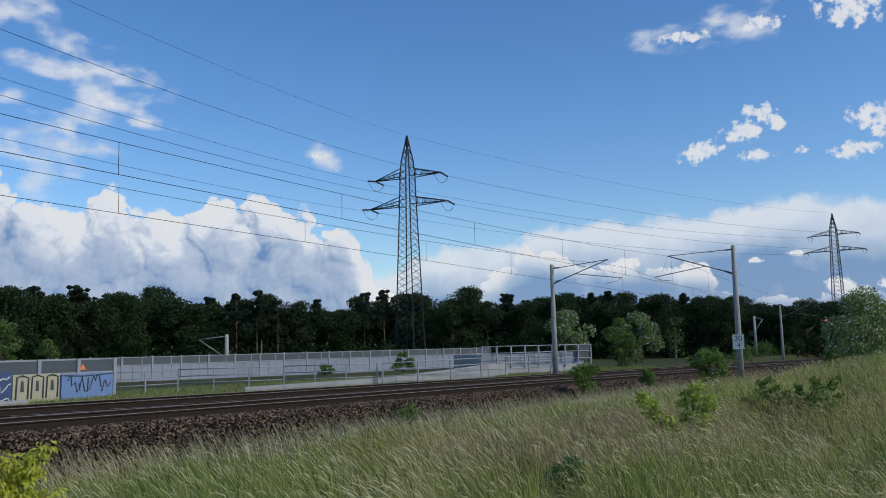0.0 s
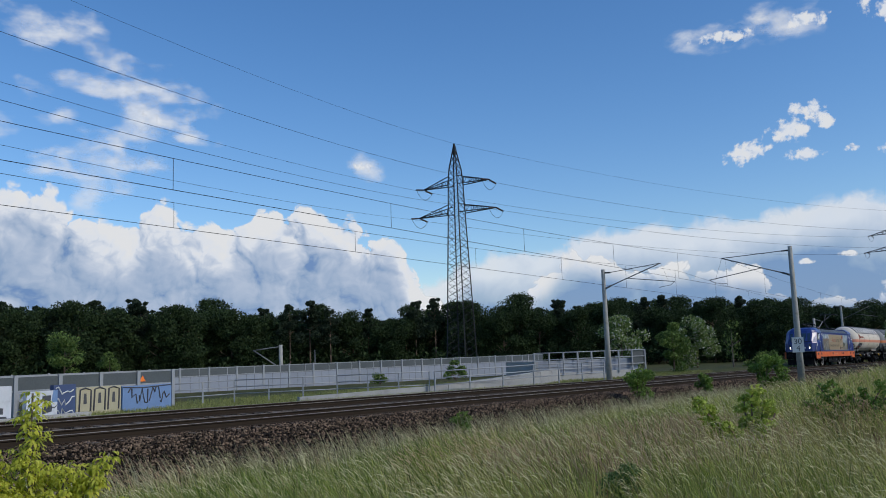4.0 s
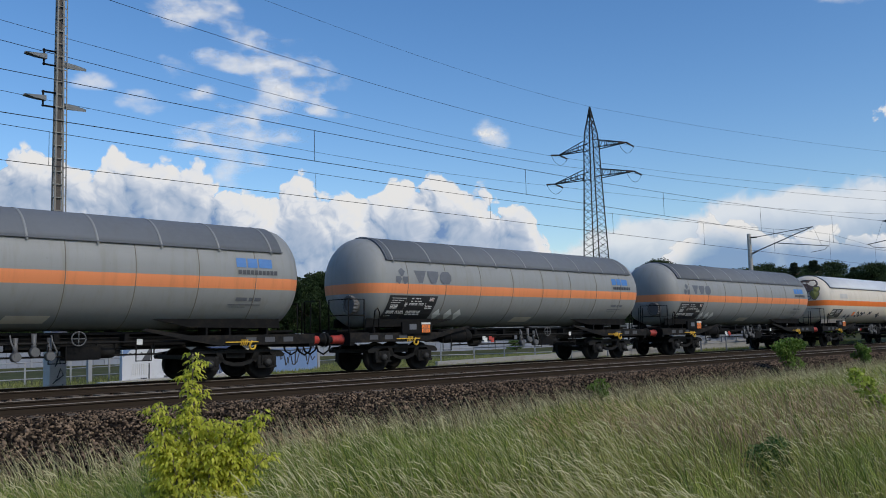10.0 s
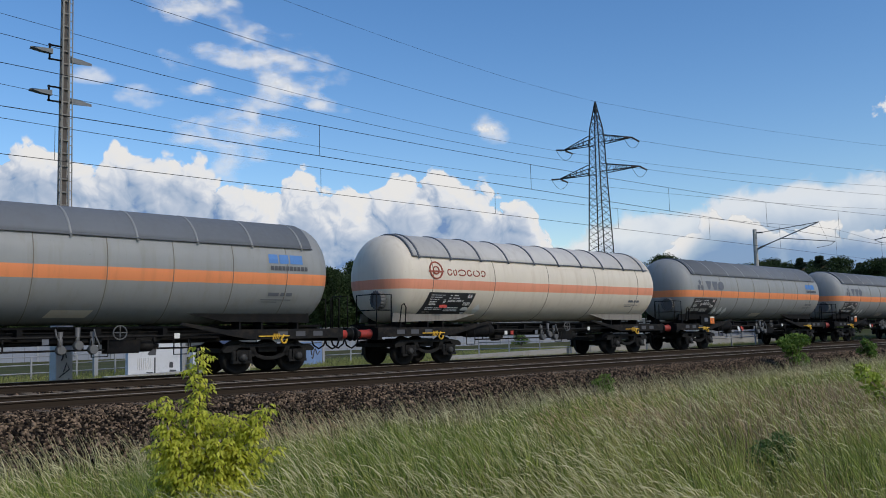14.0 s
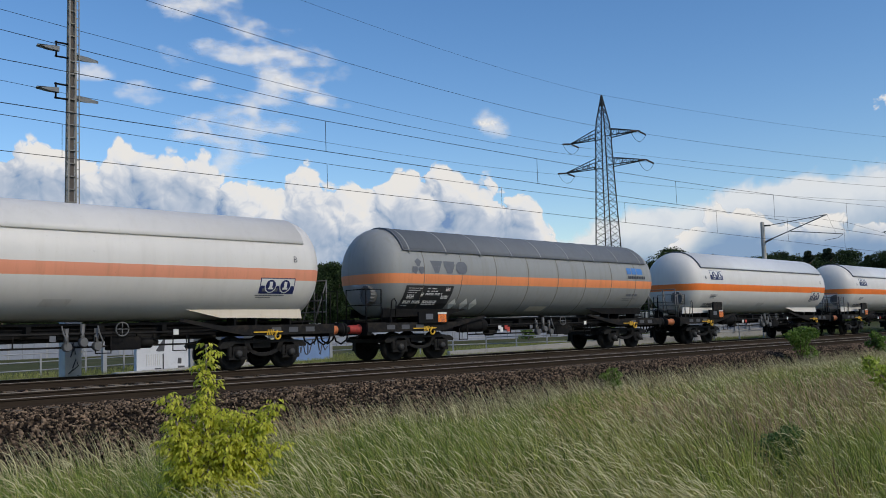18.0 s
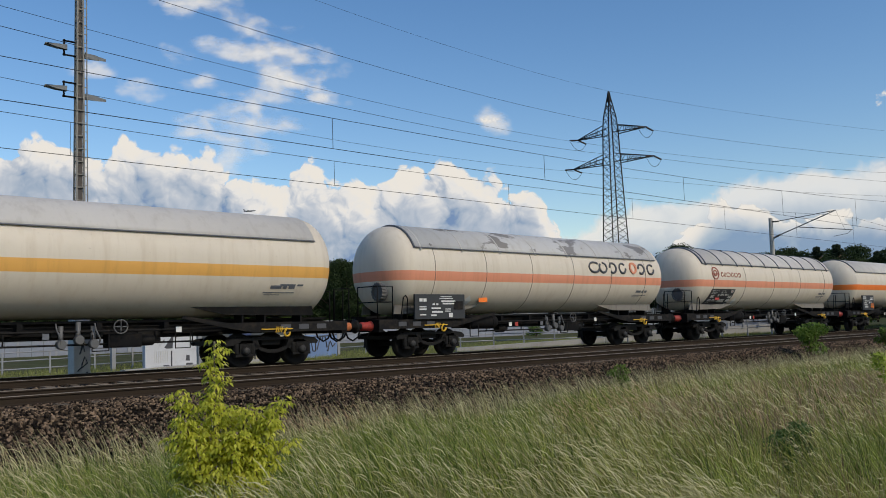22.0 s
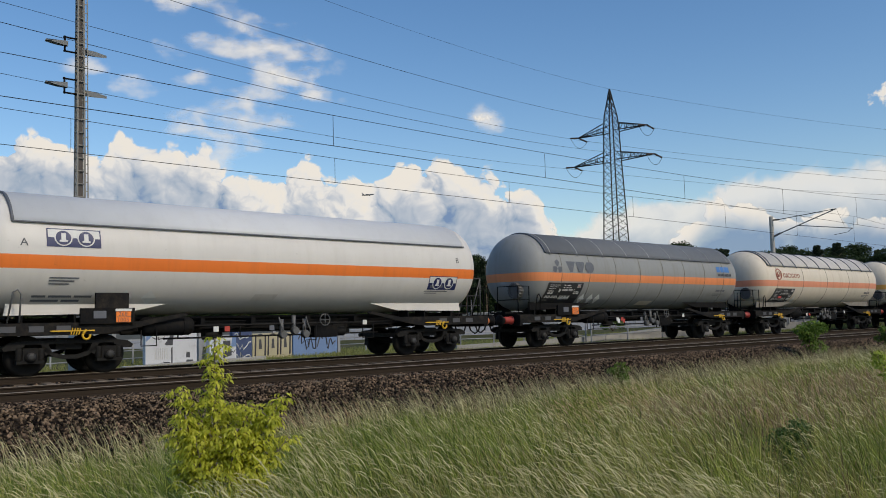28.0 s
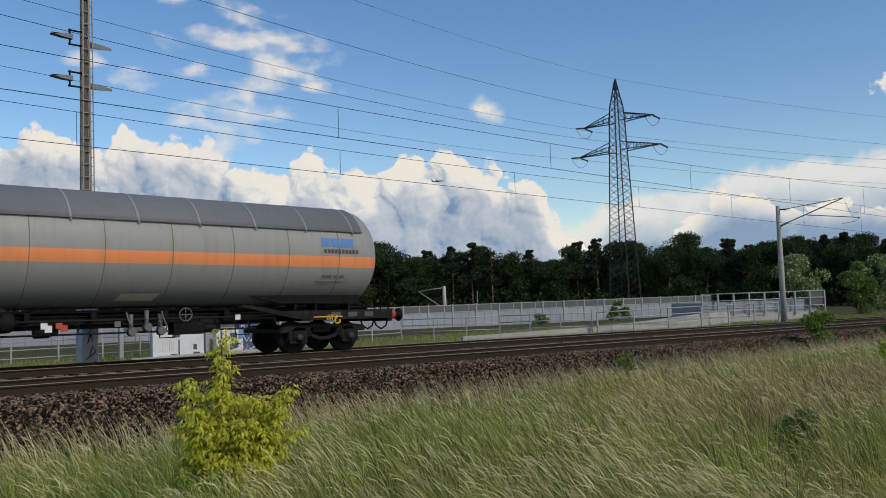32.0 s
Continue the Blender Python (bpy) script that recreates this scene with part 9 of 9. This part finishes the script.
# ---- clouds ----
def cloud_material(name, kind):
    """Backdrop clouds by their place in the sky (degrees): heaped billows with upper-right light and grey bases put
    into their glow colour, thin sheets, soft wisps or small puffs.
    """
    m, t, p, out = nodes_of(name)
    L = t.links

    def uv_of(layer):
        u = t.nodes.new("ShaderNodeUVMap")
        u.uv_map = layer
        return u.outputs[0]

    def math_n(op, a, b):
        q = t.nodes.new("ShaderNodeMath")
        q.operation = op
        for i, v in enumerate((a, b)):
            if isinstance(v, (int, float)):
                q.inputs[i].default_value = v
            else:
                L.new(v, q.inputs[i])
        return q.outputs[0]

    def vec_n(op, a, b):
        q = t.nodes.new("ShaderNodeVectorMath")
        q.operation = op
        for i, v in enumerate((a, b)):
            if isinstance(v, tuple):
                q.inputs[i].default_value = v
            else:
                L.new(v, q.inputs[i])
        return q.outputs[0]

    def noise_at(vec, scale, detail, rough, dist=0.0, colour=False):
        nn = t.nodes.new("ShaderNodeTexNoise")
        nn.noise_dimensions = "2D"
        for k, v in (("Scale", scale), ("Detail", detail), ("Roughness", rough), ("Distortion", dist)):
            nn.inputs[k].default_value = v
        L.new(vec, nn.inputs["Vector"])
        return nn.outputs["Color" if colour else "Fac"]

    def ranged(v, a, b, c, d, smooth_r=True):
        r = t.nodes.new("ShaderNodeMapRange")
        r.interpolation_type = "SMOOTHSTEP" if smooth_r else "LINEAR"
        for i, q in enumerate((a, b, c, d)):
            r.inputs[i + 1].default_value = q
        L.new(v, r.inputs[0])
        return r.outputs[0]

    at, deep = uv_of("UVMap"), uv_of("deep")
    sp = t.nodes.new("ShaderNodeSeparateXYZ")
    L.new(deep, sp.inputs[0])
    warp = vec_n("MULTIPLY", vec_n("SUBTRACT", noise_at(at, 0.35, 3, 0.5, colour=True), (0.5, 0.5, 0.5)), (0.7, 0.5, 0.0) if kind == "wisp" else (2.0, 1.5, 0.0))
    bent = vec_n("ADD", at, warp)
    big = {"heap": 0.36, "sheet": 0.22, "puff": 0.8, "wisp": 0.5}[kind]

    def billow(vec):
        v = t.nodes.new("ShaderNodeTexVoronoi")
        v.voronoi_dimensions, v.feature = "2D", "F1"
        v.inputs["Scale"].default_value, v.inputs["Detail"].default_value = big, 3.0
        v.inputs["Roughness"].default_value, v.inputs["Lacunarity"].default_value = 0.42, 2.4
        L.new(vec, v.inputs["Vector"])
        dome = math_n("MULTIPLY", math_n("MULTIPLY", v.outputs["Distance"], v.outputs["Distance"]), -1.1)
        return math_n("ADD", dome, math_n("MULTIPLY", noise_at(vec, 1.0, 5, 0.52), 0.6))

    if kind in ("heap", "puff"):
        h0 = billow(bent)
        near = math_n("SUBTRACT", h0, billow(vec_n("ADD", bent, (0.26, 0.24, 0.0))))
        far = math_n("SUBTRACT", h0, billow(vec_n("ADD", bent, (0.95, 0.8, 0.0))))
        broad = noise_at(at, 0.16, 3, 0.5)
    if kind == "heap":
        d = math_n("ADD", sp.outputs[0], math_n("MULTIPLY", math_n("ADD", h0, 0.1), 1.5))
        alpha = ranged(d, 0.0, 0.38, 0.0, 1.0)
        # lower parts thin out into the haze above the horizon
        alpha = math_n("MULTIPLY", alpha, ranged(sp.outputs[1], 0.0, 1.0, 0.0, 1.0))
        base = ranged(math_n("ADD", sp.outputs[0], math_n("MULTIPLY", math_n("SUBTRACT", broad, 0.5), 4.0)), 1.0, 4.2, 0.0, 0.62)
        relief = math_n("ADD", math_n("MULTIPLY", near, 0.4), math_n("MULTIPLY", far, 0.38))
        shade = math_n("ADD", math_n("MULTIPLY", relief, math_n("SUBTRACT", 1.0, base)), 0.84)
        shade = math_n("SUBTRACT", shade, base)
    elif kind == "puff":
        n1 = noise_at(at, 1.5, 6, 0.55)
        d = math_n("SUBTRACT", math_n("ADD", math_n("MULTIPLY", sp.outputs[0], 0.8), math_n("ADD", math_n("MULTIPLY", h0, 0.35), math_n("MULTIPLY", n1, 2.6))), 1.2)
        alpha = ranged(d, 0.0, 0.7, 0.0, 0.95)
        shade = math_n("ADD", math_n("MULTIPLY", near, 0.5), 0.88)
    elif kind == "sheet":
        n1 = noise_at(bent, 0.5, 5, 0.55)
        d = math_n("ADD", sp.outputs[0], math_n("MULTIPLY", math_n("SUBTRACT", n1, 0.5), 1.9))
        alpha = math_n("MULTIPLY", ranged(d, -0.1, 0.75, 0.0, 0.86), ranged(sp.outputs[1], 0.0, 1.0, 0.0, 1.0))
        shade = math_n("SUBTRACT", math_n("ADD", math_n("MULTIPLY", noise_at(bent, 0.3, 4, 0.5), 0.7), 0.4), ranged(sp.outputs[0], 0.9, 4.6, 0.0, 0.8))
    else:
        n1 = noise_at(vec_n("MULTIPLY", bent, (0.6, 1.15, 1.0)), 0.52, 6, 0.5)
        d = math_n("SUBTRACT", math_n("ADD", math_n("MULTIPLY", sp.outputs[0], 0.8), math_n("MULTIPLY", n1, 4.4)), 2.2)
        alpha = ranged(d, -0.1, 1.7, 0.0, 0.78)
        shade = math_n("ADD", math_n("MULTIPLY", noise_at(bent, 0.8, 4, 0.5), 0.5), 0.55)
    ramp = t.nodes.new("ShaderNodeValToRGB")
    stops = ramp.color_ramp.elements
    stops[0].position, stops[0].color = 0.0, (0.17, 0.28, 0.5, 1)
    stops[1].position, stops[1].color = 1.0, (0.79, 0.787, 0.782, 1)
    for q, c in ((0.14, (0.31, 0.41, 0.57, 1)), (0.42, (0.49, 0.56, 0.68, 1)), (0.72, (0.74, 0.765, 0.81, 1))):
        e = stops.new(q)
        e.color = c
    L.new(shade, ramp.inputs[0])
    em = t.nodes.new("ShaderNodeEmission")
    L.new(ramp.outputs[0], em.inputs[0])
    tr = t.nodes.new("ShaderNodeBsdfTransparent")
    ms = t.nodes.new("ShaderNodeMixShader")
    L.new(alpha, ms.inputs[0])
    L.new(tr.outputs[0], ms.inputs[1])
    L.new(em.outputs[0], ms.inputs[2])
    L.new(ms.outputs[0], out.inputs[0])
    return m


def dome_point(az, el, R):
    a, e = radians(az), radians(el)
    return (math.sin(a) * math.cos(e) * R, math.cos(a) * math.cos(e) * R, EYE[2] + math.sin(e) * R)


def level(pts, az):
    for (a, p), (b, q) in zip(pts, pts[1:]):
        if a <= az <= b:
            return p + (q - p) * (az - a) / (b - a)
    return pts[0][1] if az < pts[0][0] else pts[-1][1]


def cloud_patch(name, cols, rows, az0, az1, el0, el1, R, deep, mat, parent):
    """A piece of the sky dome; deep(az, el, u, v) gives how far inside the cloud a place lies, and how firm the cloud is there."""
    bm = bmesh.new()
    lay, lay2 = bm.loops.layers.uv.new("UVMap"), bm.loops.layers.uv.new("deep")
    spot = lambda i, j: (az0 + (az1 - az0) * i / cols, el0 + (el1 - el0) * j / rows)
    g = [[bm.verts.new(dome_point(*spot(i, j), R)) for j in range(rows + 1)] for i in range(cols + 1)]
    for i in range(cols):
        for j in range(rows):
            f = bm.faces.new((g[i][j], g[i + 1][j], g[i + 1][j + 1], g[i][j + 1]))
            for l, (a, b) in zip(f.loops, ((i, j), (i + 1, j), (i + 1, j + 1), (i, j + 1))):
                az, el = spot(a, b)
                l[lay].uv = (az, el)
                l[lay2].uv = deep(az, el, a / cols, b / rows)
    return part(name, bm, mat, parent)


M_HEAP = cloud_material("cumulus_heaps", "heap")
M_SHEET = cloud_material("cloud_sheet", "sheet")
M_PUFF = cloud_material("small_cumulus", "puff")
M_WISP = cloud_material("cloud_wisps", "wisp")
bank = tagged(empty("backdrop_cloud_bank"), "towering white cumulus bank with grey undersides", "clouds", kind="structure")
# the far thin sheet beyond the gap
SHEET_TOP = [(44, 2.0), (50, 4.6), (53.0, 6.0), (54.6, 6.7), (57, 7.0), (59.2, 6.8), (61.7, 7.8), (64, 8.3), (69, 8.2), (75.4, 8.6), (77, 9.0), (80.2, 9.1), (84.3, 8.4), (100, 8.3), (130, 8.3)]
cloud_patch("cloud_sheet", 90, 14, 44, 130, -3, 12, 4400, lambda az, el, u, v: (level(SHEET_TOP, az) - el, min(1.0, (az - 44) / 7)), M_SHEET, bank)
# low heaps before the sheet
LOW_TOP = [(57, 3.5), (59.5, 5.4), (60.9, 6.9), (62.5, 6.6), (65.2, 5.8), (67.8, 5.6), (69.7, 5.9), (71.5, 5.0), (73, 5.1), (74.8, 4.3), (78, 3.6), (84, 3.4), (90, 4.5), (130, 4.5)]
cloud_patch("low_heaps", 90, 12, 57, 130, -1, 9.5, 4300, lambda az, el, u, v: (level(LOW_TOP, az) - el, max(0.0, min(1.0, 1.0 - (level(LOW_TOP, az) - el - 0.5) / 1.5))), M_HEAP, bank)
# the tall heaps
TALL_TOP = [(-40, 10.5), (0, 11.6), (14.3, 11.7), (17.8, 11.6), (18.8, 11.1), (19.7, 10.2), (21.0, 11.9), (24.4, 11.1), (25.9, 11.5), (28.1, 10.0), (29.6, 9.2), (31.1, 9.0), (32.2, 10.4), (33.0, 10.7), (34.2, 9.9), (35.4, 9.2), (38.9, 9.4), (39.4, 10.3), (40.5, 10.8), (42.5, 10.6), (44.1, 10.0), (46.9, 9.2), (48.4, 8.7), (49.3, 7.6), (49.8, 6.4), (51.2, 5.4), (52.4, 4.2), (54.5, 2.6), (60, -1.0)]
cloud_patch("tall_heaps", 200, 34, -40, 60, -3, 14, 4200, lambda az, el, u, v: (level(TALL_TOP, az) - el, max(0.0, min(1.0, 0.55 + (el - 1.0) / 5))), M_HEAP, bank)
wisps = tagged(empty("backdrop_cloud_wisps"), "scattered white cloud wisps in a blue sky", "clouds", kind="structure")
# (azimuth, elevation, width, height, slant) of the soft wisps and of the small firm puffs
WISPS = [(27.6, 21.0, 4.4, 2.2, -0.2), (25.4, 20.1, 2.4, 1.0, -0.1), (24.7, 17.4, 2.2, 1.2, 0), (28.9, 18.0, 6.6, 1.2, -0.06), (29.0, 19.2, 3.4, 1.2, -0.1), (32.3, 17.2, 6.0, 3.4, -0.25), (33.3, 16.6, 3.2, 2.6, -0.3), (31.5, 14.5, 4.2, 3.2, -0.3), (28.4, 12.9, 5.0, 4.6, -0.2),
         (22.5, 14.9, 3.4, 1.1, -0.1), (27.0, 15.7, 1.9, 0.8, 0), (25.8, 12.8, 4.0, 1.6, -0.1), (35.0, 14.9, 3.0, 0.9, -0.1), (24.0, 21.5, 4.0, 1.4, 0), (19.5, 16.2, 2.6, 0.9, 0), (46.4, 13.1, 2.2, 1.4, -0.15), (71.9, 20.0, 5.6, 1.5, 0.02), (76.4, 20.6, 5.0, 2.4, -0.1)]
PUFFS = [(72.0, 19.9, 4.4, 0.8, 0), (76.9, 20.1, 3.0, 1.0, 0), (82.6, 20.2, 5.0, 2.4, -0.1), (76.5, 14.7, 2.4, 0.9, 0), (75.6, 13.4, 2.9, 1.5, 0), (72.7, 12.4, 3.2, 1.5, 0.25), (76.2, 11.8, 2.2, 0.9, 0), (77.3, 13.9, 2.0, 1.2, -0.2), (83.4, 13.2, 3.2, 2.4, -0.3), (82.1, 11.5, 3.0, 1.2, 0.05), (78.9, 11.9, 1.0, 0.5, 0), (46.4, 13.1, 1.5, 0.8, -0.15), (75.8, 5.0, 1.1, 0.4, 0), (78.2, 5.3, 1.3, 0.4, 0)]
for group, mat, R in ((WISPS, M_WISP, 3950), (PUFFS, M_PUFF, 3900)):
    for az, el, w, h, slant in group:
        if mat is M_WISP:
            w, h = w * 1.12, h * 1.3
        ell = lambda a, e, u, v: (1.0 - ((a - az) / (w * 0.5)) ** 2 - ((e - el - slant * (a - az)) / (h * 0.5)) ** 2, 1.0)
        cloud_patch("cloud_wisp" if mat is M_WISP else "small_cloud", 12, 10, az - w * 0.75, az + w * 0.75, el - h * 0.8 - abs(slant) * w * 0.7, el + h * 0.8 + abs(slant) * w * 0.7, R, ell, mat, wisps)


# ---- motion of the train ----
TRAVEL = (-13.0138, 24.3481, 1.4636, -25.8701, 7.2705, -1.5187, -350.3716, -169.9489)


def front_at(t):
    """Place of the front buffers along the line at t seconds."""
    u = (max(t, 4.0) - 16.0) / 16.0
    x = 0.0
    for c in TRAVEL:
        x = x * u + c
    return x + (21.25 * (4.0 - t) if t < 4.0 else 0.0)


def motions():
    times = [float(i) for i in range(33)]
    # the train surges a little now and then
    surge = {10: 0.1, 11: 0.2, 12: -0.08, 18: -0.1, 19: 0.05, 20: 0.42, 25: -0.08, 30: 0.3, 31: -0.1, 32: 0.2}
    tilt = math.degrees(math.atan(-GRADE))
    for ob, back in TRAIN:
        rows = []
        for t in times:
            x = front_at(t) + back + surge.get(round(t), 0.0)
            rows.append((t, pose(x, Y_FAR, rail_z(x), 0, tilt, 0)))
        walk(ob, rows)
    # wagon wheels roll while their wagon is before the camera
    for ob, back in TRAIN:
        if ob is loco:
            continue
        near = [t for t in (i / 30 for i in range(961)) if -12.0 < front_at(t) + back < 52.0]
        if not near:
            continue
        a0 = front_at(near[0])
        for wh in ob.children_recursive:
            if wh.name.split(".")[0] == "wheelset":
                at = wh.location.copy()
                turn = [(t, math.degrees((front_at(t) - a0) / 0.46)) for t in near]
                turn = ([(0.0, turn[0][1])] if near[0] > 0.02 else []) + turn + ([(32.0, turn[-1][1])] if near[-1] < 31.98 else [])
                walk(wh, [(t, pose(at.x, at.y, at.z, 0, a, 0)) for t, a in turn])
    # clouds drift to the left, the wisps faster than the bank
    walk(bank, [(0.0, pose(0, 0, 0, 0, 0, -0.8)), (14.0, pose(0, 0, 0, 0, 0, 0.0)), (32.0, pose(0, 0, 0, 0, 0, 0.8))])
    walk(wisps, [(0.0, pose(0, 0, 0, 0, 0, -1.5)), (14.0, pose(0, 0, 0, 0, 0, 0.0)), (32.0, pose(0, 0, 0, 0, 0, 1.6))])
    # aeroplane crossing the sky from left to right
    a, b = Vector((760, 2690, 240)), Vector((1640, 1865, 364))
    way = (b - a)
    rz = math.degrees(math.atan2(way.y, way.x)) + 180
    walk(plane, [(0.0, Matrix.Translation(a - way * 0.85 + Vector((0, 0, -40))) @ pose(0, 0, 0, 0, 4, rz)), (12.0, Matrix.Translation(a) @ pose(0, 0, 0, 0, 4, rz)),
                 (19.0, Matrix.Translation((1072, 2386, 296)) @ pose(0, 0, 0, 0, 4, rz)), (23.0, Matrix.Translation((1275, 2190, 333)) @ pose(0, 0, 0, 0, 4, rz)),
                 (28.0, Matrix.Translation((1492, 1995, 354)) @ pose(0, 0, 0, 0, 4, rz)), (32.0, Matrix.Translation((1638, 1865, 363)) @ pose(0, 0, 0, 0, 4, rz))])
    # locomotive wheels roll while the locomotive is before the camera
    for wh, dx in LOCO_WHEELS:
        spin = [0.0] + [3.0 + i / 30 for i in range(0, 190)] + [32.0]
        a0 = front_at(3.0)
        rows = []
        for t in spin:
            tt = min(max(t, 3.0), 3.0 + 189 / 30)
            rows.append((t, pose(dx, 0, 0.625, 0, math.degrees((front_at(tt) - a0) / 0.625), 0)))
        walk(wh, rows)


motions()
